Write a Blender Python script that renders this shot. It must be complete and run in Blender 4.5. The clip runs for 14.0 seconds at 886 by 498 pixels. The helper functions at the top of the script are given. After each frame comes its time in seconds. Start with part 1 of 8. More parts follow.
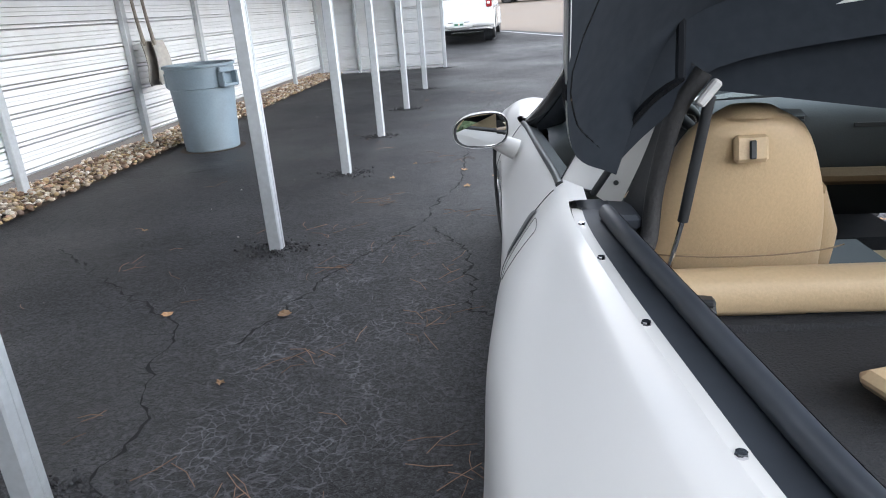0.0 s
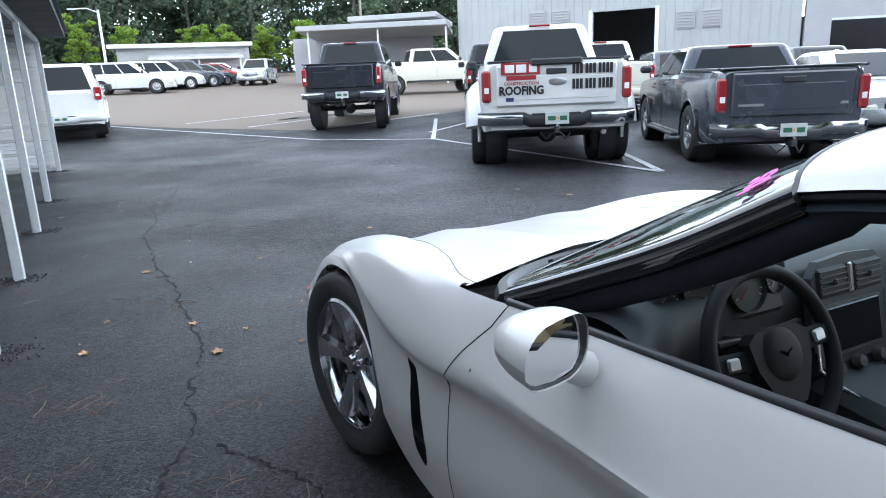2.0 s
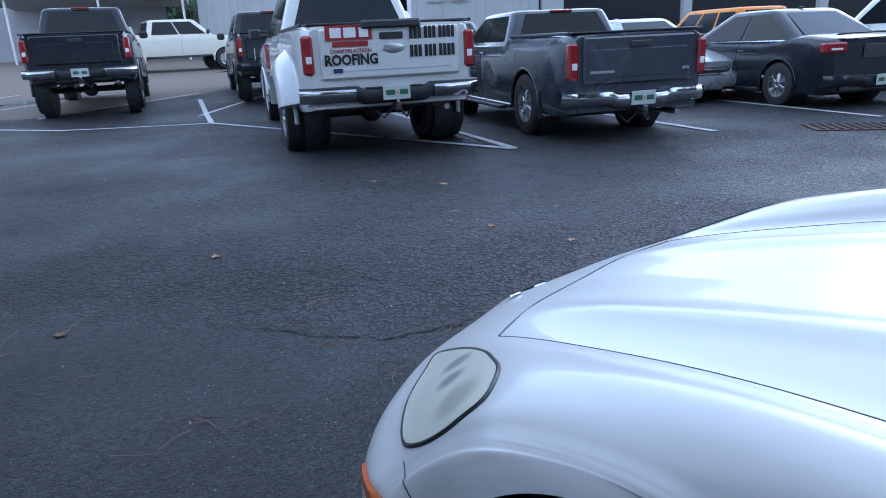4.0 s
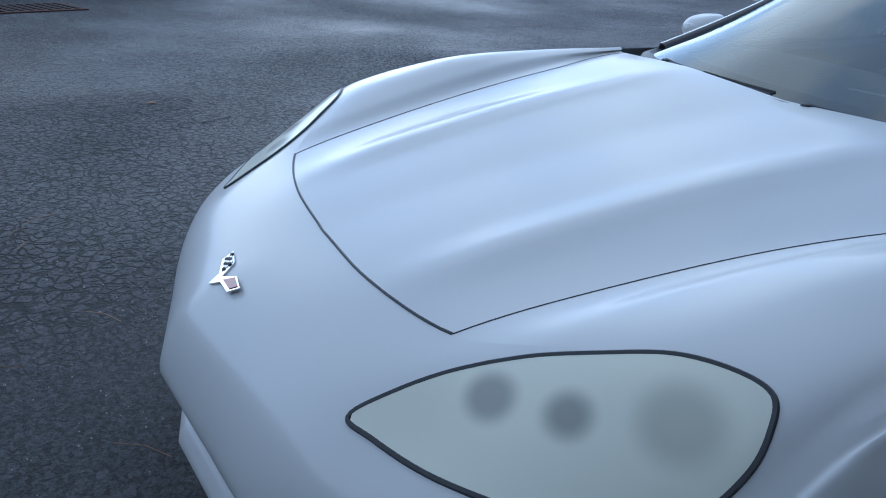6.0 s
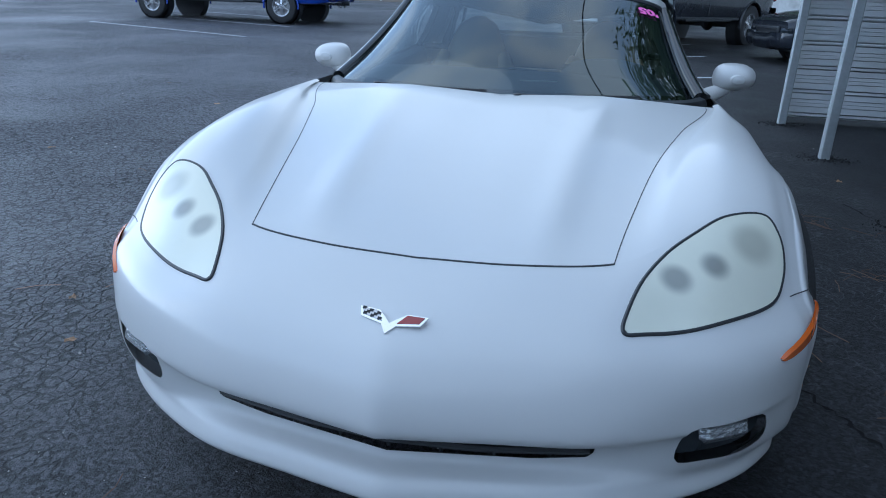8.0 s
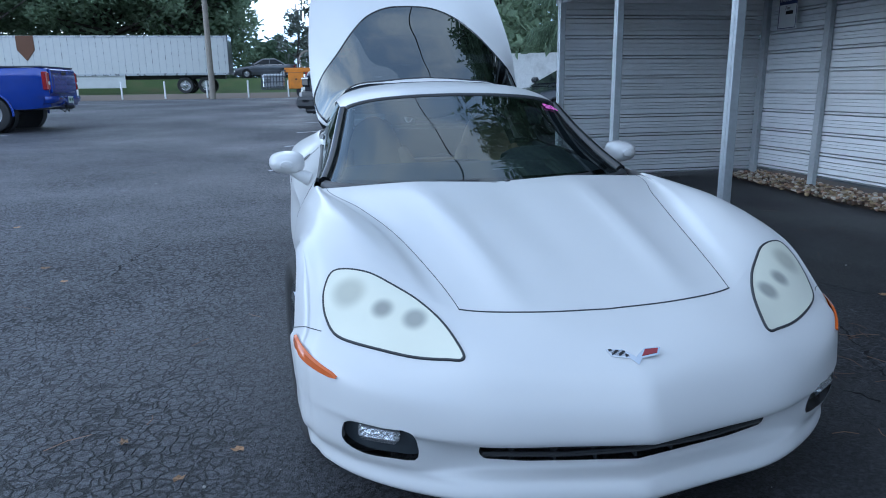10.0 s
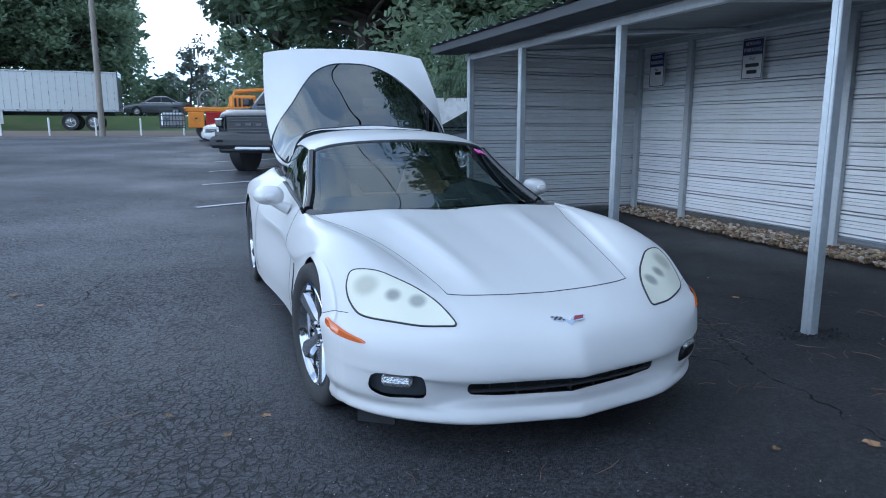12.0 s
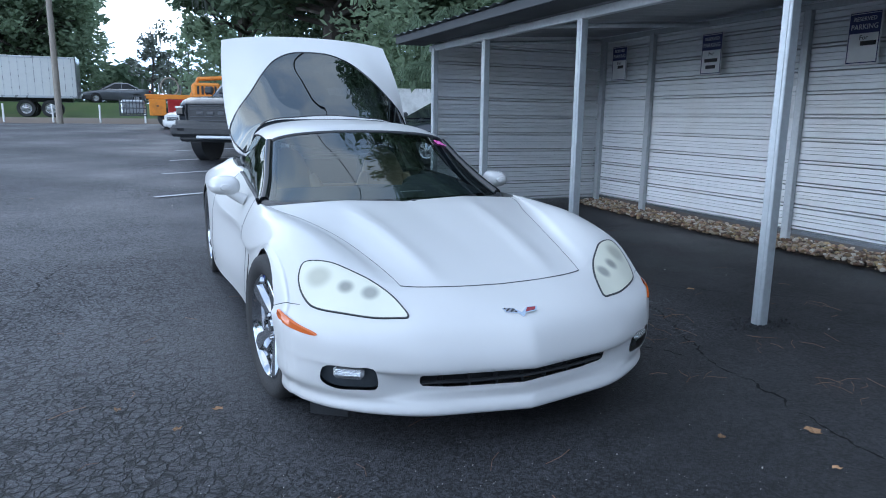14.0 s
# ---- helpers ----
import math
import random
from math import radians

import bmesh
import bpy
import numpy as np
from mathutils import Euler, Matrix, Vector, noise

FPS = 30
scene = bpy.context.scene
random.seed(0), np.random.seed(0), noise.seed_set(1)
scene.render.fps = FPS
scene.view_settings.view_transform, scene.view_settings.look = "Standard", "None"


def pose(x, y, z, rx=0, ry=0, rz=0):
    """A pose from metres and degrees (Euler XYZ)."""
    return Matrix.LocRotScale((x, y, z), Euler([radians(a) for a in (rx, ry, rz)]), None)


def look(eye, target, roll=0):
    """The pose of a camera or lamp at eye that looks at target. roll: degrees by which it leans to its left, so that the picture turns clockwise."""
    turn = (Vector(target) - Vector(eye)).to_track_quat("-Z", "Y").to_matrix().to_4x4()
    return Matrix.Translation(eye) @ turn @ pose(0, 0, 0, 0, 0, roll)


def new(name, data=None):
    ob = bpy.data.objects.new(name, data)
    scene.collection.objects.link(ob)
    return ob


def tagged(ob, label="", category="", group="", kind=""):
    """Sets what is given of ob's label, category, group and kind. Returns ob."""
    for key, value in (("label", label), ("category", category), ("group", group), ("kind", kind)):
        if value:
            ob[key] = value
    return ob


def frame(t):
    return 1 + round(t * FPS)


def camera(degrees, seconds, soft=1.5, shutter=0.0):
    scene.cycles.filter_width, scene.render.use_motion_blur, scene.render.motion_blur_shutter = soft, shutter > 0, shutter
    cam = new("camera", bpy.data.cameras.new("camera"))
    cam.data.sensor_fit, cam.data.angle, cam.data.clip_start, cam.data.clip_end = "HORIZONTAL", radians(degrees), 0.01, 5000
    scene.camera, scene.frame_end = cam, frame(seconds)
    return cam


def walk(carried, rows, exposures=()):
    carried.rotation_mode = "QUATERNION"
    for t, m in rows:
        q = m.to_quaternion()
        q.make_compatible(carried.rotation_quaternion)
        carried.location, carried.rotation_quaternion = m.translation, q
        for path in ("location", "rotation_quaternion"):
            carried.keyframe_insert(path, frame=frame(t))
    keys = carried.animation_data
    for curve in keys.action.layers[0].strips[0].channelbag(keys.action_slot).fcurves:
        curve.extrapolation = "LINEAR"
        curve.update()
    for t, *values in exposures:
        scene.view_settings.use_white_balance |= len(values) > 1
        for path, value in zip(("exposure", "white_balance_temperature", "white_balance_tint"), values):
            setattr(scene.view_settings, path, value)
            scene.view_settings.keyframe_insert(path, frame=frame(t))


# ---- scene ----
cam = camera(66.5, 14.0, soft=1.0)
PATH = [
    (0.0, look((-0.809, -2.155, 1.234), (-1.137, 0.648, 0.218), -4.45)),
    (0.5, look((-1.090, -1.907, 1.233), (-0.935, 0.958, 0.360), -4.15)),
    (1.0, look((-1.266, -1.587, 1.227), (-0.462, 1.185, 0.408), -0.83)),
    (1.5, look((-1.397, -1.176, 1.239), (-0.370, 1.559, 0.557), -3.40)),
    (2.0, look((-1.534, -0.783, 1.284), (-0.235, 1.818, 0.544), -2.44)),
    (2.2, look((-1.531, -0.600, 1.271), (-0.103, 1.937, 0.547), -3.39)),
    (4.3, look((-1.440, 1.266, 1.185), (0.897, 2.920, 0.289), -0.44)),
    (4.5, look((-1.391, 1.384, 1.174), (1.102, 2.793, 0.279), 0.77)),
    (5.0, look((-1.276, 1.670, 1.175), (1.410, 2.467, 0.105), -2.03)),
    (5.5, look((-1.305, 2.016, 1.190), (1.432, 1.690, 0.005), 3.92)),
    (6.0, look((-1.127, 2.271, 1.109), (1.271, 0.996, -0.165), 4.70)),
    (6.5, look((-1.049, 2.569, 1.111), (0.792, 0.568, -0.157), 3.41)),
    (7.0, look((-0.908, 2.821, 1.106), (0.426, 0.466, -0.188), 6.58)),
    (7.2, look((-0.792, 2.898, 1.095), (0.415, 0.431, -0.112), 5.88)),
    (9.3, look((0.396, 3.664, 1.187), (0.012, 0.840, 0.249), 1.62)),
    (9.5, look((0.529, 3.636, 1.181), (0.066, 0.790, 0.354), 1.54)),
    (10.0, look((0.822, 3.631, 1.210), (0.244, 0.773, 0.505), -0.80)),
    (10.5, look((1.048, 3.795, 1.256), (0.305, 0.958, 0.623), -0.25)),
    (11.0, look((1.083, 4.029, 1.259), (0.330, 1.185, 0.672), -1.24)),
    (11.5, look((1.227, 4.220, 1.265), (0.332, 1.401, 0.763), -0.58)),
    (12.0, look((1.356, 4.319, 1.258), (0.322, 1.554, 0.721), 0.13)),
    (12.5, look((1.336, 4.332, 1.260), (0.197, 1.613, 0.701), 0.58)),
    (13.0, look((1.313, 4.331, 1.253), (0.151, 1.620, 0.703), 0.82)),
    (13.5, look((1.299, 4.330, 1.253), (0.131, 1.629, 0.668), 0.63)),
    (14.0, look((1.300, 4.337, 1.260), (0.137, 1.632, 0.686), 0.80)),
]
EXPOSURES = [(0.0, 1.34, 6350, 12), (0.5, 1.42, 6500, 11), (1.0, 1.26, 6300, 11), (2.2, 1.05, 5800, 9), (4.3, -0.08, 4850, 11), (5.0, -0.48, 4850, 10), (5.5, -0.77, 4850, 7), (6.5, -0.66, 4850, 6), (7.2, -0.46, 4850, 5), (9.5, -0.16, 4900, 6), (12.0, -0.06, 5000, 7), (14.0, 0.10, 5200, 8)]
walk(cam, PATH, EXPOSURES)

# ---- daylight: a bright, hazy sky and a soft high sun ----
world = bpy.data.worlds.new("sky")
scene.world = world
world.use_nodes = True
wn = world.node_tree.nodes
wl = world.node_tree.links
wn.clear()
sky = wn.new("ShaderNodeTexSky")
sky.sky_type = "NISHITA"
sky.sun_disc = False
sky.sun_elevation, sky.sun_rotation = radians(22), radians(98)
sky.air_density, sky.dust_density, sky.ozone_density = 1.0, 4.0, 1.0
pale = wn.new("ShaderNodeHueSaturation")
pale.inputs["Saturation"].default_value = 0.35
even = wn.new("ShaderNodeGamma")
even.inputs["Gamma"].default_value = 0.24
wbg = wn.new("ShaderNodeBackground")
wbg.inputs["Strength"].default_value = 1.25
wout = wn.new("ShaderNodeOutputWorld")
wl.new(sky.outputs[0], pale.inputs["Color"])
wl.new(pale.outputs[0], even.inputs["Color"])
# broken high cloud with bluer gaps
place_up = wn.new("ShaderNodeTexCoord")
cloud = wn.new("ShaderNodeTexNoise")
cloud.inputs["Scale"].default_value, cloud.inputs["Detail"].default_value, cloud.inputs["Roughness"].default_value = 2.6, 7, 0.55
cover = wn.new("ShaderNodeMapRange")
cover.interpolation_type = "SMOOTHSTEP"
cover.inputs["From Min"].default_value, cover.inputs["From Max"].default_value = 0.42, 0.60
tone_mix = wn.new("ShaderNodeMix")
tone_mix.data_type = "RGBA"
tone_mix.inputs["A"].default_value = (0.64, 0.76, 0.94, 1)
tone_mix.inputs["B"].default_value = (1.24, 1.21, 1.16, 1)
veil = wn.new("ShaderNodeMix")
veil.data_type, veil.blend_type = "RGBA", "MULTIPLY"
veil.inputs["Factor"].default_value = 1.0
wl.new(place_up.outputs["Generated"], cloud.inputs["Vector"])
wl.new(cloud.outputs["Fac"], cover.inputs["Value"])
wl.new(cover.outputs[0], tone_mix.inputs["Factor"])
wl.new(even.outputs[0], veil.inputs["A"])
wl.new(tone_mix.outputs["Result"], veil.inputs["B"])
height_of = wn.new("ShaderNodeSeparateXYZ")
haze = wn.new("ShaderNodeMapRange")
haze.inputs["From Min"].default_value, haze.inputs["From Max"].default_value = 0.0, 0.65
haze.inputs["To Min"].default_value, haze.inputs["To Max"].default_value = 1.66, 0.62
hazed = wn.new("ShaderNodeVectorMath")
hazed.operation = "SCALE"
wl.new(place_up.outputs["Generated"], height_of.inputs[0])
wl.new(height_of.outputs["Z"], haze.inputs["Value"])
wl.new(veil.outputs["Result"], hazed.inputs[0])
wl.new(haze.outputs[0], hazed.inputs["Scale"])
wl.new(hazed.outputs[0], wbg.inputs["Color"])
wl.new(wbg.outputs[0], wout.inputs["Surface"])

sun_data = bpy.data.lights.new("sun", "SUN")
sun_data.energy, sun_data.angle, sun_data.color = 1.0, radians(150), (1.0, 0.96, 0.9)
sun = new("sun", sun_data)
sun.matrix_world = look((12, 12, 9), (0, 0, 0))


# ---- materials ----
def mat(name, color, rough=0.5, metal=0.0, vary=0.0, grain=0.0, scale=40.0, coarse=3.0, coat=0.0, dirt=None, spec=0.5, per_object=0.0, per_island=0.0):
    """A surface with variation at a coarse and a fine scale, optional dirt patches and fine relief."""
    m = bpy.data.materials.new(name)
    m.use_nodes = True
    n, l = m.node_tree.nodes, m.node_tree.links
    b = n["Principled BSDF"]
    b.inputs["Base Color"].default_value = (*color, 1)
    b.inputs["Roughness"].default_value = rough
    b.inputs["Metallic"].default_value = metal
    b.inputs["Coat Weight"].default_value = coat
    b.inputs["Coat Roughness"].default_value = 0.04
    b.inputs["Specular IOR Level"].default_value = spec
    tc = n.new("ShaderNodeTexCoord")
    last = None
    if vary or dirt:
        big = n.new("ShaderNodeTexNoise")
        big.inputs["Scale"].default_value, big.inputs["Detail"].default_value = coarse, 6
        l.new(tc.outputs["Object"], big.inputs["Vector"])
        fine = n.new("ShaderNodeTexNoise")
        fine.inputs["Scale"].default_value, fine.inputs["Detail"].default_value = scale, 4
        l.new(tc.outputs["Object"], fine.inputs["Vector"])
        both = n.new("ShaderNodeMath")
        both.operation = "ADD"
        l.new(big.outputs["Fac"], both.inputs[0])
        l.new(fine.outputs["Fac"], both.inputs[1])
        mr = n.new("ShaderNodeMapRange")
        mr.inputs["From Min"].default_value, mr.inputs["From Max"].default_value = 0.6, 1.4
        mr.inputs["To Min"].default_value, mr.inputs["To Max"].default_value = 1 - vary, 1 + vary
        l.new(both.outputs[0], mr.inputs["Value"])
        hv = n.new("ShaderNodeHueSaturation")
        hv.inputs["Color"].default_value = (*color, 1)
        l.new(mr.outputs[0], hv.inputs["Value"])
        last = hv.outputs[0]
        if dirt:
            ramp = n.new("ShaderNodeMapRange")
            ramp.inputs["From Min"].default_value, ramp.inputs["From Max"].default_value = 0.5, 0.75
            l.new(big.outputs["Fac"], ramp.inputs["Value"])
            mx = n.new("ShaderNodeMix")
            mx.data_type = "RGBA"
            mx.inputs["B"].default_value = (*dirt, 1)
            l.new(ramp.outputs[0], mx.inputs["Factor"])
            l.new(last, mx.inputs["A"])
            last = mx.outputs["Result"]
        rr = n.new("ShaderNodeMapRange")
        rr.inputs["From Min"].default_value, rr.inputs["From Max"].default_value = 0.3, 0.7
        rr.inputs["To Min"].default_value, rr.inputs["To Max"].default_value = max(rough - 0.1 * vary * 4, 0.02), min(rough + 0.1 * vary * 4, 1)
        l.new(big.outputs["Fac"], rr.inputs["Value"])
        l.new(rr.outputs[0], b.inputs["Roughness"])
    if per_object or per_island:
        rnd = n.new("ShaderNodeObjectInfo").outputs["Random"] if per_object else n.new("ShaderNodeNewGeometry").outputs["Random Per Island"]
        amount = per_object or per_island
        pm = n.new("ShaderNodeMapRange")
        pm.inputs["To Min"].default_value, pm.inputs["To Max"].default_value = 1 - amount, 1 + amount
        l.new(rnd, pm.inputs["Value"])
        hv2 = n.new("ShaderNodeHueSaturation")
        hv2.inputs["Color"].default_value = (*color, 1)
        if last:
            l.new(last, hv2.inputs["Color"])
        l.new(pm.outputs[0], hv2.inputs["Value"])
        last = hv2.outputs[0]
    if last:
        l.new(last, b.inputs["Base Color"])
    if grain:
        gn = n.new("ShaderNodeTexNoise")
        gn.inputs["Scale"].default_value, gn.inputs["Detail"].default_value = scale, 5
        l.new(tc.outputs["Object"], gn.inputs["Vector"])
        bp = n.new("ShaderNodeBump")
        bp.inputs["Strength"].default_value, bp.inputs["Distance"].default_value = grain, 0.01
        l.new(gn.outputs["Fac"], bp.inputs["Height"])
        l.new(bp.outputs[0], b.inputs["Normal"])
    return m


def glass(name, tint, rough=0.0, opacity=0.25):
    """Thin tinted pane: clear glass mixed with a coloured film."""
    m = bpy.data.materials.new(name)
    m.use_nodes = True
    n, l = m.node_tree.nodes, m.node_tree.links
    n.clear()
    out = n.new("ShaderNodeOutputMaterial")
    clear = n.new("ShaderNodeBsdfTransparent")
    clear.inputs["Color"].default_value = (*tint, 1)
    shine = n.new("ShaderNodeBsdfGlossy")
    shine.inputs["Roughness"].default_value = rough
    shine.inputs["Color"].default_value = (0.9, 0.95, 0.95, 1)
    edge_on = n.new("ShaderNodeLayerWeight")
    edge_on.inputs["Blend"].default_value = 0.5
    fres = n.new("ShaderNodeMath")
    fres.operation = "POWER"
    fres.inputs[1].default_value = 4.6
    l.new(edge_on.outputs["Facing"], fres.inputs[0])
    k = n.new("ShaderNodeMath")
    k.operation, k.use_clamp = "MULTIPLY_ADD", True
    k.inputs[1].default_value, k.inputs[2].default_value = 0.85, opacity
    l.new(fres.outputs[0], k.inputs[0])
    mix = n.new("ShaderNodeMixShader")
    l.new(k.outputs[0], mix.inputs[0])
    l.new(clear.outputs[0], mix.inputs[1])
    l.new(shine.outputs[0], mix.inputs[2])
    l.new(mix.outputs[0], out.inputs["Surface"])
    return m


def asphalt_material():
    """Dark sealed asphalt: grain, alligator crazing, pale worn patches and damp sheen."""
    m = bpy.data.materials.new("sealed_asphalt")
    m.use_nodes = True
    n, l = m.node_tree.nodes, m.node_tree.links
    b = n["Principled BSDF"]
    b.inputs["Specular IOR Level"].default_value = 0.34
    tc = n.new("ShaderNodeTexCoord")

    def noise_tex(scale, detail=5, rough=0.55):
        t = n.new("ShaderNodeTexNoise")
        t.inputs["Scale"].default_value, t.inputs["Detail"].default_value, t.inputs["Roughness"].default_value = scale, detail, rough
        l.new(tc.outputs["Object"], t.inputs["Vector"])
        return t.outputs["Fac"]

    def ranged(v, a, c, lo, hi):
        r = n.new("ShaderNodeMapRange")
        r.inputs["From Min"].default_value, r.inputs["From Max"].default_value = a, c
        r.inputs["To Min"].default_value, r.inputs["To Max"].default_value = lo, hi
        l.new(v, r.inputs["Value"])
        return r.outputs[0]

    def math_node(op, x, y):
        k = n.new("ShaderNodeMath")
        k.operation = op
        for i, v in enumerate((x, y)):
            if isinstance(v, (int, float)):
                k.inputs[i].default_value = v
            else:
                l.new(v, k.inputs[i])
        return k.outputs[0]

    warp = n.new("ShaderNodeTexNoise")
    warp.inputs["Scale"].default_value, warp.inputs["Detail"].default_value = 9.0, 6
    l.new(tc.outputs["Object"], warp.inputs["Vector"])
    bent = n.new("ShaderNodeVectorMath")
    bent.operation = "MULTIPLY_ADD"
    bent.inputs[1].default_value = (0.10, 0.10, 0)
    l.new(warp.outputs["Color"], bent.inputs[0])
    l.new(tc.outputs["Object"], bent.inputs[2])
    cells = n.new("ShaderNodeTexVoronoi")
    cells.feature = "DISTANCE_TO_EDGE"
    cells.inputs["Scale"].default_value = 23.0
    l.new(bent.outputs[0], cells.inputs["Vector"])
    crack = ranged(cells.outputs["Distance"], 0.03, 0.13, 1.0, 0.0)
    patch = ranged(noise_tex(0.35, 3), 0.40, 0.58, 0.75, 1.0)
    # the lane beside the carport was sealed again and is less crazed
    where = n.new("ShaderNodeSeparateXYZ")
    l.new(tc.outputs["Object"], where.inputs[0])
    crazed = math_node("MULTIPLY", math_node("MULTIPLY", crack, patch), math_node("MAXIMUM", ranged(where.outputs["X"], 0.9, 1.4, 0.14, 1.0), ranged(math_node("ADD", where.outputs["X"], math_node("MULTIPLY", math_node("SUBTRACT", where.outputs["Y"], 2.6), 0.6)), 0.3, 1.2, 0.0, 1.0)))
    crazed = math_node("MULTIPLY", crazed, ranged(noise_tex(12.0, 4, 0.6), 0.36, 0.50, 0.35, 1.0))
    worn = ranged(noise_tex(0.8, 6, 0.65), 0.45, 0.75, 0.0, 1.0)
    grain = noise_tex(170, 4, 0.65)
    coarse = noise_tex(60, 4)
    # darker towards the carport: seal coat, plus the carport's shade put into the tone
    seal_shade = ranged(math_node("SUBTRACT", where.outputs["X"], math_node("MULTIPLY", where.outputs["Y"], 0.05)), -0.5, 1.7, 0.0, 1.0)
    value = math_node("ADD", ranged(worn, 0, 1, 0.034, 0.056), math_node("MULTIPLY", ranged(grain, 0.38, 0.62, -0.022, 0.028), ranged(seal_shade, 0, 1, 0.7, 1.0)))
    value = math_node("ADD", value, ranged(seal_shade, 0, 1, -0.018, 0.010))
    value = math_node("SUBTRACT", value, math_node("MULTIPLY", crazed, 0.11))
    # tyre-worn pale aggregate on the crests
    value = math_node("ADD", value, math_node("MULTIPLY", ranged(coarse, 0.56, 0.70, 0.0, 0.045), math_node("MULTIPLY", seal_shade, ranged(worn, 0, 1, 0.35, 1))))
    # a net of pale dusty cracks along the line of posts
    net_cells = n.new("ShaderNodeTexVoronoi")
    net_cells.feature = "DISTANCE_TO_EDGE"
    net_cells.inputs["Scale"].default_value = 22.0
    l.new(bent.outputs[0], net_cells.inputs["Vector"])
    strip = math_node("MULTIPLY", ranged(where.outputs["X"], -2.3, -1.85, 0.0, 1.0), ranged(where.outputs["X"], -1.35, -0.75, 1.0, 0.0))
    strip = math_node("MULTIPLY", strip, ranged(where.outputs["Y"], 0.8, 2.8, 1.0, 0.0))
    dusty = math_node("MULTIPLY", ranged(net_cells.outputs["Distance"], 0.008, 0.060, 1.0, 0.0), math_node("MULTIPLY", strip, ranged(noise_tex(2.6, 6, 0.75), 0.42, 0.60, 0.05, 1.0)))
    value = math_node("ADD", value, math_node("MULTIPLY", dusty, 0.10))
    # single stones of the aggregate, each with its own grey
    stones = n.new("ShaderNodeTexVoronoi")
    stones.inputs["Scale"].default_value = 100.0
    l.new(tc.outputs["Object"], stones.inputs["Vector"])
    tone = n.new("ShaderNodeSeparateColor")
    l.new(stones.outputs["Color"], tone.inputs[0])
    value = math_node("ADD", value, math_node("MULTIPLY", ranged(tone.outputs[0], 0.0, 1.0, -0.028, 0.048), ranged(seal_shade, 0, 1, 0.55, 1.0)))
    # the surface behind and right of the car is paler, its stones more varied
    old = math_node("MULTIPLY", ranged(where.outputs["Y"], -3.0, 2.4, 0.044, 0.0), ranged(where.outputs["X"], 0.0, 1.4, 0.0, 1.0))
    value = math_node("MAXIMUM", math_node("ADD", value, math_node("MULTIPLY", old, ranged(tone.outputs[1], 0.0, 1.0, 0.25, 2.2))), 0.008)
    col = n.new("ShaderNodeCombineColor")
    l.new(value, col.inputs[0])
    l.new(math_node("MULTIPLY", value, 1.02), col.inputs[1])
    l.new(math_node("MULTIPLY", value, 1.12), col.inputs[2])
    l.new(col.outputs[0], b.inputs["Base Color"])
    l.new(math_node("ADD", ranged(noise_tex(0.35, 4), 0.35, 0.65, 0.42, 0.72), ranged(grain, 0.3, 0.7, -0.05, 0.05)), b.inputs["Roughness"])
    height = math_node("SUBTRACT", math_node("ADD", math_node("MULTIPLY", grain, 0.5), math_node("MULTIPLY", coarse, 0.35)), math_node("MULTIPLY", crazed, 0.7))
    bp = n.new("ShaderNodeBump")
    bp.inputs["Strength"].default_value, bp.inputs["Distance"].default_value = 0.9, 0.014
    l.new(height, bp.inputs["Height"])
    l.new(bp.outputs[0], b.inputs["Normal"])
    return m


def leaf_material(name, colour, spread):
    """Foliage: dull leaves of many tones that let some light through."""
    m = mat(name, colour, 0.85, spec=0.12, vary=0.25, per_island=spread, coarse=0.4)
    n, l = m.node_tree.nodes, m.node_tree.links
    b, out = n["Principled BSDF"], n["Material Output"]
    through_leaf = n.new("ShaderNodeBsdfTranslucent")
    l.new(b.inputs["Base Color"].links[0].from_socket, through_leaf.inputs["Color"])
    mix = n.new("ShaderNodeMixShader")
    mix.inputs[0].default_value = 0.55
    l.new(b.outputs[0], mix.inputs[1])
    l.new(through_leaf.outputs[0], mix.inputs[2])
    l.new(mix.outputs[0], out.inputs["Surface"])
    return m


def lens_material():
    """Yellowed hazy plastic; soft dim rounds in its colour stand in for the lamp bowls."""
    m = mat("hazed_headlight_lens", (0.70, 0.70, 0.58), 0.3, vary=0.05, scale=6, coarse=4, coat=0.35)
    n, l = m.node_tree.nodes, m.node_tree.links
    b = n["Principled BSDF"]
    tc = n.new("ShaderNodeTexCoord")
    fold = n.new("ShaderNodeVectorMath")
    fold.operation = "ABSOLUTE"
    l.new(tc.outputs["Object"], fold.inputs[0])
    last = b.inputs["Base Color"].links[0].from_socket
    for centre, r, depth, tint in PAINTED_BOWLS:
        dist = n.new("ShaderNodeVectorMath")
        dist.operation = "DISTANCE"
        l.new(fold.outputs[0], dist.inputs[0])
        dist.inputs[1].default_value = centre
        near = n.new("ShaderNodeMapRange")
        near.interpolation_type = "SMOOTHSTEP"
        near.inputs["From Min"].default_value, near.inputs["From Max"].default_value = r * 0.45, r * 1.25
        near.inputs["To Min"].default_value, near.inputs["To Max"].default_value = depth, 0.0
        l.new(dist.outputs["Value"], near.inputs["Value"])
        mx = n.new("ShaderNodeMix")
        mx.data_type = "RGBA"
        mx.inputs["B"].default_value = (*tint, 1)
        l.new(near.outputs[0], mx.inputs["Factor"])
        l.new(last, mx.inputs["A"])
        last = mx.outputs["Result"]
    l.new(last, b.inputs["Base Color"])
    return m


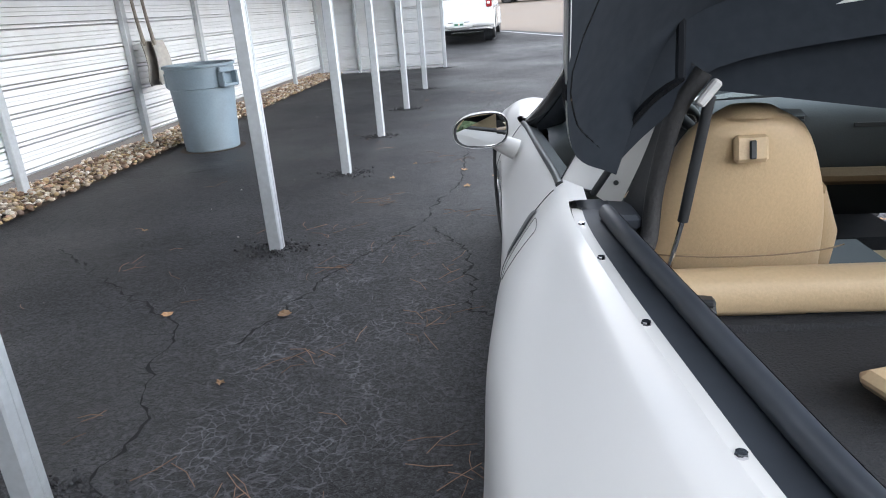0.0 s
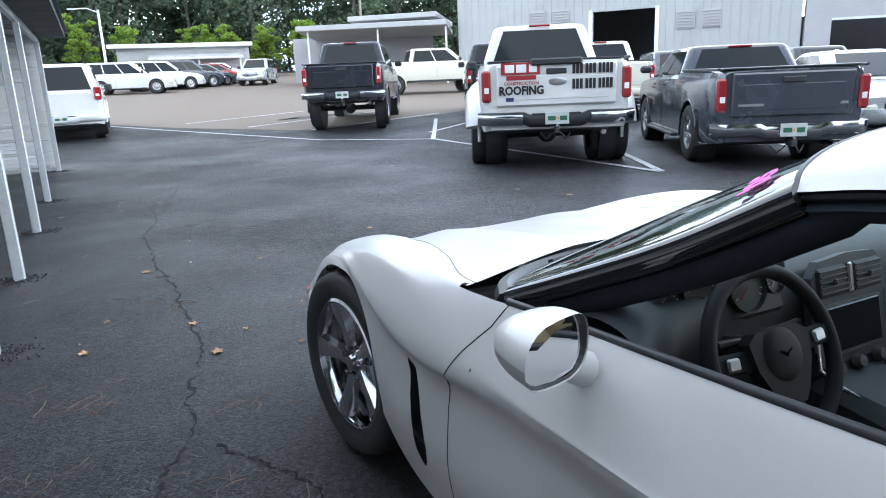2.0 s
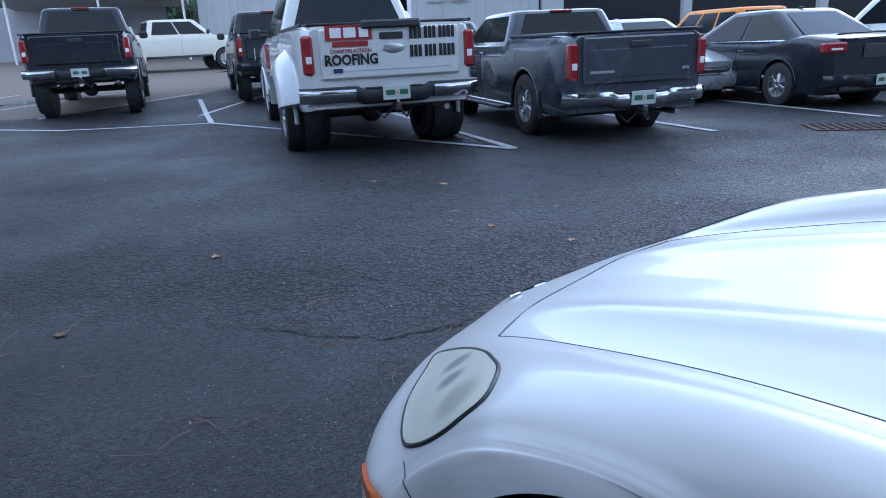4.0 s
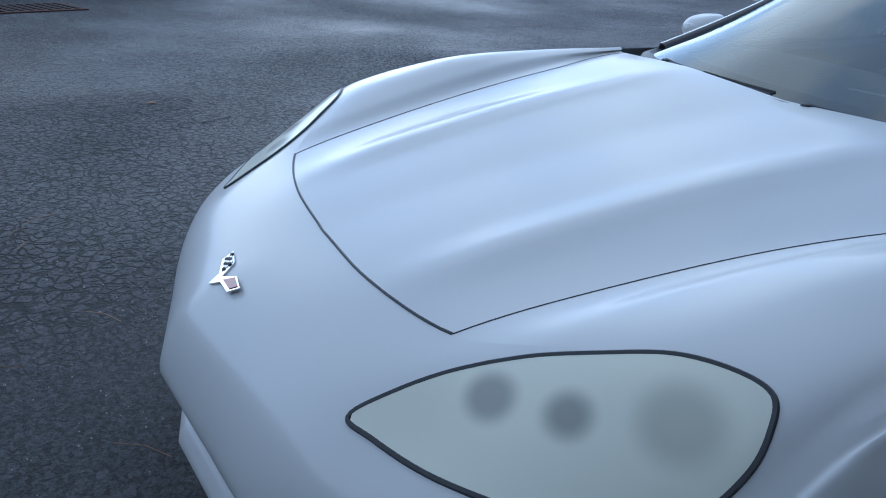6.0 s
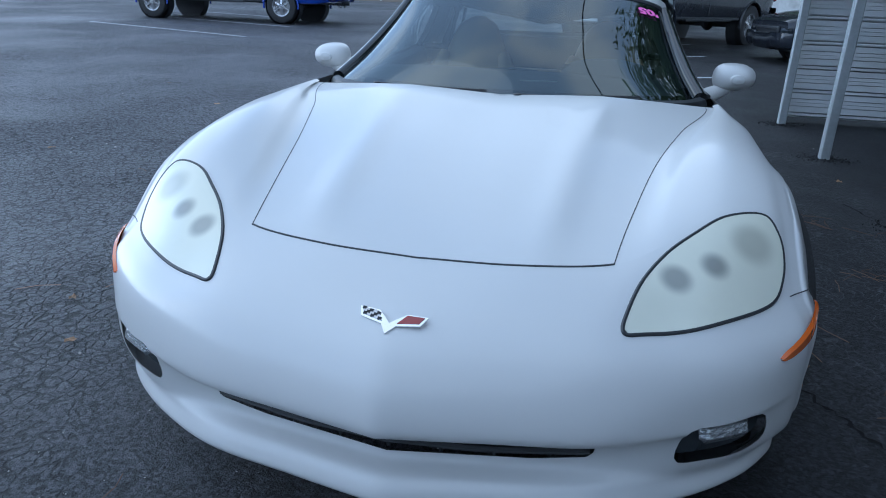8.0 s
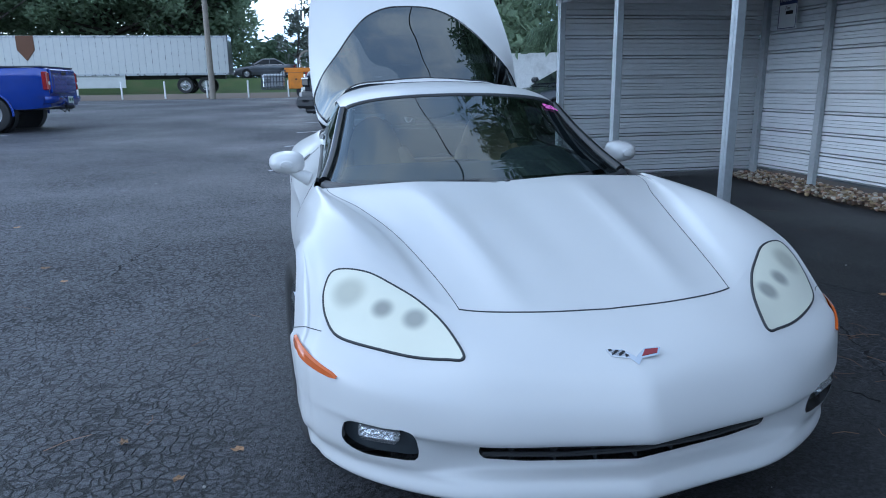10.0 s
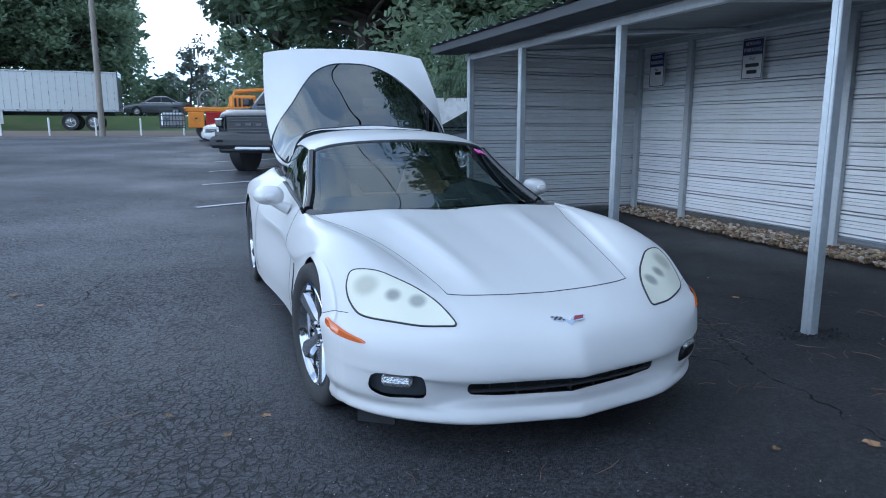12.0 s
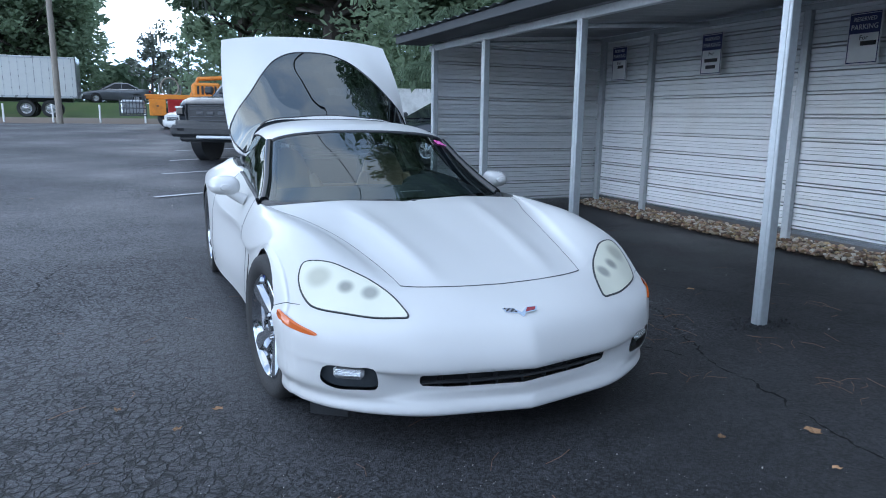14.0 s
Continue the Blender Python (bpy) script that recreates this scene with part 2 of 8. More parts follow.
# lamp bowls painted into the headlight lens colour: place, radius, strength, tint
PAINTED_BOWLS = [((.550, 1.880, .585), .038, .62, (.10, .105, .115)), ((.636, 1.830, .613), .037, .68, (.10, .105, .11)), ((.724, 1.742, .640), .058, .50, (.24, .24, .19))]
M = {}
M["asphalt"] = asphalt_material()
M["tan"] = mat("sandy_concrete", (0.165, 0.13, 0.10), 0.8, vary=0.25, grain=0.3, scale=30, coarse=0.4, dirt=(0.16, 0.14, 0.12))
M["line"] = mat("worn_line_paint", (0.55, 0.56, 0.58), 0.7, vary=0.25, scale=60, coarse=8, dirt=(0.2, 0.2, 0.21))
M["crack"] = mat("crack_dark", (0.006, 0.006, 0.007), 0.9)
M["crumb"] = mat("asphalt_crumb", (0.03, 0.03, 0.032), 0.9, per_island=0.6)
M["pale"] = mat("pale_crack_dust", (0.105, 0.105, 0.112), 0.9, vary=0.3, scale=50)
M["grit"] = mat("pale_grit", (0.34, 0.33, 0.31), 0.85, per_island=0.5)
M["steel"] = mat("galvanised_post", (0.50, 0.53, 0.545), 0.45, 0.35, vary=0.14, grain=0.05, scale=30, coarse=5)
M["sheet"] = mat("white_ribbed_sheet", (0.84, 0.86, 0.87), 0.42, vary=0.05, scale=12, coarse=1.2, dirt=(0.74, 0.74, 0.72))
M["roof"] = mat("roof_sheet", (0.20, 0.21, 0.22), 0.5, 0.2, vary=0.1)
M["fascia"] = mat("dark_fascia", (0.035, 0.04, 0.045), 0.6, vary=0.15)
M["stone"] = mat("river_stone", (0.34, 0.25, 0.19), 0.75, vary=0.3, grain=0.2, scale=60, coarse=9, per_island=0.5)
_n, _l = M["stone"].node_tree.nodes, M["stone"].node_tree.links
_ramp, _geo = _n.new("ShaderNodeValToRGB"), _n.new("ShaderNodeNewGeometry")
_ramp.color_ramp.interpolation = "CONSTANT"
for _k, _c in enumerate(((.36, .25, .13), (.22, .13, .08), (.46, .38, .27), (.16, .11, .08), (.38, .28, .15), (.50, .45, .38), (.27, .17, .11), (.30, .24, .18))):
    _e = _ramp.color_ramp.elements[_k] if _k < 2 else _ramp.color_ramp.elements.new(_k / 8)
    _e.position, _e.color = _k / 8, (*_c, 1)
_l.new(_geo.outputs["Random Per Island"], _ramp.inputs[0])
for _node in _n:
    if _node.bl_idname == "ShaderNodeHueSaturation" and not _node.inputs["Color"].is_linked:
        _l.new(_ramp.outputs[0], _node.inputs["Color"])
M["soil"] = mat("dark_soil", (0.07, 0.05, 0.035), 0.95, vary=0.4, grain=0.6, scale=40)
M["paint"] = mat("white_car_paint", (0.63, 0.627, 0.615), 0.30, spec=0.35, coat=0.3, vary=0.015, scale=5, coarse=1.5)
M["black"] = mat("black_plastic", (0.027, 0.029, 0.032), 0.45, vary=0.2, scale=90)
M["gloss_black"] = mat("gloss_black", (0.012, 0.013, 0.015), 0.08, coat=0.5)
M["rubber"] = mat("rubber", (0.026, 0.026, 0.027), 0.75, vary=0.3, grain=0.25, scale=120)
M["chrome"] = mat("chrome", (0.75, 0.76, 0.78), 0.07, 1.0, vary=0.03)
M["wheel_chrome"] = mat("wheel_chrome", (0.56, 0.57, 0.59), 0.10, 1.0, vary=0.05)
M["bumper_chrome"] = mat("dull_chrome", (0.50, 0.51, 0.53), 0.12, 1.0, vary=0.06)
M["silver"] = mat("silver_alloy", (0.5, 0.5, 0.51), 0.28, 0.9, vary=0.08)
M["beige"] = mat("beige_leather", (0.62, 0.46, 0.28), 0.5, vary=0.08, grain=0.12, scale=160, coarse=6)
M["cargo"] = mat("charcoal_carpet", (0.042, 0.044, 0.048), 0.95, vary=0.3, grain=0.5, scale=220)
M["tan_dash"] = mat("tan_lower_dash", (0.24, 0.16, 0.09), 0.5, vary=0.1, grain=0.12, scale=160)
M["dash"] = mat("dark_grey_dash", (0.062, 0.072, 0.079), 0.5, vary=0.1, grain=0.06, scale=200)
M["fog_lens"] = mat("fog_lamp_lens", (0.10, 0.115, 0.13), 0.18, 0.5, coat=0.6, vary=0.2, scale=30)
M["fog_bowl"] = mat("ribbed_lamp_glass", (0.62, 0.64, 0.66), 0.22, 0.8, coat=0.5, vary=0.25, scale=90, grain=0.5)
M["wheel_black"] = mat("steering_wheel_black", (0.027, 0.030, 0.035), 0.6, spec=0.25, vary=0.1)
M["channel"] = mat("hatch_channel_rubber", (0.030, 0.036, 0.046), 0.5, vary=0.2, scale=30)
M["gap_grey"] = mat("panel_gap_grey", (0.10, 0.10, 0.10), 0.7, vary=0.1)
M["lining"] = mat("dark_lining", (0.025, 0.030, 0.037), 0.9, spec=0.1, vary=0.2)
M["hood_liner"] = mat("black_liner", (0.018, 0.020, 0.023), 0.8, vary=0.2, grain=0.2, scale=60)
M["screen"] = glass("windscreen_glass", (0.36, 0.42, 0.42), 0.0, 0.14)
M["hatchglass"] = glass("dark_hatch_glass", (0.02, 0.024, 0.028), 0.0, 0.17)
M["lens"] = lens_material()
M["lens_spot"] = mat("projector_glass", (0.05, 0.05, 0.05), 0.2, vary=0.2, scale=10)
M["amber"] = mat("amber_plastic", (0.56, 0.115, 0.012), 0.25, coat=0.5)
M["red"] = mat("red_lens", (0.24, 0.008, 0.012), 0.2, coat=0.6)
M["mirror"] = mat("mirror_glass", (0.85, 0.86, 0.86), 0.01, 1.0)
M["carglass"] = mat("dark_window_glass", (0.014, 0.017, 0.020), 0.05, spec=0.24)
M["red_paint"] = mat("sign_red", (0.28, 0.015, 0.02), 0.5)
M["ink"] = mat("black_ink", (0.01, 0.01, 0.012), 0.6)
M["pink"] = mat("pink_marker", (0.85, 0.16, 0.55), 0.7)
M["white"] = mat("white_panel", (0.78, 0.78, 0.77), 0.5, vary=0.06, scale=8)
M["plate"] = mat("plate_metal", (0.50, 0.54, 0.52), 0.4, vary=0.1)
M["plate_green"] = mat("plate_green", (0.03, 0.12, 0.07), 0.5)
M["navy"] = mat("navy_ink", (0.02, 0.03, 0.12), 0.5)
M["bin"] = mat("grey_bin_plastic", (0.20, 0.26, 0.30), 0.5, vary=0.1, grain=0.08, scale=60, coarse=3, dirt=(0.16, 0.19, 0.21))
M["wood"] = mat("weathered_wood", (0.27, 0.24, 0.20), 0.8, vary=0.2, grain=0.2)
M["concrete"] = mat("pale_block_wall", (0.62, 0.62, 0.60), 0.85, vary=0.12, grain=0.2, scale=18, dirt=(0.42, 0.42, 0.40))
M["grass"] = mat("grass", (0.07, 0.11, 0.03), 0.95, vary=0.4, grain=0.6, scale=14, coarse=0.6, dirt=(0.11, 0.11, 0.05))
M["bark"] = mat("bark", (0.075, 0.065, 0.055), 0.9, vary=0.3, grain=0.6, scale=20)
M["leaf"] = leaf_material("leaf_green", (0.24, 0.31, 0.20), 0.25)
M["leaf_dark"] = leaf_material("leaf_dark", (0.135, 0.185, 0.12), 0.3)
M["leaf_lime"] = leaf_material("leaf_lime", (0.24, 0.35, 0.07), 0.3)
M["moss"] = mat("hanging_moss", (0.16, 0.18, 0.15), 0.9, vary=0.2, per_island=0.3)
M["dry"] = mat("dry_pine_needle", (0.21, 0.125, 0.08), 0.8, per_island=0.4)
M["fallen"] = mat("fallen_leaf", (0.34, 0.20, 0.10), 0.7, per_object=0.5)


# ---- geometry helpers ----
class Geo:
    """Vertices and faces of one mesh, gathered shape by shape."""

    def __init__(self):
        self.v, self.f = [], []

    def add(self, verts, faces):
        k = len(self.v)
        self.v += [tuple(p) for p in verts]
        self.f += [tuple(i + k for i in f) for f in faces]
        return self

    def box(self, c, s, m=None, ch=0.0):
        """A box with its edges chamfered by ch."""
        hx, hy, hz = s[0] / 2, s[1] / 2, s[2] / 2
        ch = min(ch, hx * 0.9, hy * 0.9, hz * 0.9)
        vs, fs = [], []
        if ch <= 0:
            for x in (-1, 1):
                for y in (-1, 1):
                    for z in (-1, 1):
                        vs.append((x * hx, y * hy, z * hz))
            fs = [(0, 1, 3, 2), (4, 6, 7, 5), (0, 4, 5, 1), (2, 3, 7, 6), (0, 2, 6, 4), (1, 5, 7, 3)]
        else:
            idx = {}
            for x in (-1, 1):
                for y in (-1, 1):
                    for z in (-1, 1):
                        for a in range(3):
                            p = [x * (hx - ch), y * (hy - ch), z * (hz - ch)]
                            p[a] = (x * hx, y * hy, z * hz)[a]
                            idx[(x, y, z, a)] = len(vs)
                            vs.append(tuple(p))
            for a in range(3):
                b, c2 = (a + 1) % 3, (a + 2) % 3
                for s1 in (-1, 1):
                    loop = []
                    for sb, sc in ((-1, -1), (1, -1), (1, 1), (-1, 1)):
                        k = [0, 0, 0]
                        k[a], k[b], k[c2] = s1, sb, sc
                        loop.append(idx[(*k, a)])
                    fs.append(tuple(loop if s1 > 0 else loop[::-1]))
                for sb in (-1, 1):
                    for sc in (-1, 1):
                        k0, k1 = [0, 0, 0], [0, 0, 0]
                        k0[a], k0[b], k0[c2] = -1, sb, sc
                        k1[a], k1[b], k1[c2] = 1, sb, sc
                        q = (idx[(*k0, b)], idx[(*k1, b)], idx[(*k1, c2)], idx[(*k0, c2)])
                        fs.append(q if sb * sc > 0 else q[::-1])
            for x in (-1, 1):
                for y in (-1, 1):
                    for z in (-1, 1):
                        t = (idx[(x, y, z, 0)], idx[(x, y, z, 1)], idx[(x, y, z, 2)])
                        fs.append(t if x * y * z > 0 else t[::-1])
        vs = [Vector(p) for p in vs]
        if m is not None:
            vs = [m @ p for p in vs]
        return self.add([p + Vector(c) for p in vs], fs)

    def tube(self, path, r, sides=8, closed=False, caps=True):
        """A round tube along a path; r may be one radius or one for each point."""
        path = [Vector(p) for p in path]
        n = len(path)
        rs = r if isinstance(r, (list, tuple)) else [r] * n
        k = len(self.v)
        up = None
        for i, p in enumerate(path):
            a = path[(i - 1) % n] if (closed or i > 0) else p
            b = path[(i + 1) % n] if (closed or i < n - 1) else p
            d = (b - a)
            d = d.normalized() if d.length > 1e-9 else Vector((0, 0, 1))
            if up is None:
                up = d.orthogonal().normalized()
            side = d.cross(up)
            side = side.normalized() if side.length > 1e-6 else d.orthogonal().normalized()
            up = side.cross(d).normalized()
            for j in range(sides):
                w = 2 * math.pi * j / sides
                self.v.append(tuple(p + (side * math.cos(w) + up * math.sin(w)) * rs[i]))
        for i in range(n if closed else n - 1):
            for j in range(sides):
                a, b = k + i * sides + j, k + i * sides + (j + 1) % sides
                c, d = k + ((i + 1) % n) * sides + (j + 1) % sides, k + ((i + 1) % n) * sides + j
                self.f.append((a, b, c, d))
        if caps and not closed:
            self.f.append(tuple(k + j for j in range(sides))[::-1])
            self.f.append(tuple(k + (n - 1) * sides + j for j in range(sides)))
        return self

    def revolve(self, profile, sides=24, m=None, closed=False):
        """Profile points (radius, height) turned round z."""
        k = len(self.v)
        n = len(profile)
        for j in range(sides):
            w = 2 * math.pi * j / sides
            for r, h in profile:
                p = Vector((r * math.cos(w), r * math.sin(w), h))
                self.v.append(tuple(m @ p if m is not None else p))
        for j in range(sides):
            for i in range(n if closed else n - 1):
                a, b = k + j * n + i, k + j * n + (i + 1) % n
                c, d = k + ((j + 1) % sides) * n + (i + 1) % n, k + ((j + 1) % sides) * n + i
                self.f.append((a, d, c, b))
        return self

    def prism(self, poly, h, m=None):
        """A flat polygon (x, y) given the thickness h along z."""
        k = len(self.v)
        n = len(poly)
        for z in (0, h):
            for x, y in poly:
                p = Vector((x, y, z))
                self.v.append(tuple(m @ p if m is not None else p))
        self.f.append(tuple(k + i for i in range(n))[::-1])
        self.f.append(tuple(k + n + i for i in range(n)))
        for i in range(n):
            j = (i + 1) % n
            self.f.append((k + i, k + j, k + n + j, k + n + i))
        return self


def part(name, geo, material, parent=None, label="", smooth=40, place=None):
    """Links a Geo or (verts, faces) as one mesh object under a thing."""
    v, f = (geo.v, geo.f) if isinstance(geo, Geo) else geo
    me = bpy.data.meshes.new(name)
    me.from_pydata([tuple(map(float, p)) for p in v], [], [tuple(map(int, q)) for q in f])
    me.validate()
    me.update()
    if smooth:
        me.shade_smooth()
        me.set_sharp_from_angle(angle=radians(smooth))
    me.materials.append(material)
    ob = new(name, me)
    if parent is not None:
        ob.parent = parent
    if place is not None:
        ob.matrix_basis = place
    if label:
        ob["label"] = label
    return ob


def thing(name, label, category, at=None, group="", kind=""):
    ob = new(name)
    if at is not None:
        ob.matrix_basis = at
    return tagged(ob, label, category, group, kind)


def smoothstep(a, b, x):
    t = min(max((x - a) / (b - a), 0.0), 1.0)
    return t * t * (3 - 2 * t)


def ground_z(y):
    """The lot is level by the car and climbs gently before and behind it."""
    if y > 0:
        return 0.038 * min(max(0.0, y - 14.0), 76.0)
    return 0.026 * max(0.0, -1.5 - y) * smoothstep(-1.5, -6.0, y) if y > -26.5 else 0.65



def text_mesh(words, size, parent, name, material, place, align="CENTER", squeeze=1.0, bold=0.0):
    """Lettering turned into a thin mesh."""
    cu = bpy.data.curves.new(name, "FONT")
    cu.body, cu.size, cu.align_x, cu.align_y, cu.extrude = words, size, align, "CENTER", 0.0008
    cu.offset = bold
    cu.resolution_u = 2
    tmp = new(name, cu)
    me = bpy.data.meshes.new_from_object(tmp)
    bpy.data.objects.remove(tmp)
    me.materials.append(material)
    ob = new(name, me)
    if parent is not None:
        ob.parent = parent
    ob.matrix_basis = place @ Matrix.Diagonal((squeeze, 1, 1, 1))
    return ob


# ---- ground ----
def sheet_mesh(xs, ys, lift=0.0, dip=None):
    v = [(x, y, ground_z(y) + lift + (dip(x, y) if dip else 0)) for y in ys for x in xs]
    n = len(xs)
    f = [(j * n + i, j * n + i + 1, (j + 1) * n + i + 1, (j + 1) * n + i) for j in range(len(ys) - 1) for i in range(n - 1)]
    return v, f


def steps(a, b, d):
    n = max(1, int(round((b - a) / d)))
    return [a + (b - a) * i / n for i in range(n + 1)]


xs = [-900, -300, -120, -60] + steps(-30, 40, 2.0) + [60, 120, 300, 900]
ys = [-900, -300, -120, -60] + steps(-46, 40, 1.0) + [60, 90, 120, 300, 900]
tagged(part("ground", sheet_mesh(xs, ys), M["asphalt"], smooth=30), "dark sealed asphalt parking lot, cracked and damp", "asphalt", kind="structure")


def ribbon(points, width, lift, name, material, label, category="", closed=False, kind="structure", parent=None):
    """A flat strip on the ground along plan points; width may vary."""
    g = Geo()
    if not isinstance(width, list):
        fine = []
        for a, b in zip(points[:-1], points[1:]):
            k = max(1, int(math.hypot(b[0] - a[0], b[1] - a[1])))
            fine += [(a[0] + (b[0] - a[0]) * i / k, a[1] + (b[1] - a[1]) * i / k) for i in range(k)]
        points = fine + [points[-1]]
    n = len(points)
    ws = width if isinstance(width, list) else [width] * n
    pts = [Vector((p[0], p[1])) for p in points]
    for i, p in enumerate(pts):
        a, b = pts[max(i - 1, 0)], pts[min(i + 1, n - 1)]
        d = (b - a).normalized()
        q = Vector((-d.y, d.x)) * ws[i] / 2
        for s in (p - q, p + q):
            g.v.append((s.x, s.y, ground_z(s.y) + lift))
    for i in range(n - 1):
        g.f.append((2 * i + 1, 2 * i, 2 * i + 2, 2 * i + 3))
    ob = part(name, g, material, parent, smooth=0)
    return tagged(ob, label, category or name.replace("_", " "), kind=kind)


# pale concrete apron beyond the sealed asphalt
g = Geo()
edge = [(-30, 27.5), (-3.0, 25.0), (0.5, 19.5), (3.2, 16.6), (8.0, 18.2), (14, 22.0), (24, 29.0), (60, 47)]
rim = []
for (ax, ay), (bx, by) in zip(edge[:-1], edge[1:]):
    k = max(1, int(math.hypot(bx - ax, by - ay)))
    rim += [(ax + (bx - ax) * i / k, ay + (by - ay) * i / k) for i in range(k)]
rim.append(edge[-1])
for x, y in rim:
    g.v += [(x + 18 * q / 60, y + q, ground_z(y + q) + 0.005) for q in range(61)]
g.f += [(61 * i + q, 61 * (i + 1) + q, 61 * (i + 1) + q + 1, 61 * i + q + 1) for i in range(len(rim) - 1) for q in range(60)]
tagged(part("concrete_apron", g, M["tan"], smooth=0), "sandy tan concrete yard with damp stains", "concrete yard", kind="structure")

for pts in [((13.2, 26.2), (14.6, 26.0)), ((5.8, 22.5), (8.6, 24.2)), ((3.4, 19.8), (5.6, 20.6))]:
    ribbon([pts[0], ((pts[0][0] + pts[1][0]) / 2, (pts[0][1] + pts[1][1]) / 2 + 0.1), pts[1]], [0.1, 0.7, 0.1], 0.012, "puddle", M["gloss_black"], "shallow dark puddle on the concrete yard", "puddle")

# painted bay lines
bays = [
    [(-3.2, 25.2), (0.2, 19.0), (3.0, 14.2), (4.9, 12.3)],
    [(4.9, 12.35), (7.3, 17.0)], [(4.9, 12.3), (4.78, 5.58)], [(4.8, 5.6), (7.3, 10.2)], [(6.95, 4.15), (9.6, 8.8)],
    [(9.0, 2.75), (11.9, 7.3)], [(13.0, 1.15), (15.3, 5.2)], [(15.4, -0.1), (17.9, 4.3)], [(17.9, -0.7), (20.3, 3.6)],
    [(20.4, -1.9), (22.6, 2.2)], [(22.8, -3.0), (25, 1.0)], [(0.9, 20.6), (5.0, 22.6)], [(2.2, 18.3), (6.8, 20.6)], [(3.4, 16.4), (8.2, 18.6)], [(5.6, 14.0), (9.0, 16.6)],
    [(1.3, -5.8), (-2.0, -7.25)], [(1.15, -8.75), (-2.2, -10.3)], [(0.95, -11.4), (-2.2, -12.9)], [(0.75, -14.1), (-2.2, -15.6)],
    [(6.6, -9.6), (11.5, -11.3)], [(7.0, -12.5), (12.0, -14.1)], [(7.3, -15.2), (12.3, -16.8)],
]
for line in bays:
    ribbon(line, 0.10, 0.011, "bay_line", M["line"], "worn white painted bay line on asphalt", "bay line")


# long cracks wandering through the asphalt
def wander(a, b, n, amp, seed):
    rnd = random.Random(seed)
    out, off = [], 0.0
    for i in range(n + 1):
        t = i / n
        off = off * 0.7 + rnd.uniform(-amp, amp)
        dx, dy = b[0] - a[0], b[1] - a[1]
        ln = math.hypot(dx, dy)
        k = off * math.sin(math.pi * min(1, max(0, t)) ) ** 0.5
        out.append((a[0] + dx * t - dy / ln * k, a[1] + dy * t + dx / ln * k))
    return out


crack_lines = [
    ((-1.28, 5.8), (-1.20, 2.72), 26, 0.03, 1), ((-1.20, 2.72), (-1.41, 1.66), 16, 0.03, 2), ((-1.41, 1.66), (-1.75, 0.95), 12, 0.03, 3),
    ((-1.05, 1.15), (-1.02, 0.45), 12, 0.03, 4), ((-1.02, 0.45), (-0.85, 0.35), 5, 0.02, 5), ((-1.30, 1.62), (-1.05, 1.15), 10, 0.03, 6),
    ((-1.28, 5.8), (-0.6, 9.0), 22, 0.04, 7), ((0.05, 3.6), (0.3, 3.05), 12, 0.03, 8), ((0.3, 3.05), (0.95, 2.75), 12, 0.03, 9),
    ((-2.3, 0.4), (-3.6, 1.5), 14, 0.05, 10), ((-1.9, -1.2), (-2.3, 0.4), 16, 0.04, 11), ((2.9, 1.9), (3.3, 0.6), 14, 0.04, 12), ((2.0, -2.0), (2.2, -0.9), 10, 0.03, 13),
    ((-3.4, 3.6), (-4.2, 3.2), 8, 0.04, 14), ((-1.75, 0.95), (-1.95, 0.2), 10, 0.03, 15),
]
for a, b, n, amp, seed in crack_lines:
    rnd = random.Random(seed + 50)
    pts = wander(a, b, n * 3, amp * 0.75, seed)
    ribbon(pts, [max(0.002, rnd.uniform(-0.002, 0.019)) for _ in pts], 0.003, "crack", M["crack"], "jagged crack in the asphalt", "crack")

# fine pale crazing along the post line, too small to count
g = Geo()
rnd = random.Random(8)
for _ in range(150):
    x, y = rnd.gauss(-1.72, 0.28), rnd.uniform(-1.6, 6.0)
    if rnd.random() < 0.15:
        x, y = rnd.uniform(-2.1, -0.9), rnd.uniform(2.2, 5.0)
    w = rnd.uniform(0, 6.28)
    p = Vector((x, y))
    for k in range(rnd.randint(2, 4)):
        w += rnd.uniform(-0.9, 0.9)
        q = p + Vector((math.cos(w), math.sin(w))) * rnd.uniform(0.015, 0.05)
        d = (q - p).normalized()
        s = Vector((-d.y, d.x)) * rnd.uniform(0.0008, 0.0026)
        i = len(g.v)
        g.v += [(*(p - s), 0.0025), (*(p + s), 0.0025), (*(q + s * 0.6), 0.0025), (*(q - s * 0.6), 0.0025)]
        g.f.append((i, i + 3, i + 2, i + 1))
        p = q
tagged(part("asphalt_crazing", g, M["pale"], smooth=0), "pale dusty crazing lines in old asphalt", "crazing", kind="stuff")

# pale bank at the lot's edge, grass and the road on its low embankment
def bank(name, material, label, category, profile):
    g = Geo()
    for y, z in profile:
        g.v += [(x, y, z) for x in (-120, -40, 0, 40, 90, 160)]
    g.f = [(k * 6 + i, k * 6 + i + 1, k * 6 + i + 7, k * 6 + i + 6) for k in range(len(profile) - 1) for i in range(5)]
    g.f = [q[::-1] for q in g.f]
    tagged(part(name, g, material, smooth=30), label, category, kind="structure")


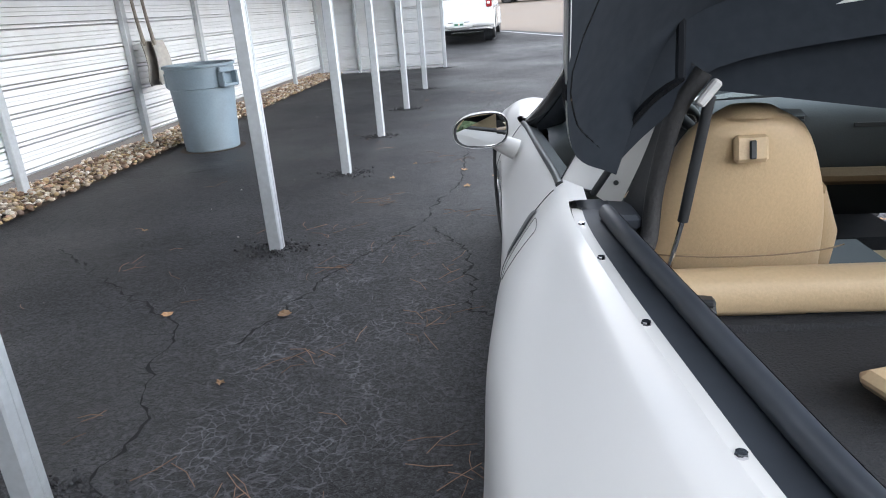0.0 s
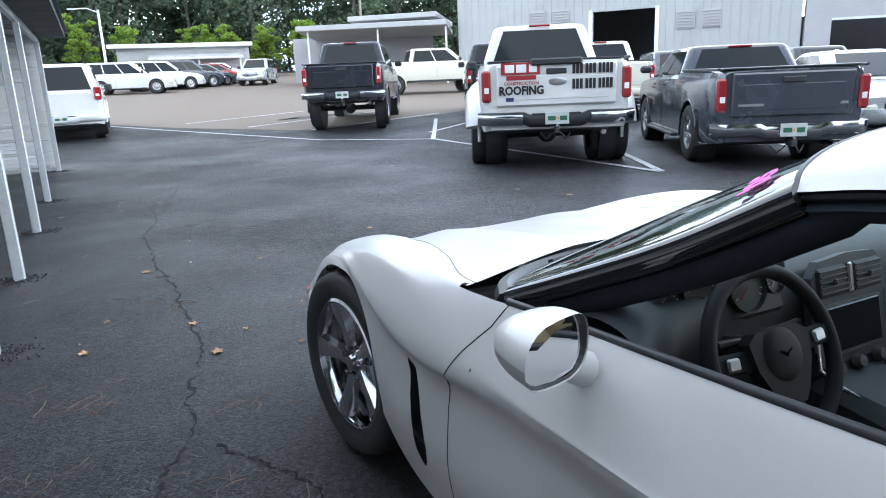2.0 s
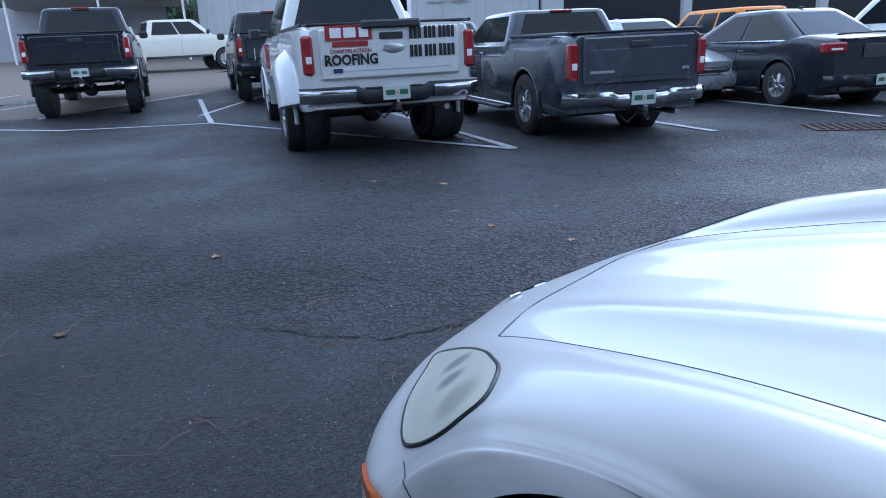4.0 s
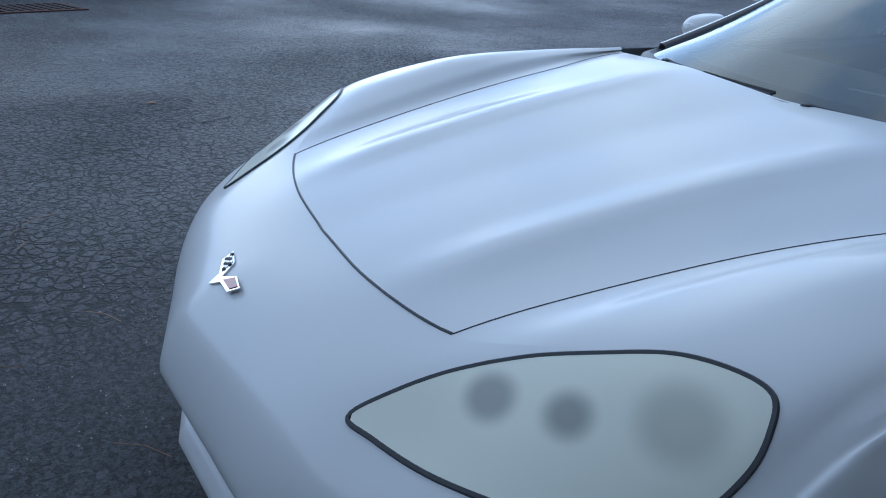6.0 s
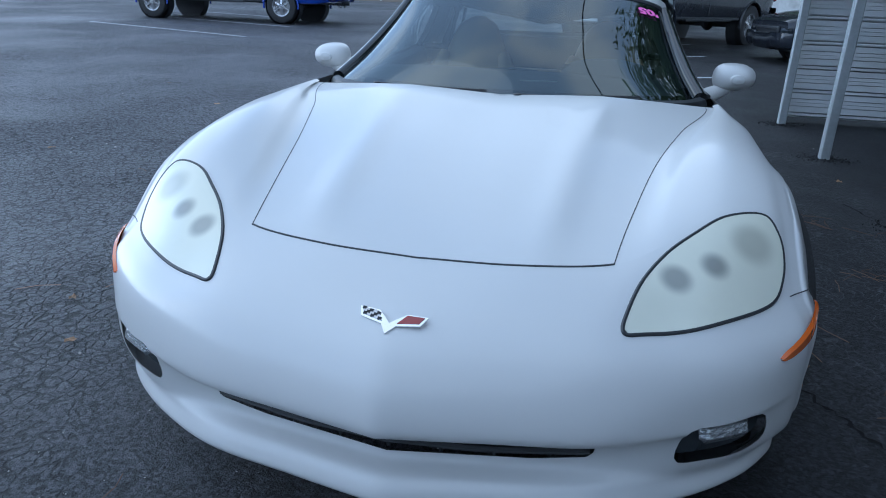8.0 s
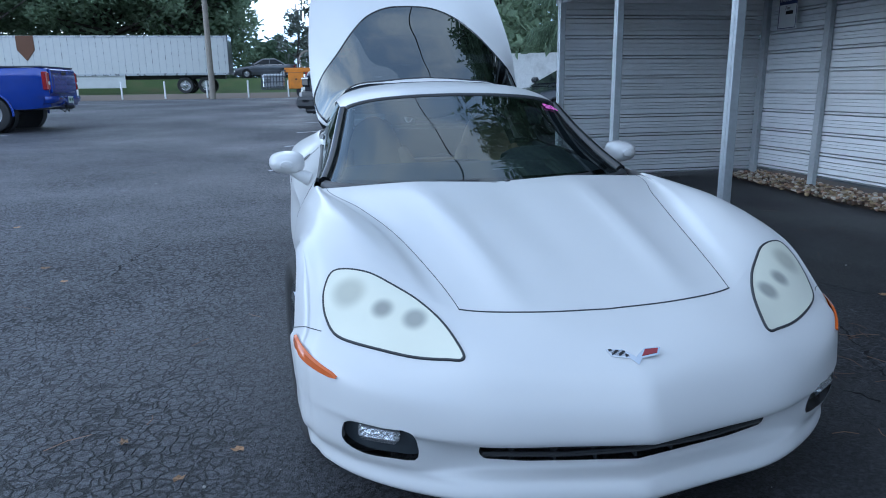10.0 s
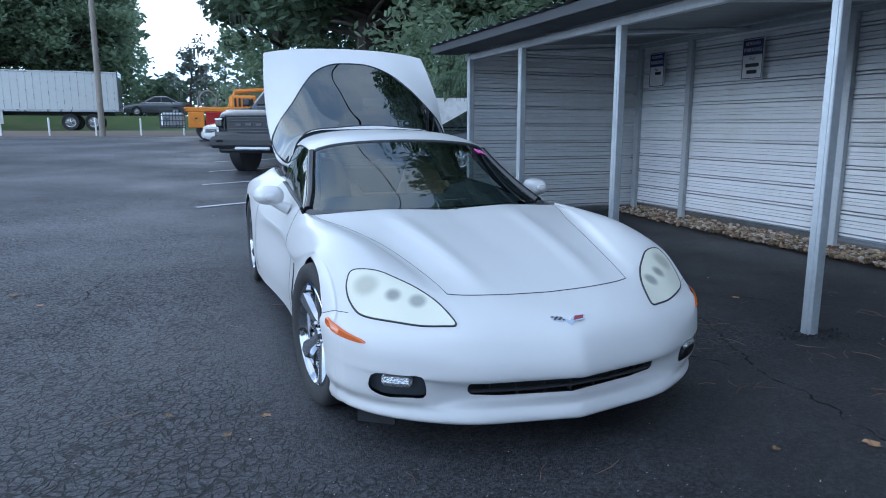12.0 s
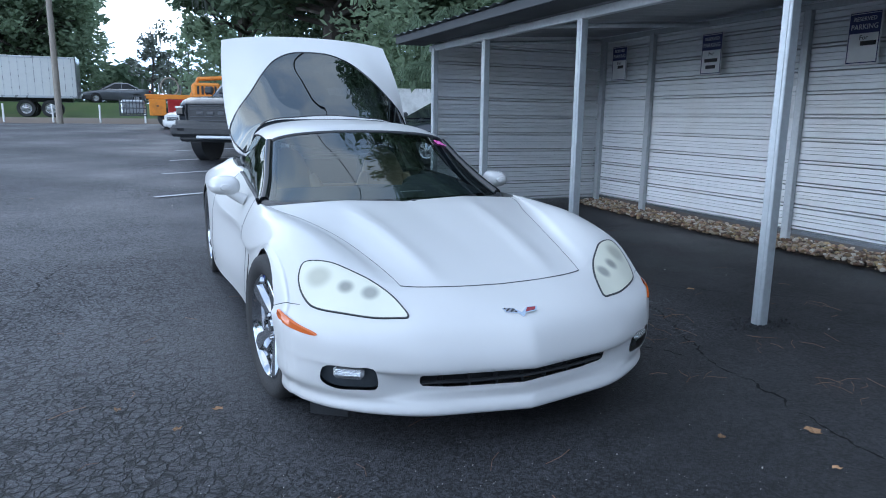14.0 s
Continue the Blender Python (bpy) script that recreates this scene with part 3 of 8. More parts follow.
bank("gravel_bank", M["tan"], "pale gravel bank along the lot edge", "gravel", [(-38.2, .64), (-38.4, .70), (-39.4, .93), (-40.4, .94)])
bank("verge", M["grass"], "rough green grass verge below the road", "grass", [(-40.4, .935), (-47.0, .94), (-49.0, 1.3), (-51.0, 1.95)])
bank("road", M["asphalt"], "grey asphalt road on its embankment", "road", [(-51.0, 1.95), (-58.0, 1.96)])
bank("far_verge", M["grass"], "rough grass beyond the road", "grass", [(-58.0, 1.955), (-64.0, 2.0), (-110, 2.6)])
g = Geo()
g.add(*sheet_mesh([-160, -30, 10, 60, 200], [78, 110, 200], 0.012))
tagged(part("far_grass", g, M["grass"], smooth=0), "grass strip below the wood", "grass", kind="structure")

# ---- carport ----
WALL_X, ROW_X = -4.85, -2.165
END_NEAR, END_FAR = -4.15, 12.55
carport = thing("carport", "long open steel carport with white ribbed sheet walls and galvanised posts", "carport", pose(0, 0, 0))


def rib_profile(z0, z1, pitch=0.229):
    """Heights and depths of a sheet with deep ribs and two shallow swages between."""
    out, z = [], z0
    while z < z1:
        # shade lines put into the shape: slots far deeper than real ribs
        for dz, d in ((0.0, 0.0), (0.001, 0.12), (0.012, 0.12), (0.014, 0.0), (0.036, 0.0), (0.037, 0.10), (0.047, 0.10), (0.049, 0.0), (0.103, 0.0), (0.104, 0.04), (0.109, 0.04), (0.110, 0.0), (0.140, 0.0), (0.141, 0.015), (0.143, 0.015), (0.144, 0.0), (0.174, 0.0), (0.175, 0.04), (0.180, 0.04), (0.181, 0.0)):
            if z + dz < z1:
                out.append((z + dz, d))
        z += pitch
    out.append((z1, 0.0))
    return out


def ribbed(a, b, z0, z1, out_dir, cuts):
    """A ribbed sheet from plan point a to b; ribs bulge along out_dir."""
    g = Geo()
    prof = rib_profile(z0, z1)
    a, b, o = Vector((*a, 0)), Vector((*b, 0)), Vector((*out_dir, 0))
    rows = []
    for i in range(cuts + 1):
        p = a.lerp(b, i / cuts)
        rows.append([p + o * d + Vector((0, 0, z)) for z, d in prof])
    n = len(prof)
    for r in rows:
        g.v += [tuple(q) for q in r]
    for r in rows:
        g.v += [tuple(q + o * 0.0012) for q in r]
    back = (cuts + 1) * n
    for i in range(cuts):
        for j in range(n - 1):
            k = i * n + j
            g.f.append((k, k + n, k + n + 1, k + 1))
            g.f.append((back + k + 1, back + k + n + 1, back + k + n, back + k))
    return g


for i, (a, b) in enumerate(zip(steps(END_NEAR, END_FAR, 2.1)[:-1], steps(END_NEAR, END_FAR, 2.1)[1:])):
    part("wall_sheet", ribbed((WALL_X, a), (WALL_X, b), 0.15, 2.43, (-1, 0), 2), M["sheet"], carport, smooth=0)
part("end_sheet", ribbed((WALL_X, END_NEAR), (ROW_X - 0.04, END_NEAR), 0.11, 2.30, (0, -1), 3), M["sheet"], carport, smooth=0)
part("end_sheet", ribbed((ROW_X - 0.04, END_FAR), (WALL_X, END_FAR), 0.06, 2.30, (0, 1), 3), M["sheet"], carport, smooth=0)

POSTS_Y = [-4.06, -2.59, -0.75, 1.353, 3.14, 4.75, 6.64, 8.73, 12.38]
for y in POSTS_Y:
    g = Geo().box((0, 0, 1.05), (0.072, 0.072, 2.1), ch=0.006)
    # folded seam down one face
    g.box((0.037, 0.008, 1.05), (0.004, 0.012, 2.08))
    p = part("post", g, M["steel"], carport, place=pose(ROW_X, y, ground_z(y), 0, 0.2, 0))
for y in [-4.08, -3.03, -0.72, 1.0, 2.89, 4.96, 6.75, 8.4, 10.5, 12.48]:
    part("wall_post", Geo().box((0, 0, 1.18), (0.06, 0.085, 2.36), ch=0.005), M["steel"], carport, place=pose(WALL_X + 0.035, y, ground_z(y)))
for x in (-3.1, -4.0):
    part("end_post", Geo().box((x, END_FAR - 0.04, 1.15), (0.06, 0.06, 2.3), ch=0.005), M["steel"], carport)
mid = (END_NEAR + END_FAR) / 2
ln = END_FAR - END_NEAR
part("beam", Geo().box((ROW_X, mid, 2.135), (0.06, ln + 0.1, 0.075), ch=0.006), M["steel"], carport)
part("girt", Geo().box((WALL_X + 0.03, mid, 2.38), (0.05, ln, 0.06), ch=0.005), M["steel"], carport)
for y in steps(END_NEAR, END_FAR, 2.05):
    g = Geo().tube([(ROW_X, y, 2.19), (WALL_X + 0.03, y, 2.37)], 0.028, 6)
    part("rafter", g, M["steel"], carport)
g = Geo()
x0, x1 = -1.78, -5.0
n = int((ln + 0.5) / 0.114)
for i in range(n + 1):
    y = END_NEAR - 0.25 + (ln + 0.5) * i / n
    up = 0.02 if i % 2 else 0.0
    for yy in (y, y + 0.03):
        g.v += [(x0 + 0.085, yy, 2.283 + up), (x1, yy, 2.445 + up)]
for i in range(len(g.v) // 2 - 1):
    g.f.append((2 * i, 2 * i + 1, 2 * i + 3, 2 * i + 2))
for y in (END_NEAR - 0.02, END_FAR + 0.02):
    part("gable", Geo().prism([(-2.18, 2.28), (-4.87, 2.28), (-4.87, 2.43), (-2.18, 2.295)], 0.012, Matrix.Translation((0, y, 0)) @ pose(0, 0, 0, 90, 0, 0)), M["sheet"], carport)
part("roof_sheet", g, M["roof"], carport, smooth=0)
part("fascia", Geo().box((x0 + 0.03, mid, 2.235), (0.02, ln + 0.5, 0.09), ch=0.003), M["fascia"], carport)
part("soffit", Geo().box(((x0 + ROW_X) / 2 + 0.02, mid, 2.195), (abs(x0 - ROW_X) - 0.02, ln + 0.5, 0.008)), M["fascia"], carport)

# river stones along the foot of the wall
g = Geo()
part_soil = Geo().add(*sheet_mesh([-5.4, -4.8, -4.42], steps(END_NEAR - 0.1, END_FAR + 0.1, 0.6), 0.006))
tagged(part("stone_bed", part_soil, M["soil"], smooth=0), "dark soil bed under river stones", "soil", kind="structure")
bm = bmesh.new()
bmesh.ops.create_icosphere(bm, subdivisions=1, radius=1)
ball_v = [v.co.copy() for v in bm.verts]
ball_f = [tuple(v.index for v in f.verts) for f in bm.faces]
bm.free()
rnd = random.Random(5)
for i in range(10500):
    x, y = rnd.uniform(-5.02, -4.41) + rnd.gauss(0, 0.012), rnd.uniform(END_NEAR + 0.02, END_FAR - 0.1)
    s = rnd.uniform(0.009, 0.029)
    m = pose(x, y, ground_z(y) + 0.012 + s * 0.4 + rnd.uniform(0, 0.03), rnd.uniform(-25, 25), rnd.uniform(-25, 25), rnd.uniform(0, 360)) @ Matrix.Diagonal((s * rnd.uniform(0.9, 1.5), s, s * rnd.uniform(0.5, 0.8), 1))
    g.add([m @ (p * rnd.uniform(0.93, 1.07)) for p in ball_v], ball_f)
tagged(part("river_stones", g, M["stone"], smooth=60), "rounded tan and brown river stones beside the wall", "river stones", kind="stuff")


# ---- the white sports car ----
from mathutils.bvhtree import BVHTree


def spline(P, n):
    """Catmull-Rom through the rows of P, n steps between rows."""
    P = np.asarray(P, float)
    a = np.concatenate([[2 * P[0] - P[1]], P, [2 * P[-1] - P[-2]]])
    out = []
    for i in range(1, len(a) - 2):
        for k in range(n):
            t = k / n
            out.append(0.5 * (2 * a[i] + (a[i + 1] - a[i - 1]) * t + (2 * a[i - 1] - 5 * a[i] + 4 * a[i + 1] - a[i + 2]) * t * t + (3 * a[i] - a[i - 1] - 3 * a[i + 1] + a[i + 2]) * t ** 3))
    out.append(P[-1])
    return np.array(out)


def row(*nums):
    p = np.array(nums, float).reshape(-1, 3)
    if len(p) == 8:
        p = np.insert(p, 6, (p[5] + p[6]) / 2, 0)
    return p


def side_row(y, *xz):
    q = np.array(xz, float).reshape(-1, 2)
    flat = [(x, y, q[0][1]) for x in (0.0, 0.3)]
    return np.array(flat + [(x, y, z) for x, z in q])


# cross rows of the lower body, from the front lip to the tail; right half
BODY = [
    row(0, 2.17, .135, .2, 2.15, .135, .4, 2.09, .135, .58, 1.99, .135, .70, 1.90, .135, .79, 1.81, .14, .84, 1.74, .145, .855, 1.69, .15),
    row(0, 2.255, .155, .2, 2.235, .155, .42, 2.175, .157, .60, 2.085, .16, .73, 1.985, .165, .81, 1.885, .17, .855, 1.78, .175, .865, 1.685, .18),
    row(0, 2.245, .205, .2, 2.225, .205, .42, 2.165, .205, .60, 2.078, .208, .73, 1.98, .21, .812, 1.88, .215, .858, 1.78, .22, .868, 1.68, .225),
    row(0, 2.15, .228, .2, 2.132, .229, .42, 2.085, .235, .58, 2.05, .24, .72, 1.965, .25, .812, 1.875, .26, .86, 1.775, .265, .872, 1.675, .27),
    row(0, 2.16, .30, .2, 2.142, .30, .42, 2.09, .30, .58, 2.062, .318, .72, 1.975, .33, .815, 1.875, .335, .863, 1.77, .34, .876, 1.67, .345),
    row(0, 2.236, .332, .2, 2.216, .332, .42, 2.15, .335, .59, 2.07, .35, .722, 1.98, .365, .818, 1.872, .375, .867, 1.765, .382, .88, 1.665, .39),
    row(0, 2.205, .44, .2, 2.185, .443, .42, 2.115, .45, .59, 2.04, .457, .716, 1.955, .462, .812, 1.86, .467, .868, 1.755, .47, .884, 1.655, .475),
    row(0, 2.125, .507, .2, 2.105, .513, .40, 2.045, .52, .53, 1.97, .527, .66, 1.90, .533, .785, 1.80, .535, .853, 1.73, .535, .889, 1.63, .50),
    row(0, 1.93, .585, .22, 1.92, .59, .422, 1.87, .598, .54, 1.79, .632, .66, 1.71, .662, .765, 1.645, .67, .850, 1.60, .635, .900, 1.53, .555),
    row(0, 1.70, .645, .25, 1.69, .652, .465, 1.64, .655, .56, 1.58, .692, .67, 1.52, .725, .775, 1.47, .725, .864, 1.43, .688, .908, 1.37, .60),
    row(0, 1.38, .705, .29, 1.37, .716, .53, 1.34, .71, .62, 1.30, .748, .71, 1.27, .772, .80, 1.245, .758, .879, 1.225, .705, .912, 1.20, .59),
    row(0, 1.06, .752, .33, 1.05, .764, .62, 1.02, .748, .70, .99, .775, .77, .97, .782, .845, .96, .735, .888, .955, .60, .875, .95, .53, .89, .95, .34, .86, .95, .17),
    row(0, .74, .79, .37, .72, .802, .735, .64, .778, .76, .63, .784, .79, .625, .782, .85, .62, .70, .882, .62, .60, .862, .62, .54, .875, .62, .34, .85, .62, .165),
    side_row(.30, .60, .80, .71, .80, .765, .795, .845, .66, .858, .615, .842, .54, .865, .33, .845, .165),
    side_row(-.20, .56, .82, .68, .82, .74, .818, .835, .66, .85, .63, .838, .54, .862, .33, .845, .165),
    side_row(-.68, .52, .855, .64, .855, .72, .846, .825, .70, .85, .63, .86, .54, .872, .33, .85, .165),
    side_row(-1.02, .50, .885, .64, .885, .738, .872, .835, .76, .862, .64, .868, .54, .872, .36, .85, .17),
    side_row(-1.34, .48, .905, .62, .905, .727, .893, .838, .79, .865, .69, .876, .60, .88, .5, .875, .40),
    side_row(-1.70, .44, .905, .575, .905, .685, .893, .815, .79, .845, .68, .858, .58, .855, .42, .84, .22),
    side_row(-2.0, .40, .895, .53, .892, .635, .875, .775, .77, .81, .66, .82, .55, .815, .40, .80, .22),
    row(0, -2.14, .86, .3, -2.13, .86, .5, -2.12, .855, .62, -2.10, .845, .70, -2.07, .82, .785, -2.05, .73, .81, -2.045, .63, .815, -2.04, .52, .80, -2.03, .38, .78, -2.0, .24),
    row(0, -2.17, .56, .3, -2.16, .56, .5, -2.14, .56, .62, -2.11, .55, .68, -2.09, .53, .74, -2.07, .50, .765, -2.055, .46, .775, -2.045, .42, .775, -2.03, .33, .76, -1.99, .24),
]
for i, r in enumerate(BODY):
    if len(r) == 9 and i < 11:
        BODY[i] = np.insert(r, 7, (r[6] + r[7]) / 2, 0)
for i in range(7):
    BODY[i] = BODY[i] * [1.015, 1.0, 1.0]
for i in range(3):
    BODY[i] = BODY[i] * [.985, 1, 1] - [0, .040, 0]
for i in range(8):
    BODY[i][1][1] = BODY[i][0][1] - 0.46 * (BODY[i][0][1] - BODY[i][2][1])
NS = 8
net = np.array([spline(r, NS) for r in np.array(BODY)])
net = spline(net.reshape(len(BODY), -1), NS).reshape(-1, net.shape[1], 3)
net[:, 0, 0] = 0.0


def smoothsteps(a, b, x):
    t = np.clip((x - a) / (b - a), 0, 1)
    return t * t * (3 - 2 * t)


def smooth_flank(net):
    """Evens out the side of the front fender along the car's length."""
    h, w = net.shape[:2]
    faces = [(i * w + j, i * w + j + 1, (i + 1) * w + j + 1, (i + 1) * w + j) for i in range(h - 1) for j in range(w - 1)]
    tree = BVHTree.FromPolygons([Vector(p) for p in net.reshape(-1, 3)], faces)
    out = net.copy()
    for i in range(8 * NS, 12 * NS):
        for j in range(4 * NS, w):
            x, y, z = net[i, j]
            k = smoothstep(.78, .83, x) * smoothstep(.86, 1.0, y) * smoothstep(1.66, 1.52, y) * smoothstep(.755, .725, z) * smoothstep(.40, .5, z)
            if k <= 0:
                continue
            total, mass = 0.0, 0.0
            for q in range(-6, 7):
                hit = tree.ray_cast(Vector((2, y + .03 * q, z)), Vector((-1, 0, 0)))[0]
                if hit is not None and abs(hit.x - x) < .07:
                    g = math.exp(-(q / 3.2) ** 2)
                    total, mass = total + g * hit.x, mass + g
            if mass:
                out[i, j, 0] = x + (total / mass - x) * k
    # take the last ripples out of the shoulder, along the rows
    i = np.arange(h)[:, None] / NS
    j = np.arange(w)[None, :] / NS
    k = smoothsteps(8.2, 8.9, i) * smoothsteps(12.0, 11.4, i) * smoothsteps(4.6, 5.2, j)
    for _ in range(40):
        mean = out.copy()
        mean[1:-1] = (out[:-2] + 2 * out[1:-1] + out[2:]) / 4
        for axis in (0, 2):
            out[..., axis] += k * (mean[..., axis] - out[..., axis])
    return out


net = smooth_flank(net)


def patch(r0, r1, c0, c1):
    """Vertices and faces of the net between fine row and column indices."""
    v = net[r0:r1 + 1, c0:c1 + 1].reshape(-1, 3)
    w = c1 - c0 + 1
    f = [(i * w + j, i * w + j + 1, (i + 1) * w + j + 1, (i + 1) * w + j) for i in range(r1 - r0) for j in range(c1 - c0)]
    return v, f


def gather(*pieces):
    v, f = [], []
    for pv, pf in pieces:
        k = len(v)
        v += [tuple(p) for p in pv]
        f += [tuple(i + k for i in q) for q in pf]
    return np.array(v), f


def weld(v, f, tol=1e-5):
    seen, idx, out = {}, [], []
    for p in v:
        key = tuple(np.round(np.asarray(p) / tol).astype(int))
        if key not in seen:
            seen[key] = len(out)
            out.append(tuple(p))
        idx.append(seen[key])
    ff = []
    for q in f:
        r = [idx[i] for i in q]
        r = [a for k, a in enumerate(r) if a != r[k - 1]]
        if len(r) > 2 and len(set(r)) == len(r):
            ff.append(tuple(r))
    return np.array(out), ff


def inside(poly, p):
    """Signed distance of plan points p to a closed polygon, negative inside."""
    poly = np.asarray(poly, float)
    a, b = poly, np.roll(poly, -1, 0)
    d = b - a
    q = p[:, None] - a[None]
    t = np.clip((q * d).sum(-1) / (d * d).sum(-1), 0, 1)
    dist = np.sqrt(((q - t[..., None] * d) ** 2).sum(-1)).min(1)
    cond = (a[None, :, 1] > p[:, None, 1]) != (b[None, :, 1] > p[:, None, 1])
    with np.errstate(divide="ignore", invalid="ignore"):
        xi = a[:, 0] + (p[:, None, 1] - a[:, 1]) * d[:, 0] / np.where(d[:, 1] == 0, 1e-12, d[:, 1])
    odd = (cond & (p[:, None, 0] < xi)).sum(1) % 2
    return np.where(odd == 1, -dist, dist)


def clip(v, f, val):
    """Splits faces along val = 0; returns the kept part (val > 0) and the rest."""
    v = [tuple(p) for p in v]
    val = list(val)
    cut = {}

    def mid(a, b):
        key = (min(a, b), max(a, b))
        if key not in cut:
            t = val[a] / (val[a] - val[b])
            v.append(tuple(np.asarray(v[a]) * (1 - t) + np.asarray(v[b]) * t))
            val.append(0.0)
            cut[key] = len(v) - 1
        return cut[key]

    pos, neg = [], []
    for q in f:
        s = [val[i] > 0 for i in q]
        if all(s):
            pos.append(q)
        elif not any(s):
            neg.append(q)
        else:
            for want, out in ((True, pos), (False, neg)):
                poly = []
                for i in range(len(q)):
                    a, b = q[i], q[(i + 1) % len(q)]
                    if (val[a] > 0) == want:
                        poly.append(a)
                    if (val[a] > 0) != (val[b] > 0):
                        poly.append(mid(a, b))
                if len(poly) > 2:
                    out.append(tuple(poly))
    v = np.array(v)

    def used(fs):
        ids = sorted({i for q in fs for i in q})
        m = {i: k for k, i in enumerate(ids)}
        return v[ids] if ids else np.zeros((0, 3)), [tuple(m[i] for i in q) for q in fs]

    return used(pos), used(neg)


def mirrored(v, f):
    return np.asarray(v) * [-1, 1, 1], [tuple(q[::-1]) for q in f]


def both(v, f):
    """The right half and its mirror image as one welded mesh."""
    mv, mf = mirrored(v, f)
    return weld(*gather((v, f), (mv, mf)))


def loop_spline(pts, n=6):
    """A closed smooth loop through points."""
    P = np.asarray(pts, float)
    k = len(P)
    out = []
    for i in range(k):
        a, b, c, d = P[i - 1], P[i], P[(i + 1) % k], P[(i + 2) % k]
        for s in range(n):
            t = s / n
            out.append(0.5 * (2 * b + (c - a) * t + (2 * a - 5 * b + 4 * c - d) * t * t + (3 * b - a - 3 * c + d) * t ** 3))
    return np.array(out)


full_v, full_f = patch(0, len(net) - 1, 0, net.shape[1] - 1)
TREE = BVHTree.FromPolygons([Vector(p) for p in full_v], full_f)


def on_body(p, way):
    """The place where a ray from p along way meets the right half of the body."""
    hit = TREE.ray_cast(Vector(p), Vector(way))
    return hit[0] if hit[0] is not None else TREE.find_nearest(Vector(p))[0]


car = thing("sports_car", "white two-door sports coupe with its rear hatch raised and hazed headlights", "car", pose(0, 0, 0))

R = lambda k: int(k * NS)
HEAD = np.array([.012, .026]) + loop_spline([(.768, 1.645), (.745, 1.622), (.703, 1.632), (.641, 1.668), (.585, 1.723), (.523, 1.792), (.472, 1.875), (.443, 1.955), (.436, 2.005), (.482, 1.988), (.578, 1.94), (.672, 1.874), (.748, 1.80), (.776, 1.735), (.78, 1.68)])
FOG = np.array([0, .298]) + np.array([1.0, 1.22]) * (np.array([0, -.298]) + loop_spline([(.768, .300), (.748, .335), (.66, .337), (.594, .334), (.578, .267), (.64, .262), (.709, .259), (.758, .275)], 3))
VENT = [(.79, .555), (.745, .545), (.715, .44), (.683, .335), (.69, .27), (.735, .262), (.755, .33)]
DOOR = [(.40, .90), (.42, .79), (.44, .74), (.50, .67), (.555, .595), (.57, .50), (.565, .35), (.545, .10), (-.69, .10), (-.74, .40), (-.763, .587), (-.747, .697), (-.72, .80), (-.738, .845), (-.737, .95)]
FUEL = loop_spline([(-.815, .808), (-.95, .832), (-.975, .818), (-.978, .755), (-.96, .735), (-.85, .716), (-.828, .728), (-.803, .79)], 6)
HANDLE = [(-.681, .784), (-.757, .810), (-.778, .712), (-.736, .695)]
ARCH_F, ARCH_R = (1.343, .332, .346), (-1.343, .345, .372)


def arch_val(v, arch):
    d = np.hypot(v[:, 1] - arch[0], v[:, 2] - arch[1]) - arch[2]
    return np.where(v[:, 0] > 0.45, d, 1.0)


def haunch(v):
    """Fuller rear quarter on the passenger's side."""
    v = np.array(v, float)
    y = v[:, 1]
    k = smoothsteps(.72, .84, v[:, 0]) * smoothsteps(.35, -.75, y) * smoothsteps(-2.15, -1.75, y)
    v[:, 0] += .06 * k
    return v


def seam(points, r=0.0026, name="panel_gap", material=None, parent=None, sides=(1, -1), closed=False):
    for s in sides:
        part(name, Geo().tube([(p[0] * s, p[1], p[2]) for p in (haunch(points) if s > 0 else points)], r, 6, closed=closed), material or M["black"], parent or car)


# front bumper cover with fog and grille openings
bv, bf = weld(*gather(patch(R(0), R(7), 0, R(9)), patch(R(7), R(8), 0, R(3))))
(bv, bf), lens_a = clip(bv, bf, np.where(bv[:, 2] > 0.45, inside(HEAD, bv[:, :2]), 1.0))
(bv, bf), fog_piece = clip(bv, bf, np.where(bv[:, 1] > 1.8, inside(FOG, bv[:, [0, 2]]), 1.0))
GRILLE = [(-.42, .257), (-.30, .244), (0, .237), (.30, .244), (.42, .257), (.42, .304), (.30, .313), (0, .319), (-.30, .313), (-.42, .304)]
(bv, bf), grille_piece = clip(bv, bf, np.where(bv[:, 1] > 1.9, inside(GRILLE, bv[:, [0, 2]]), 1.0))
(bv, bf), _ = clip(bv, bf, arch_val(bv, ARCH_F))
part("front_bumper", both(bv, bf), M["paint"], car, smooth=50)

# hood
hood = both(*patch(R(8), R(12), 0, R(2)))
hv = hood[0]
ridge = 0.011 * np.exp(-((np.abs(hv[:, 0]) - (0.26 + 0.10 * (1.93 - hv[:, 1]) / 1.2)) / 0.045) ** 2) * np.clip((hv[:, 1] - 0.68) / 0.3, 0, 1) * np.clip((1.95 - hv[:, 1]) / 0.25, 0, 1)
hv[:, 2] += ridge
part("hood", (hv, hood[1]), M["paint"], car, smooth=50)
seam(net[R(8), 0:R(2) + 1][::-1].tolist(), 0.0028)
seam(net[R(8):R(12) + 1, R(2)].tolist(), 0.0013)

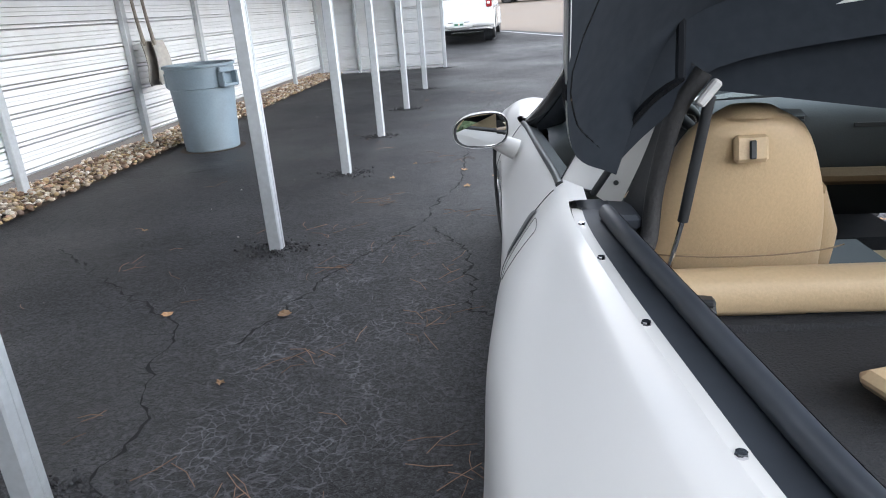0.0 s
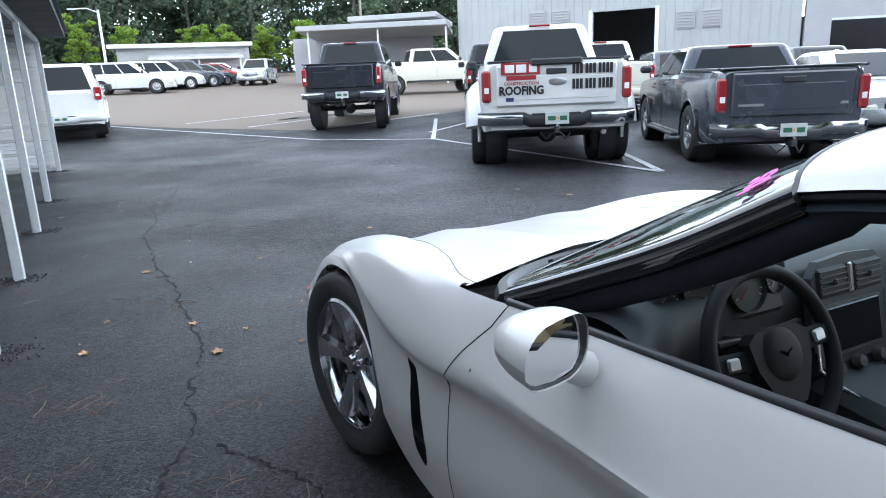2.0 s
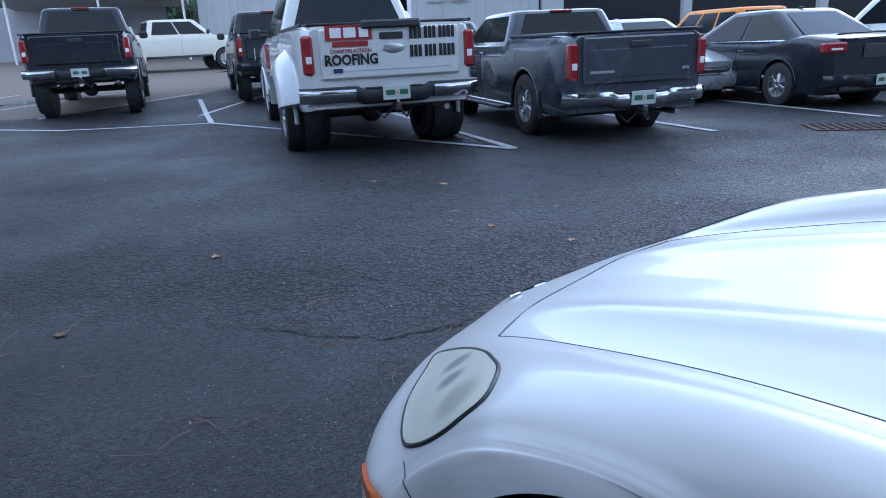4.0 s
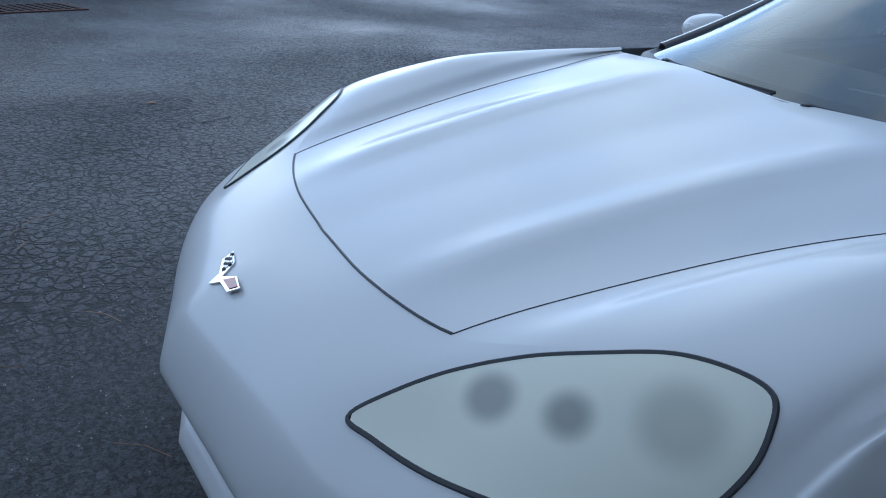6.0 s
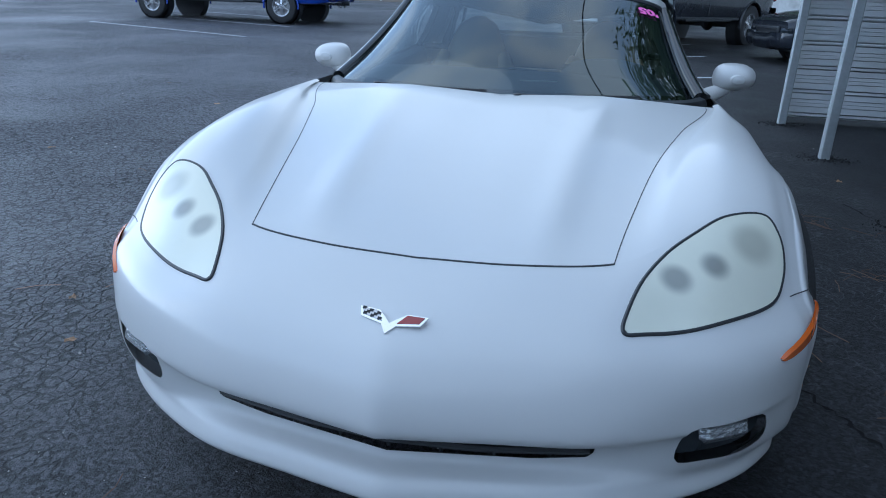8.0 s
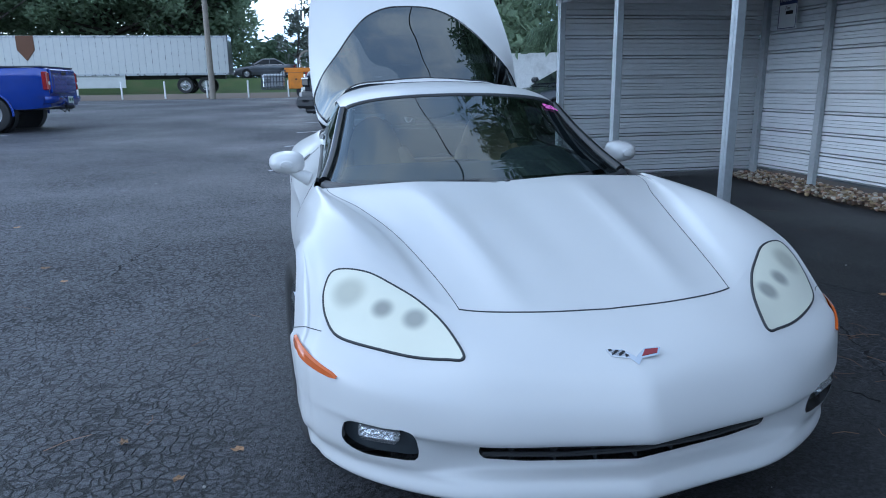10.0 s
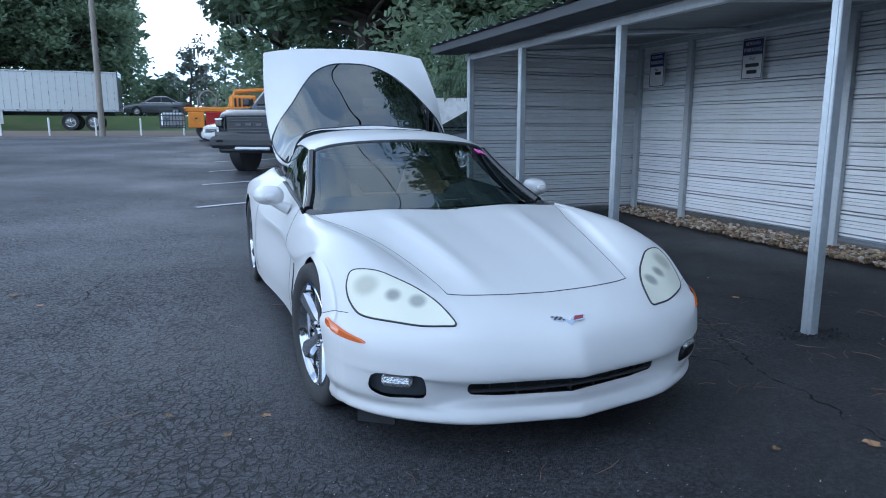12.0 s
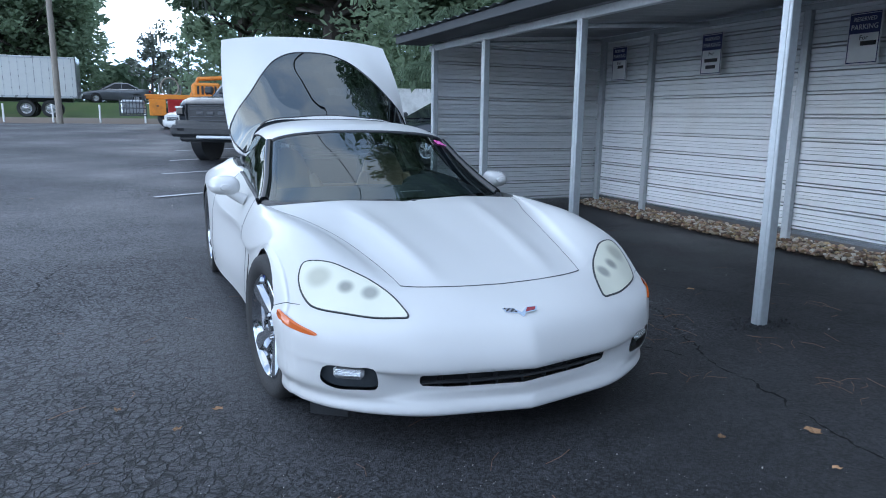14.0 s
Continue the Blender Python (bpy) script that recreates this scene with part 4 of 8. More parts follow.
# front fenders
fv, ff = weld(*gather(patch(R(7), R(8), R(3), R(9)), patch(R(8), R(12), R(2), R(9)), patch(R(12), R(13), R(4), R(9))))
(fv, ff), lens_b = clip(fv, ff, np.where(fv[:, 2] > 0.45, inside(HEAD, fv[:, :2]), 1.0))
(fv, ff), _ = clip(fv, ff, arch_val(fv, ARCH_F))
(fv, ff), door_a = clip(fv, ff, np.where((fv[:, 0] > 0.6) & (fv[:, 1] < 0.75), inside(DOOR, fv[:, 1:]), 1.0))
(fv, ff), vent_piece = clip(fv, ff, np.where(fv[:, 0] > 0.7, inside(VENT, fv[:, 1:]), 1.0))
part("fender", (fv, ff), M["paint"], car, smooth=50)
part("fender", mirrored(fv, ff), M["paint"], car, smooth=50)
seam(net[R(7), R(5) + 3:R(9)].tolist(), 0.0015)

# doors
dv, df = weld(*gather(patch(R(13), R(16), R(4), R(9))))
(qv, qf), door_b = clip(dv, df, inside(DOOR, dv[:, 1:]))
dv, df = weld(*gather(door_a, door_b))
handle_v, handle_n = [], 12
for j in range(handle_n + 1):
    for i in range(handle_n + 1):
        u, w = 2 * i / handle_n - 1, 2 * j / handle_n - 1
        u, w = u * math.sqrt(1 - .16 * w * w), w * math.sqrt(1 - .16 * u * u)
        a, b, c, d = (np.array(q) * k for q, k in zip(HANDLE, ((1 - u) * (1 - w) / 4, (1 + u) * (1 - w) / 4, (1 + u) * (1 + w) / 4, (1 - u) * (1 + w) / 4)))
        y, z = a + b + c + d
        p = on_body((1.4, y, z), (-1, 0, 0))
        handle_v.append((p.x + .0015 + .005 * (1 - u ** 6) * (1 - w ** 6), p.y, p.z))
handle_f = [(j * (handle_n + 1) + i, j * (handle_n + 1) + i + 1, (j + 1) * (handle_n + 1) + i + 1, (j + 1) * (handle_n + 1) + i) for j in range(handle_n) for i in range(handle_n)]
for s, (pv, pf) in ((1, (haunch(dv), df)), (-1, mirrored(dv, df))):
    door = part("door", (pv, pf), M["paint"], car, smooth=50)
    part("handle", (haunch(np.array(handle_v) * [s, 1, 1]), handle_f), M["black"], door, smooth=80)
for lo, hi in ((0, 7), (8, 14)):
    pts = []
    for a, b in zip(DOOR[lo:hi], DOOR[lo + 1:hi + 1]):
        for k in range(5):
            y, z = a[0] + (b[0] - a[0]) * k / 5, a[1] + (b[1] - a[1]) * k / 5
            if z < 0.856 and z > 0.17:
                pts.append(on_body((1.4, y, z), (-1, 0, 0)))
    seam(pts, 0.0018)
part("vent", mirrored(vent_piece[0] - [0.035, 0, 0], vent_piece[1]), M["black"], car)
part("vent", (vent_piece[0] - [0.035, 0, 0], vent_piece[1]), M["black"], car)

# rear quarters and tail
rv, rf = weld(*gather((qv, qf), patch(R(16), R(21), R(4), R(9)), patch(R(19) + 4, R(21), 0, R(4)), patch(R(15) + 6, R(19) + 4, R(4) - 2, R(4)), patch(R(15), R(15) + 6, R(3) + 3, R(4))))
edge = net[R(15) + 6:R(19) + 5, R(4) - 2]
low = net[R(15) + 6:R(19) + 5, R(3)]
n = len(edge)
for s in (1, -1):
    strip = np.concatenate([edge, edge + [-.002, 0, -.013], edge + [-.024, 0, -.014]]) * [s, 1, 1]
    ledge = part("hatch_ledge", (strip, [(k * n + i, k * n + i + 1, (k + 1) * n + i + 1, (k + 1) * n + i) for k in range(2) for i in range(n - 1)]), M["paint"], car, smooth=30)
    part("ledge_gap", Geo().tube([((p[0] - .003) * s, p[1], p[2] - .0125) for p in edge], .0018, 6), M["black"], ledge)
    for p in edge[3::5]:
        part("ledge_bolt", Geo().revolve([(0, .004), (.005, .004), (.006, 0)], 8, pose((p[0] - .014) * s, p[1], p[2] - .0135)), M["chrome"], ledge)
    channel = np.concatenate([edge + [-.024, 0, -.014], low + [.012, 0, -.020], low + [.002, 0, -.001]]) * [s, 1, 1]
    part("hatch_channel", (channel, [(k * n + i, k * n + i + 1, (k + 1) * n + i + 1, (k + 1) * n + i) for k in range(2) for i in range(n - 1)]), M["channel"], car, "dark rubber-lined hatch channel", smooth=60)
(rv, rf), _ = clip(rv, rf, arch_val(rv, ARCH_R))
quarter_v, quarter_f = both(rv, rf)
part("rear_quarter", (haunch(quarter_v), quarter_f), M["paint"], car, smooth=50)
part("fuel_door_gap", Geo().tube([Vector((-1, 1, 1)) * on_body((1.4, y, z), (-1, 0, 0)) for y, z in FUEL], 0.0012, 6, closed=True), M["gap_grey"], car)

# headlights
hl_v, hl_f = weld(*gather(lens_a, lens_b))
centre = np.array([.62, 1.81, .59])
for s in (1, -1):
    lv = hl_v + np.array([0.0015, 0.0015, 0.003])
    pv, pf = (lv, hl_f) if s > 0 else mirrored(lv, hl_f)
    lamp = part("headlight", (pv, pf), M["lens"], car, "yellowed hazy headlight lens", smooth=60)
    rim = [on_body((x, y, 1.5), (0, 0, -1)) for x, y in HEAD]
    part("headlight_gasket", Geo().tube([(p.x * s, p.y, p.z + 0.001) for p in rim], 0.0046, 6, closed=True), M["black"], lamp)
    for x, y, r in ((.557, 1.866, .034), (.648, 1.823, .036), (.732, 1.735, .05)):
        p = on_body((x, y, 1.5), (0, 0, -1))
        near = TREE.find_nearest(p)
        nrm = near[1] if near[1].z > 0 else -near[1]
        turn = nrm.to_track_quat("Z", "Y").to_matrix().to_4x4()
        place = Matrix.Translation(Vector((p.x, p.y, p.z)) + nrm * -0.03) @ turn
        disc = Geo().revolve([(0.0, 0.0028), (r * 0.6, 0.0022), (r * 0.85, 0.0012), (r, 0.0)], 20, place)
        if s < 0:
            disc.v = [(-a, b, c) for a, b, c in disc.v]
            disc.f = [q[::-1] for q in disc.f]
        part("lamp_bowl", disc, M["lens_spot"], lamp)
    mk = Geo()
    ends = [on_body((1.4, y, z), (-1, 0, 0)) for y, z in ((1.712, .496), (1.818, .472), (1.924, .452))]
    for k in range(13):
        u = k / 12
        c = ends[0] * ((1 - u) * (1 - 2 * u)) + ends[1] * (4 * u * (1 - u)) + ends[2] * (u * (2 * u - 1))
        hw = .0185 * min(1, .6 + 4 * u, .34 + 1.1 * (1 - u), .1 + 9 * (1 - u))
        for dz, out in ((hw, -.002), (hw * .75, .006), (-hw * .75, .008), (-hw, .001)):
            mk.v.append(((c.x + out) * s, c.y + out * .5, c.z + dz))
    mk.f = [(k * 4 + c, k * 4 + c + 1, k * 4 + c + 5, k * 4 + c + 4) for k in range(12) for c in range(3)]
    part("side_marker", mk, M["amber"], car, "amber side marker", smooth=60)
    fogv = fog_piece[0] * [1, 1, 1] - np.array([0.01, 0.03, 0])
    fp = (fogv, fog_piece[1])
    fog = part("fog_lamp_recess", fp if s > 0 else mirrored(*fp), M["fog_lens"], car)
    part("fog_lamp", Geo().box((s * .672, 2.000, .318), (.12, .03, .05), pose(0, 0, 0, 14, 0, -31 * s), 0.022), M["fog_bowl"], fog)

# grille: dark slot with slim uprights
part("grille", (grille_piece[0] * 1.0 - np.array([0, .06, 0]), grille_piece[1]), M["black"], car)
part("grille", mirrored(grille_piece[0] - np.array([0, .06, 0]), grille_piece[1]), M["black"], car)
for x in (-.33, -.22, -.11, 0, .11, .22, .33):
    y = float(np.interp(abs(x), [0, .2, .42], [2.165, 2.147, 2.095]))
    part("grille_bar", Geo().box((x, y - .045, .264), (.008, .03, .055), ch=.002), M["black"], car)
part("grille_blade", Geo().tube([(x, float(np.interp(abs(x), [0, .2, .42], [2.15, 2.132, 2.08])), .268) for x in np.linspace(-.41, .41, 15)], .007, 6), M["black"], car)
part("chin_flap", Geo().box((.70, 1.80, .115), (.16, .02, .09), pose(0, 0, 0, 0, 0, -35)), M["black"], car)
part("chin_flap", Geo().box((-.70, 1.80, .115), (.16, .02, .09), pose(0, 0, 0, 0, 0, 35)), M["black"], car)

# nose badge: crossed chequered and red flags as plain shapes
p = on_body((0.005, 2.115, 1.2), (0, 0, -1))
near = TREE.find_nearest(p)
nrm = near[1] if near[1].z > 0 else -near[1]
bm4 = Matrix.Translation(p + nrm * 0.001) @ nrm.to_track_quat("Z", "Y").to_matrix().to_4x4()
badge = part("badge", Geo().prism([(0, -.026), (.016, -.004), (.064, .006), (.074, .030), (.030, .028), (.012, .012), (0, .0), (-.012, .012), (-.030, .028), (-.074, .030), (-.064, .006), (-.016, -.004)], .003, bm4), M["chrome"], car, "chrome crossed-flag badge")
part("badge_flag", Geo().prism([(.016, .002), (.060, .011), (.067, .027), (.031, .025)], .0042, bm4), M["red"], badge)
part("badge_flag", Geo().prism([(-.016, .002), (-.060, .011), (-.067, .027), (-.031, .025)], .0042, bm4), M["silver"], badge)
checks = Geo()
for r in range(3):
    for c in range(5):
        if (r + c) % 2 == 0:
            cx, cy = -.023 - .0085 * c - .003 * r, .0065 + .0018 * c + .0062 * r
            checks.prism([(cx - .004, cy - .0028), (cx + .004, cy - .0036), (cx + .004, cy + .0026), (cx - .004, cy + .0034)], .0048, bm4)
part("badge_check", checks, M["ink"], badge)

# ---- glasshouse ----
def loft(rows, n, m):
    """A smooth sheet through rows of points."""
    a = np.array([spline(r, n) for r in rows])
    a = spline(a.reshape(len(rows), -1), m).reshape(-1, a.shape[1], 3)
    h, w = a.shape[:2]
    f = [(i * w + j, i * w + j + 1, (i + 1) * w + j + 1, (i + 1) * w + j) for i in range(h - 1) for j in range(w - 1)]
    return a, f


screen_rows = [
    [(0, .735, .782), (.25, .72, .783), (.5, .665, .785), (.66, .58, .785), (.735, .47, .787)],
    [(0, .53, .900), (.24, .515, .897), (.47, .455, .888), (.615, .37, .876), (.687, .29, .868)],
    [(0, .27, 1.03), (.23, .255, 1.025), (.45, .21, 1.01), (.58, .14, .99), (.643, .07, .972)],
    [(0, -.03, 1.163), (.22, -.04, 1.158), (.42, -.065, 1.143), (.545, -.095, 1.118), (.60, -.13, 1.088)],
]
sa, sf = loft(screen_rows, 6, 6)
pane = both(sa.reshape(-1, 3), sf)
ws = part("windscreen", pane, M["screen"], car, "large sloped windscreen with pink marker figures", smooth=60)
ws.visible_shadow = False
band = Geo()
edge = [tuple(p) for p in sa[:, -1]]
edge_pts = edge
for s in (1, -1):
    part("windscreen_pillar", Geo().tube([(p[0] * s * 1.0, p[1] - .004, p[2] - .004) for p in edge], [.030] * len(edge), 10), M["gloss_black"], car)
top = [tuple(p) for p in sa[-1]]
part("windscreen_header", Geo().tube([(-p[0], p[1], p[2] - .004) for p in top[::-1]] + [(p[0], p[1], p[2] - .004) for p in top[1:]], .012, 8), M["black"], car)
low = [tuple(p) for p in sa[0]]
part("cowl", Geo().tube([(-p[0], p[1] + .02, p[2] - .022) for p in low[::-1]] + [(p[0], p[1] + .02, p[2] - .022) for p in low[1:]], .03, 8), M["black"], car)
for x0, x1 in ((.50, .06), (-.06, -.50)):
    def cowl_at(x, lift, back):
        i = min(range(len(low)), key=lambda k: abs(low[k][0] - abs(x)))
        return Vector((x, low[i][1] - back, low[i][2] + lift))
    pts = [cowl_at(x0 + (x1 - x0) * t, .004 + .004 * t, .012 * t) for t in np.linspace(0, 1, 6)]
    arm = part("wiper", Geo().tube(pts, [.012, .009, .008, .007, .006, .005], 6), M["black"], car)
    part("wiper_blade", Geo().tube([p + Vector((0, -.012, .004)) for p in pts[2:]], .006, 6), M["rubber"], arm)
    part("wiper_pivot", Geo().revolve([(0, .022), (.014, .018), (.018, 0)], 12, Matrix.Translation(pts[0] + Vector((0, .008, -.008)))), M["black"], arm)

roof_rows = [
    [(0, -.035, 1.170), (.22, -.045, 1.165), (.42, -.07, 1.150), (.55, -.10, 1.125), (.612, -.13, 1.095)],
    [(0, -.22, 1.207), (.22, -.225, 1.202), (.42, -.235, 1.186), (.55, -.25, 1.155), (.616, -.265, 1.116)],
    [(0, -.45, 1.228), (.22, -.45, 1.223), (.42, -.45, 1.205), (.55, -.45, 1.172), (.618, -.45, 1.128)],
    [(0, -.72, 1.232), (.22, -.72, 1.227), (.42, -.72, 1.207), (.55, -.72, 1.17), (.613, -.72, 1.12)],
    [(0, -.88, 1.215), (.22, -.885, 1.21), (.42, -.89, 1.188), (.515, -.90, 1.156), (.568, -.905, 1.115)],
]
ra, rfc = loft(roof_rows, 5, 5)
part("roof_panel", both(ra.reshape(-1, 3), rfc), M["paint"], car, smooth=60)
part("roof_liner", both(ra.reshape(-1, 3) - np.array([0, 0, .03]), [q[::-1] for q in rfc]), M["lining"], car, smooth=60)
rail = [tuple(p) for p in ra[:, -1]]
back = ra[-1]
fade = np.minimum(1, .25 + .15 * np.arange(len(back))[::-1])[:, None]
halo = np.concatenate([back, back + fade * [0, -.022, -.006], back + fade * [0, -.034, -.018]])
part("roof_halo", both(halo, [(k * len(back) + i, k * len(back) + i + 1, (k + 1) * len(back) + i + 1, (k + 1) * len(back) + i) for k in range(2) for i in range(len(back) - 1)]), M["paint"], car, smooth=60)
# sail panels behind the doors
sail_rows = [
    [(.611, -.70, 1.118), (.622, -.722, 1.05), (.658, -.712, .95), (.708, -.69, .852)],
    [(.592, -.80, 1.122), (.607, -.825, 1.05), (.64, -.81, .953), (.692, -.767, .860)],
    [(.564, -.905, 1.108), (.590, -.893, 1.04), (.615, -.875, .955), (.660, -.845, .868)],
]
pa, pf2 = loft(sail_rows, 5, 5)
# one smooth painted arch from sail to sail over the rear of the roof
arch_rows = [
    [(0, -.70, 1.2365), (.22, -.70, 1.2315), (.42, -.70, 1.2125), (.54, -.70, 1.179), (.603, -.702, 1.126), (.622, -.722, 1.05), (.658, -.712, .95), (.708, -.69, .852)],
    [(0, -.80, 1.231), (.22, -.80, 1.226), (.41, -.80, 1.207), (.525, -.803, 1.171), (.588, -.81, 1.124), (.608, -.823, 1.05), (.64, -.81, .953), (.692, -.767, .860)],
    [(0, -.895, 1.217), (.22, -.90, 1.212), (.415, -.905, 1.191), (.512, -.91, 1.158), (.563, -.912, 1.112), (.590, -.895, 1.04), (.615, -.875, .955), (.660, -.845, .868)],
]
aa, af = loft(arch_rows, 6, 5)
part("roof_arch", both(aa.reshape(-1, 3), af), M["paint"], car, smooth=70)
seam([(p[0], p[1] + .002, p[2] - .002) for p in aa[0, :26]], .003)
for s in (1, -1):
    pv = pa.reshape(-1, 3) * [s, 1, 1]
    part("sail_liner", (pv - np.array([.03 * s, 0, 0]), pf2), M["hood_liner"], car, smooth=60)
    part("sail_trim", Geo().tube([(p[0] * s - .002 * s, p[1] - .010, p[2] - .003) for p in pa[-1]], .0075, 8), M["black"], car, smooth=80)
    outer = spline([(.563, -.918, 1.108), (.587, -.906, 1.04), (.611, -.888, .955), (.655, -.858, .864)], 5)
    inner = spline([(.535, -.938, 1.105), (.547, -.924, 1.03), (.572, -.900, .945), (.612, -.868, .835)], 5)
    strip = Geo().add([(p[0] * s, p[1], p[2]) for p in outer] + [(p[0] * s, p[1], p[2]) for p in inner], [(i, i + 1, len(outer) + i + 1, len(outer) + i) for i in range(len(outer) - 1)])
    jamb = part("hatch_jamb", strip, M["paint"], car)
    part("jamb_bolt", Geo().revolve([(0, .003), (.0042, .003), (.0052, 0)], 10, Matrix.Translation((.618 * s, -.882, .893)) @ pose(0, 0, 0, 70, 0, 18 * s)), M["black"], jamb)
    trim_rows = [
        [(.700, -.940, .868), (.615, -.870, .836), (.573, -.901, .945), (.547, -.925, 1.04), (.533, -.940, 1.11)],
        [(.662, -1.00, .855), (.597, -.940, .82), (.562, -.932, .93), (.538, -.945, 1.05), (.520, -.952, 1.12)],
        [(.622, -1.05, .838), (.578, -.985, .80), (.560, -.955, .90), (.532, -.960, 1.03), (.49, -.965, 1.10)],
    ]
    tra, trf = loft(trim_rows, 5, 4)
    part("jamb_filler", Geo().box((.642 * s, -.905, .838), (.116, .13, .03), ch=.008), M["channel"], car)
    part("jamb_trim", (tra.reshape(-1, 3) * [s, 1, 1], trf), M["black"], car, smooth=60)
    part("hatch_seal", Geo().tube([(p[0] * s, p[1], p[2]) for p in tra[-1]], .016, 10), M["rubber"], car, smooth=80)
    inner_rail = [(p[0] * s * .955, p[1] - .045, p[2] - .028) for p in edge_pts[2:]] + [(p[0] * s * .93, p[1], p[2] - .028) for p in rail[3:]]
    part("pillar_trim", Geo().tube(inner_rail, [.034] * (len(edge_pts) - 2) + [.026] * (len(rail) - 3), 10), M["lining"], car, smooth=80)
    part("roof_rail_seal", Geo().tube([(p[0] * s - .012 * s, p[1], p[2] - .010) for p in rail], .006, 6), M["black"], car)
    part("window_seal", Geo().tube([(p[0] * s, p[1] + .003, p[2]) for p in pa[0]], .003, 6), M["black"], car)
    belt = [tuple(p) for p in net[R(12) + 5:R(15) + 2, R(4)]]
    part("belt_moulding", Geo().tube([(p[0] * s - .008 * s, p[1], p[2] + .002) for p in belt], .010, 8), M["black"], car, smooth=80)
    part("door_inner", Geo().add([((p[0] - dx) * s, p[1], p[2] - dz) for dx, dz in ((.01, .0), (.06, .02), (.085, .14), (.09, .5)) for p in belt], [(k * len(belt) + i, k * len(belt) + i + 1, (k + 1) * len(belt) + i + 1, (k + 1) * len(belt) + i) for k in range(3) for i in range(len(belt) - 1)]), M["dash"], car)
# raised glass in the passenger's door
crown_line = np.array(edge_pts[1:] + rail[1:-5])
sill_line = np.array(belt)
ys = np.linspace(.43, -.70, 24)
upper = [np.array([np.interp(-y, -crown_line[:, 1], crown_line[:, 0]) - .006, y, np.interp(-y, -crown_line[:, 1], crown_line[:, 2]) - .012]) for y in ys]
lower = [np.array([np.interp(-y, -sill_line[:, 1], sill_line[:, 0]) - .012, y, np.interp(-y, -sill_line[:, 1], sill_line[:, 2]) - .005]) for y in ys]
side_rows = [[tuple(lo + (up - lo) * t + np.array([.018 * math.sin(math.pi * t), 0, 0])) for t in np.linspace(0, 1, 5)] for lo, up in zip(lower, upper)]
wa, wf = loft(side_rows, 2, 1)
side_glass = part("door_glass", (wa.reshape(-1, 3), wf), M["screen"], car, "raised tinted door glass", smooth=60)
side_glass.visible_shadow = False
seam([(p[0] + .002, p[1], p[2] + .001) for p in pa[:, -1]], .0022)

# ---- raised hatch ----
HINGE = Vector((0, -.86, 1.215))
OPEN = Matrix.Translation(HINGE) @ pose(0, 0, 0, -51, 0, 0) @ Matrix.Translation(-HINGE)
hatch_rows = [
    [(0, -.885, 1.213), (.24, -.888, 1.206), (.44, -.895, 1.178), (.56, -.88, 1.09), (.636, -.735, .945)],
    [(0, -.94, 1.202), (.24, -.94, 1.195), (.455, -.935, 1.165), (.61, -.925, 1.06), (.716, -.83, .930)],
    [(0, -1.10, 1.165), (.25, -1.10, 1.158), (.46, -1.10, 1.13), (.63, -1.11, 1.03), (.738, -1.14, .893)],
    [(0, -1.40, 1.085), (.25, -1.40, 1.08), (.46, -1.40, 1.055), (.63, -1.40, .985), (.742, -1.40, .915)],
    [(0, -1.72, .995), (.25, -1.72, .99), (.45, -1.72, .975), (.61, -1.72, .94), (.725, -1.72, .912)],
    [(0, -2.00, .935), (.25, -1.995, .932), (.44, -1.985, .925), (.59, -1.97, .915), (.70, -1.95, .905)],
]
ha, hf = loft(hatch_rows, 7, 7)
hv0, hf0 = both(ha.reshape(-1, 3), hf)
TREE_H = BVHTree.FromPolygons([Vector(p) for p in ha.reshape(-1, 3)], hf)
half_glass = [(.30, -.91), (.50, -.905), (.575, -.855), (.628, -.765), (.680, -.80), (.720, -.90), (.718, -1.06), (.56, -1.27), (.44, -1.48), (.32, -1.66), (.17, -1.765)]
GLASS = loop_spline([(0, -.93)] + half_glass + [(0, -1.785)] + [(-x, y) for x, y in half_glass[::-1]], 4)
(hp_v, hp_f), (gl_v, gl_f) = clip(hv0, hf0, inside(GLASS, hv0[:, :2]))


def opened(v):
    return [tuple(OPEN @ Vector(p)) for p in v]


hatch = part("hatch", (opened(hp_v), hp_f), M["paint"], car, "white rear hatch raised on struts", smooth=60)
hg = part("hatch_glass", (opened(gl_v), gl_f), M["hatchglass"], hatch, smooth=60)
hg.visible_shadow = False
wing = [q for q in gl_f if np.mean([gl_v[i][1] for i in q]) > -1.12 and abs(np.mean([gl_v[i][0] for i in q])) > .42]
lv_, lf_ = gather((hp_v, hp_f), (gl_v, wing))
part("hatch_lining", (opened(lv_ - np.array([0, 0, .014])), [q[::-1] for q in lf_]), M["lining"], hatch, smooth=60)
frame_out = spline([(.640, -.728, .952), (.60, -.81, 1.02), (.56, -.88, 1.09), (.44, -.895, 1.175), (.22, -.89, 1.203), (0, -.887, 1.21)], 4)
frame_in = spline([(.640, -.728, .950), (.594, -.754, .987), (.548, -.786, 1.013), (.47, -.843, 1.06), (.24, -.86, 1.09), (0, -.865, 1.10)], 4)
nf = len(frame_out)
part("hatch_frame", (opened(both(np.concatenate([frame_out, frame_in]), [(i, i + 1, nf + i + 1, nf + i) for i in range(nf - 1)])[0]), both(np.concatenate([frame_out, frame_in]), [(i, i + 1, nf + i + 1, nf + i) for i in range(nf - 1)])[1]), M["lining"], hatch, smooth=50)
for s in (1, -1):
    part("hatch_hinge", Geo().box((.486 * s, -.985, 1.066), (.016, .02, .05), pose(0, 0, 0, 0, 38 * -s, 0), .004), M["paint"], hatch, "cream-white painted hinge")
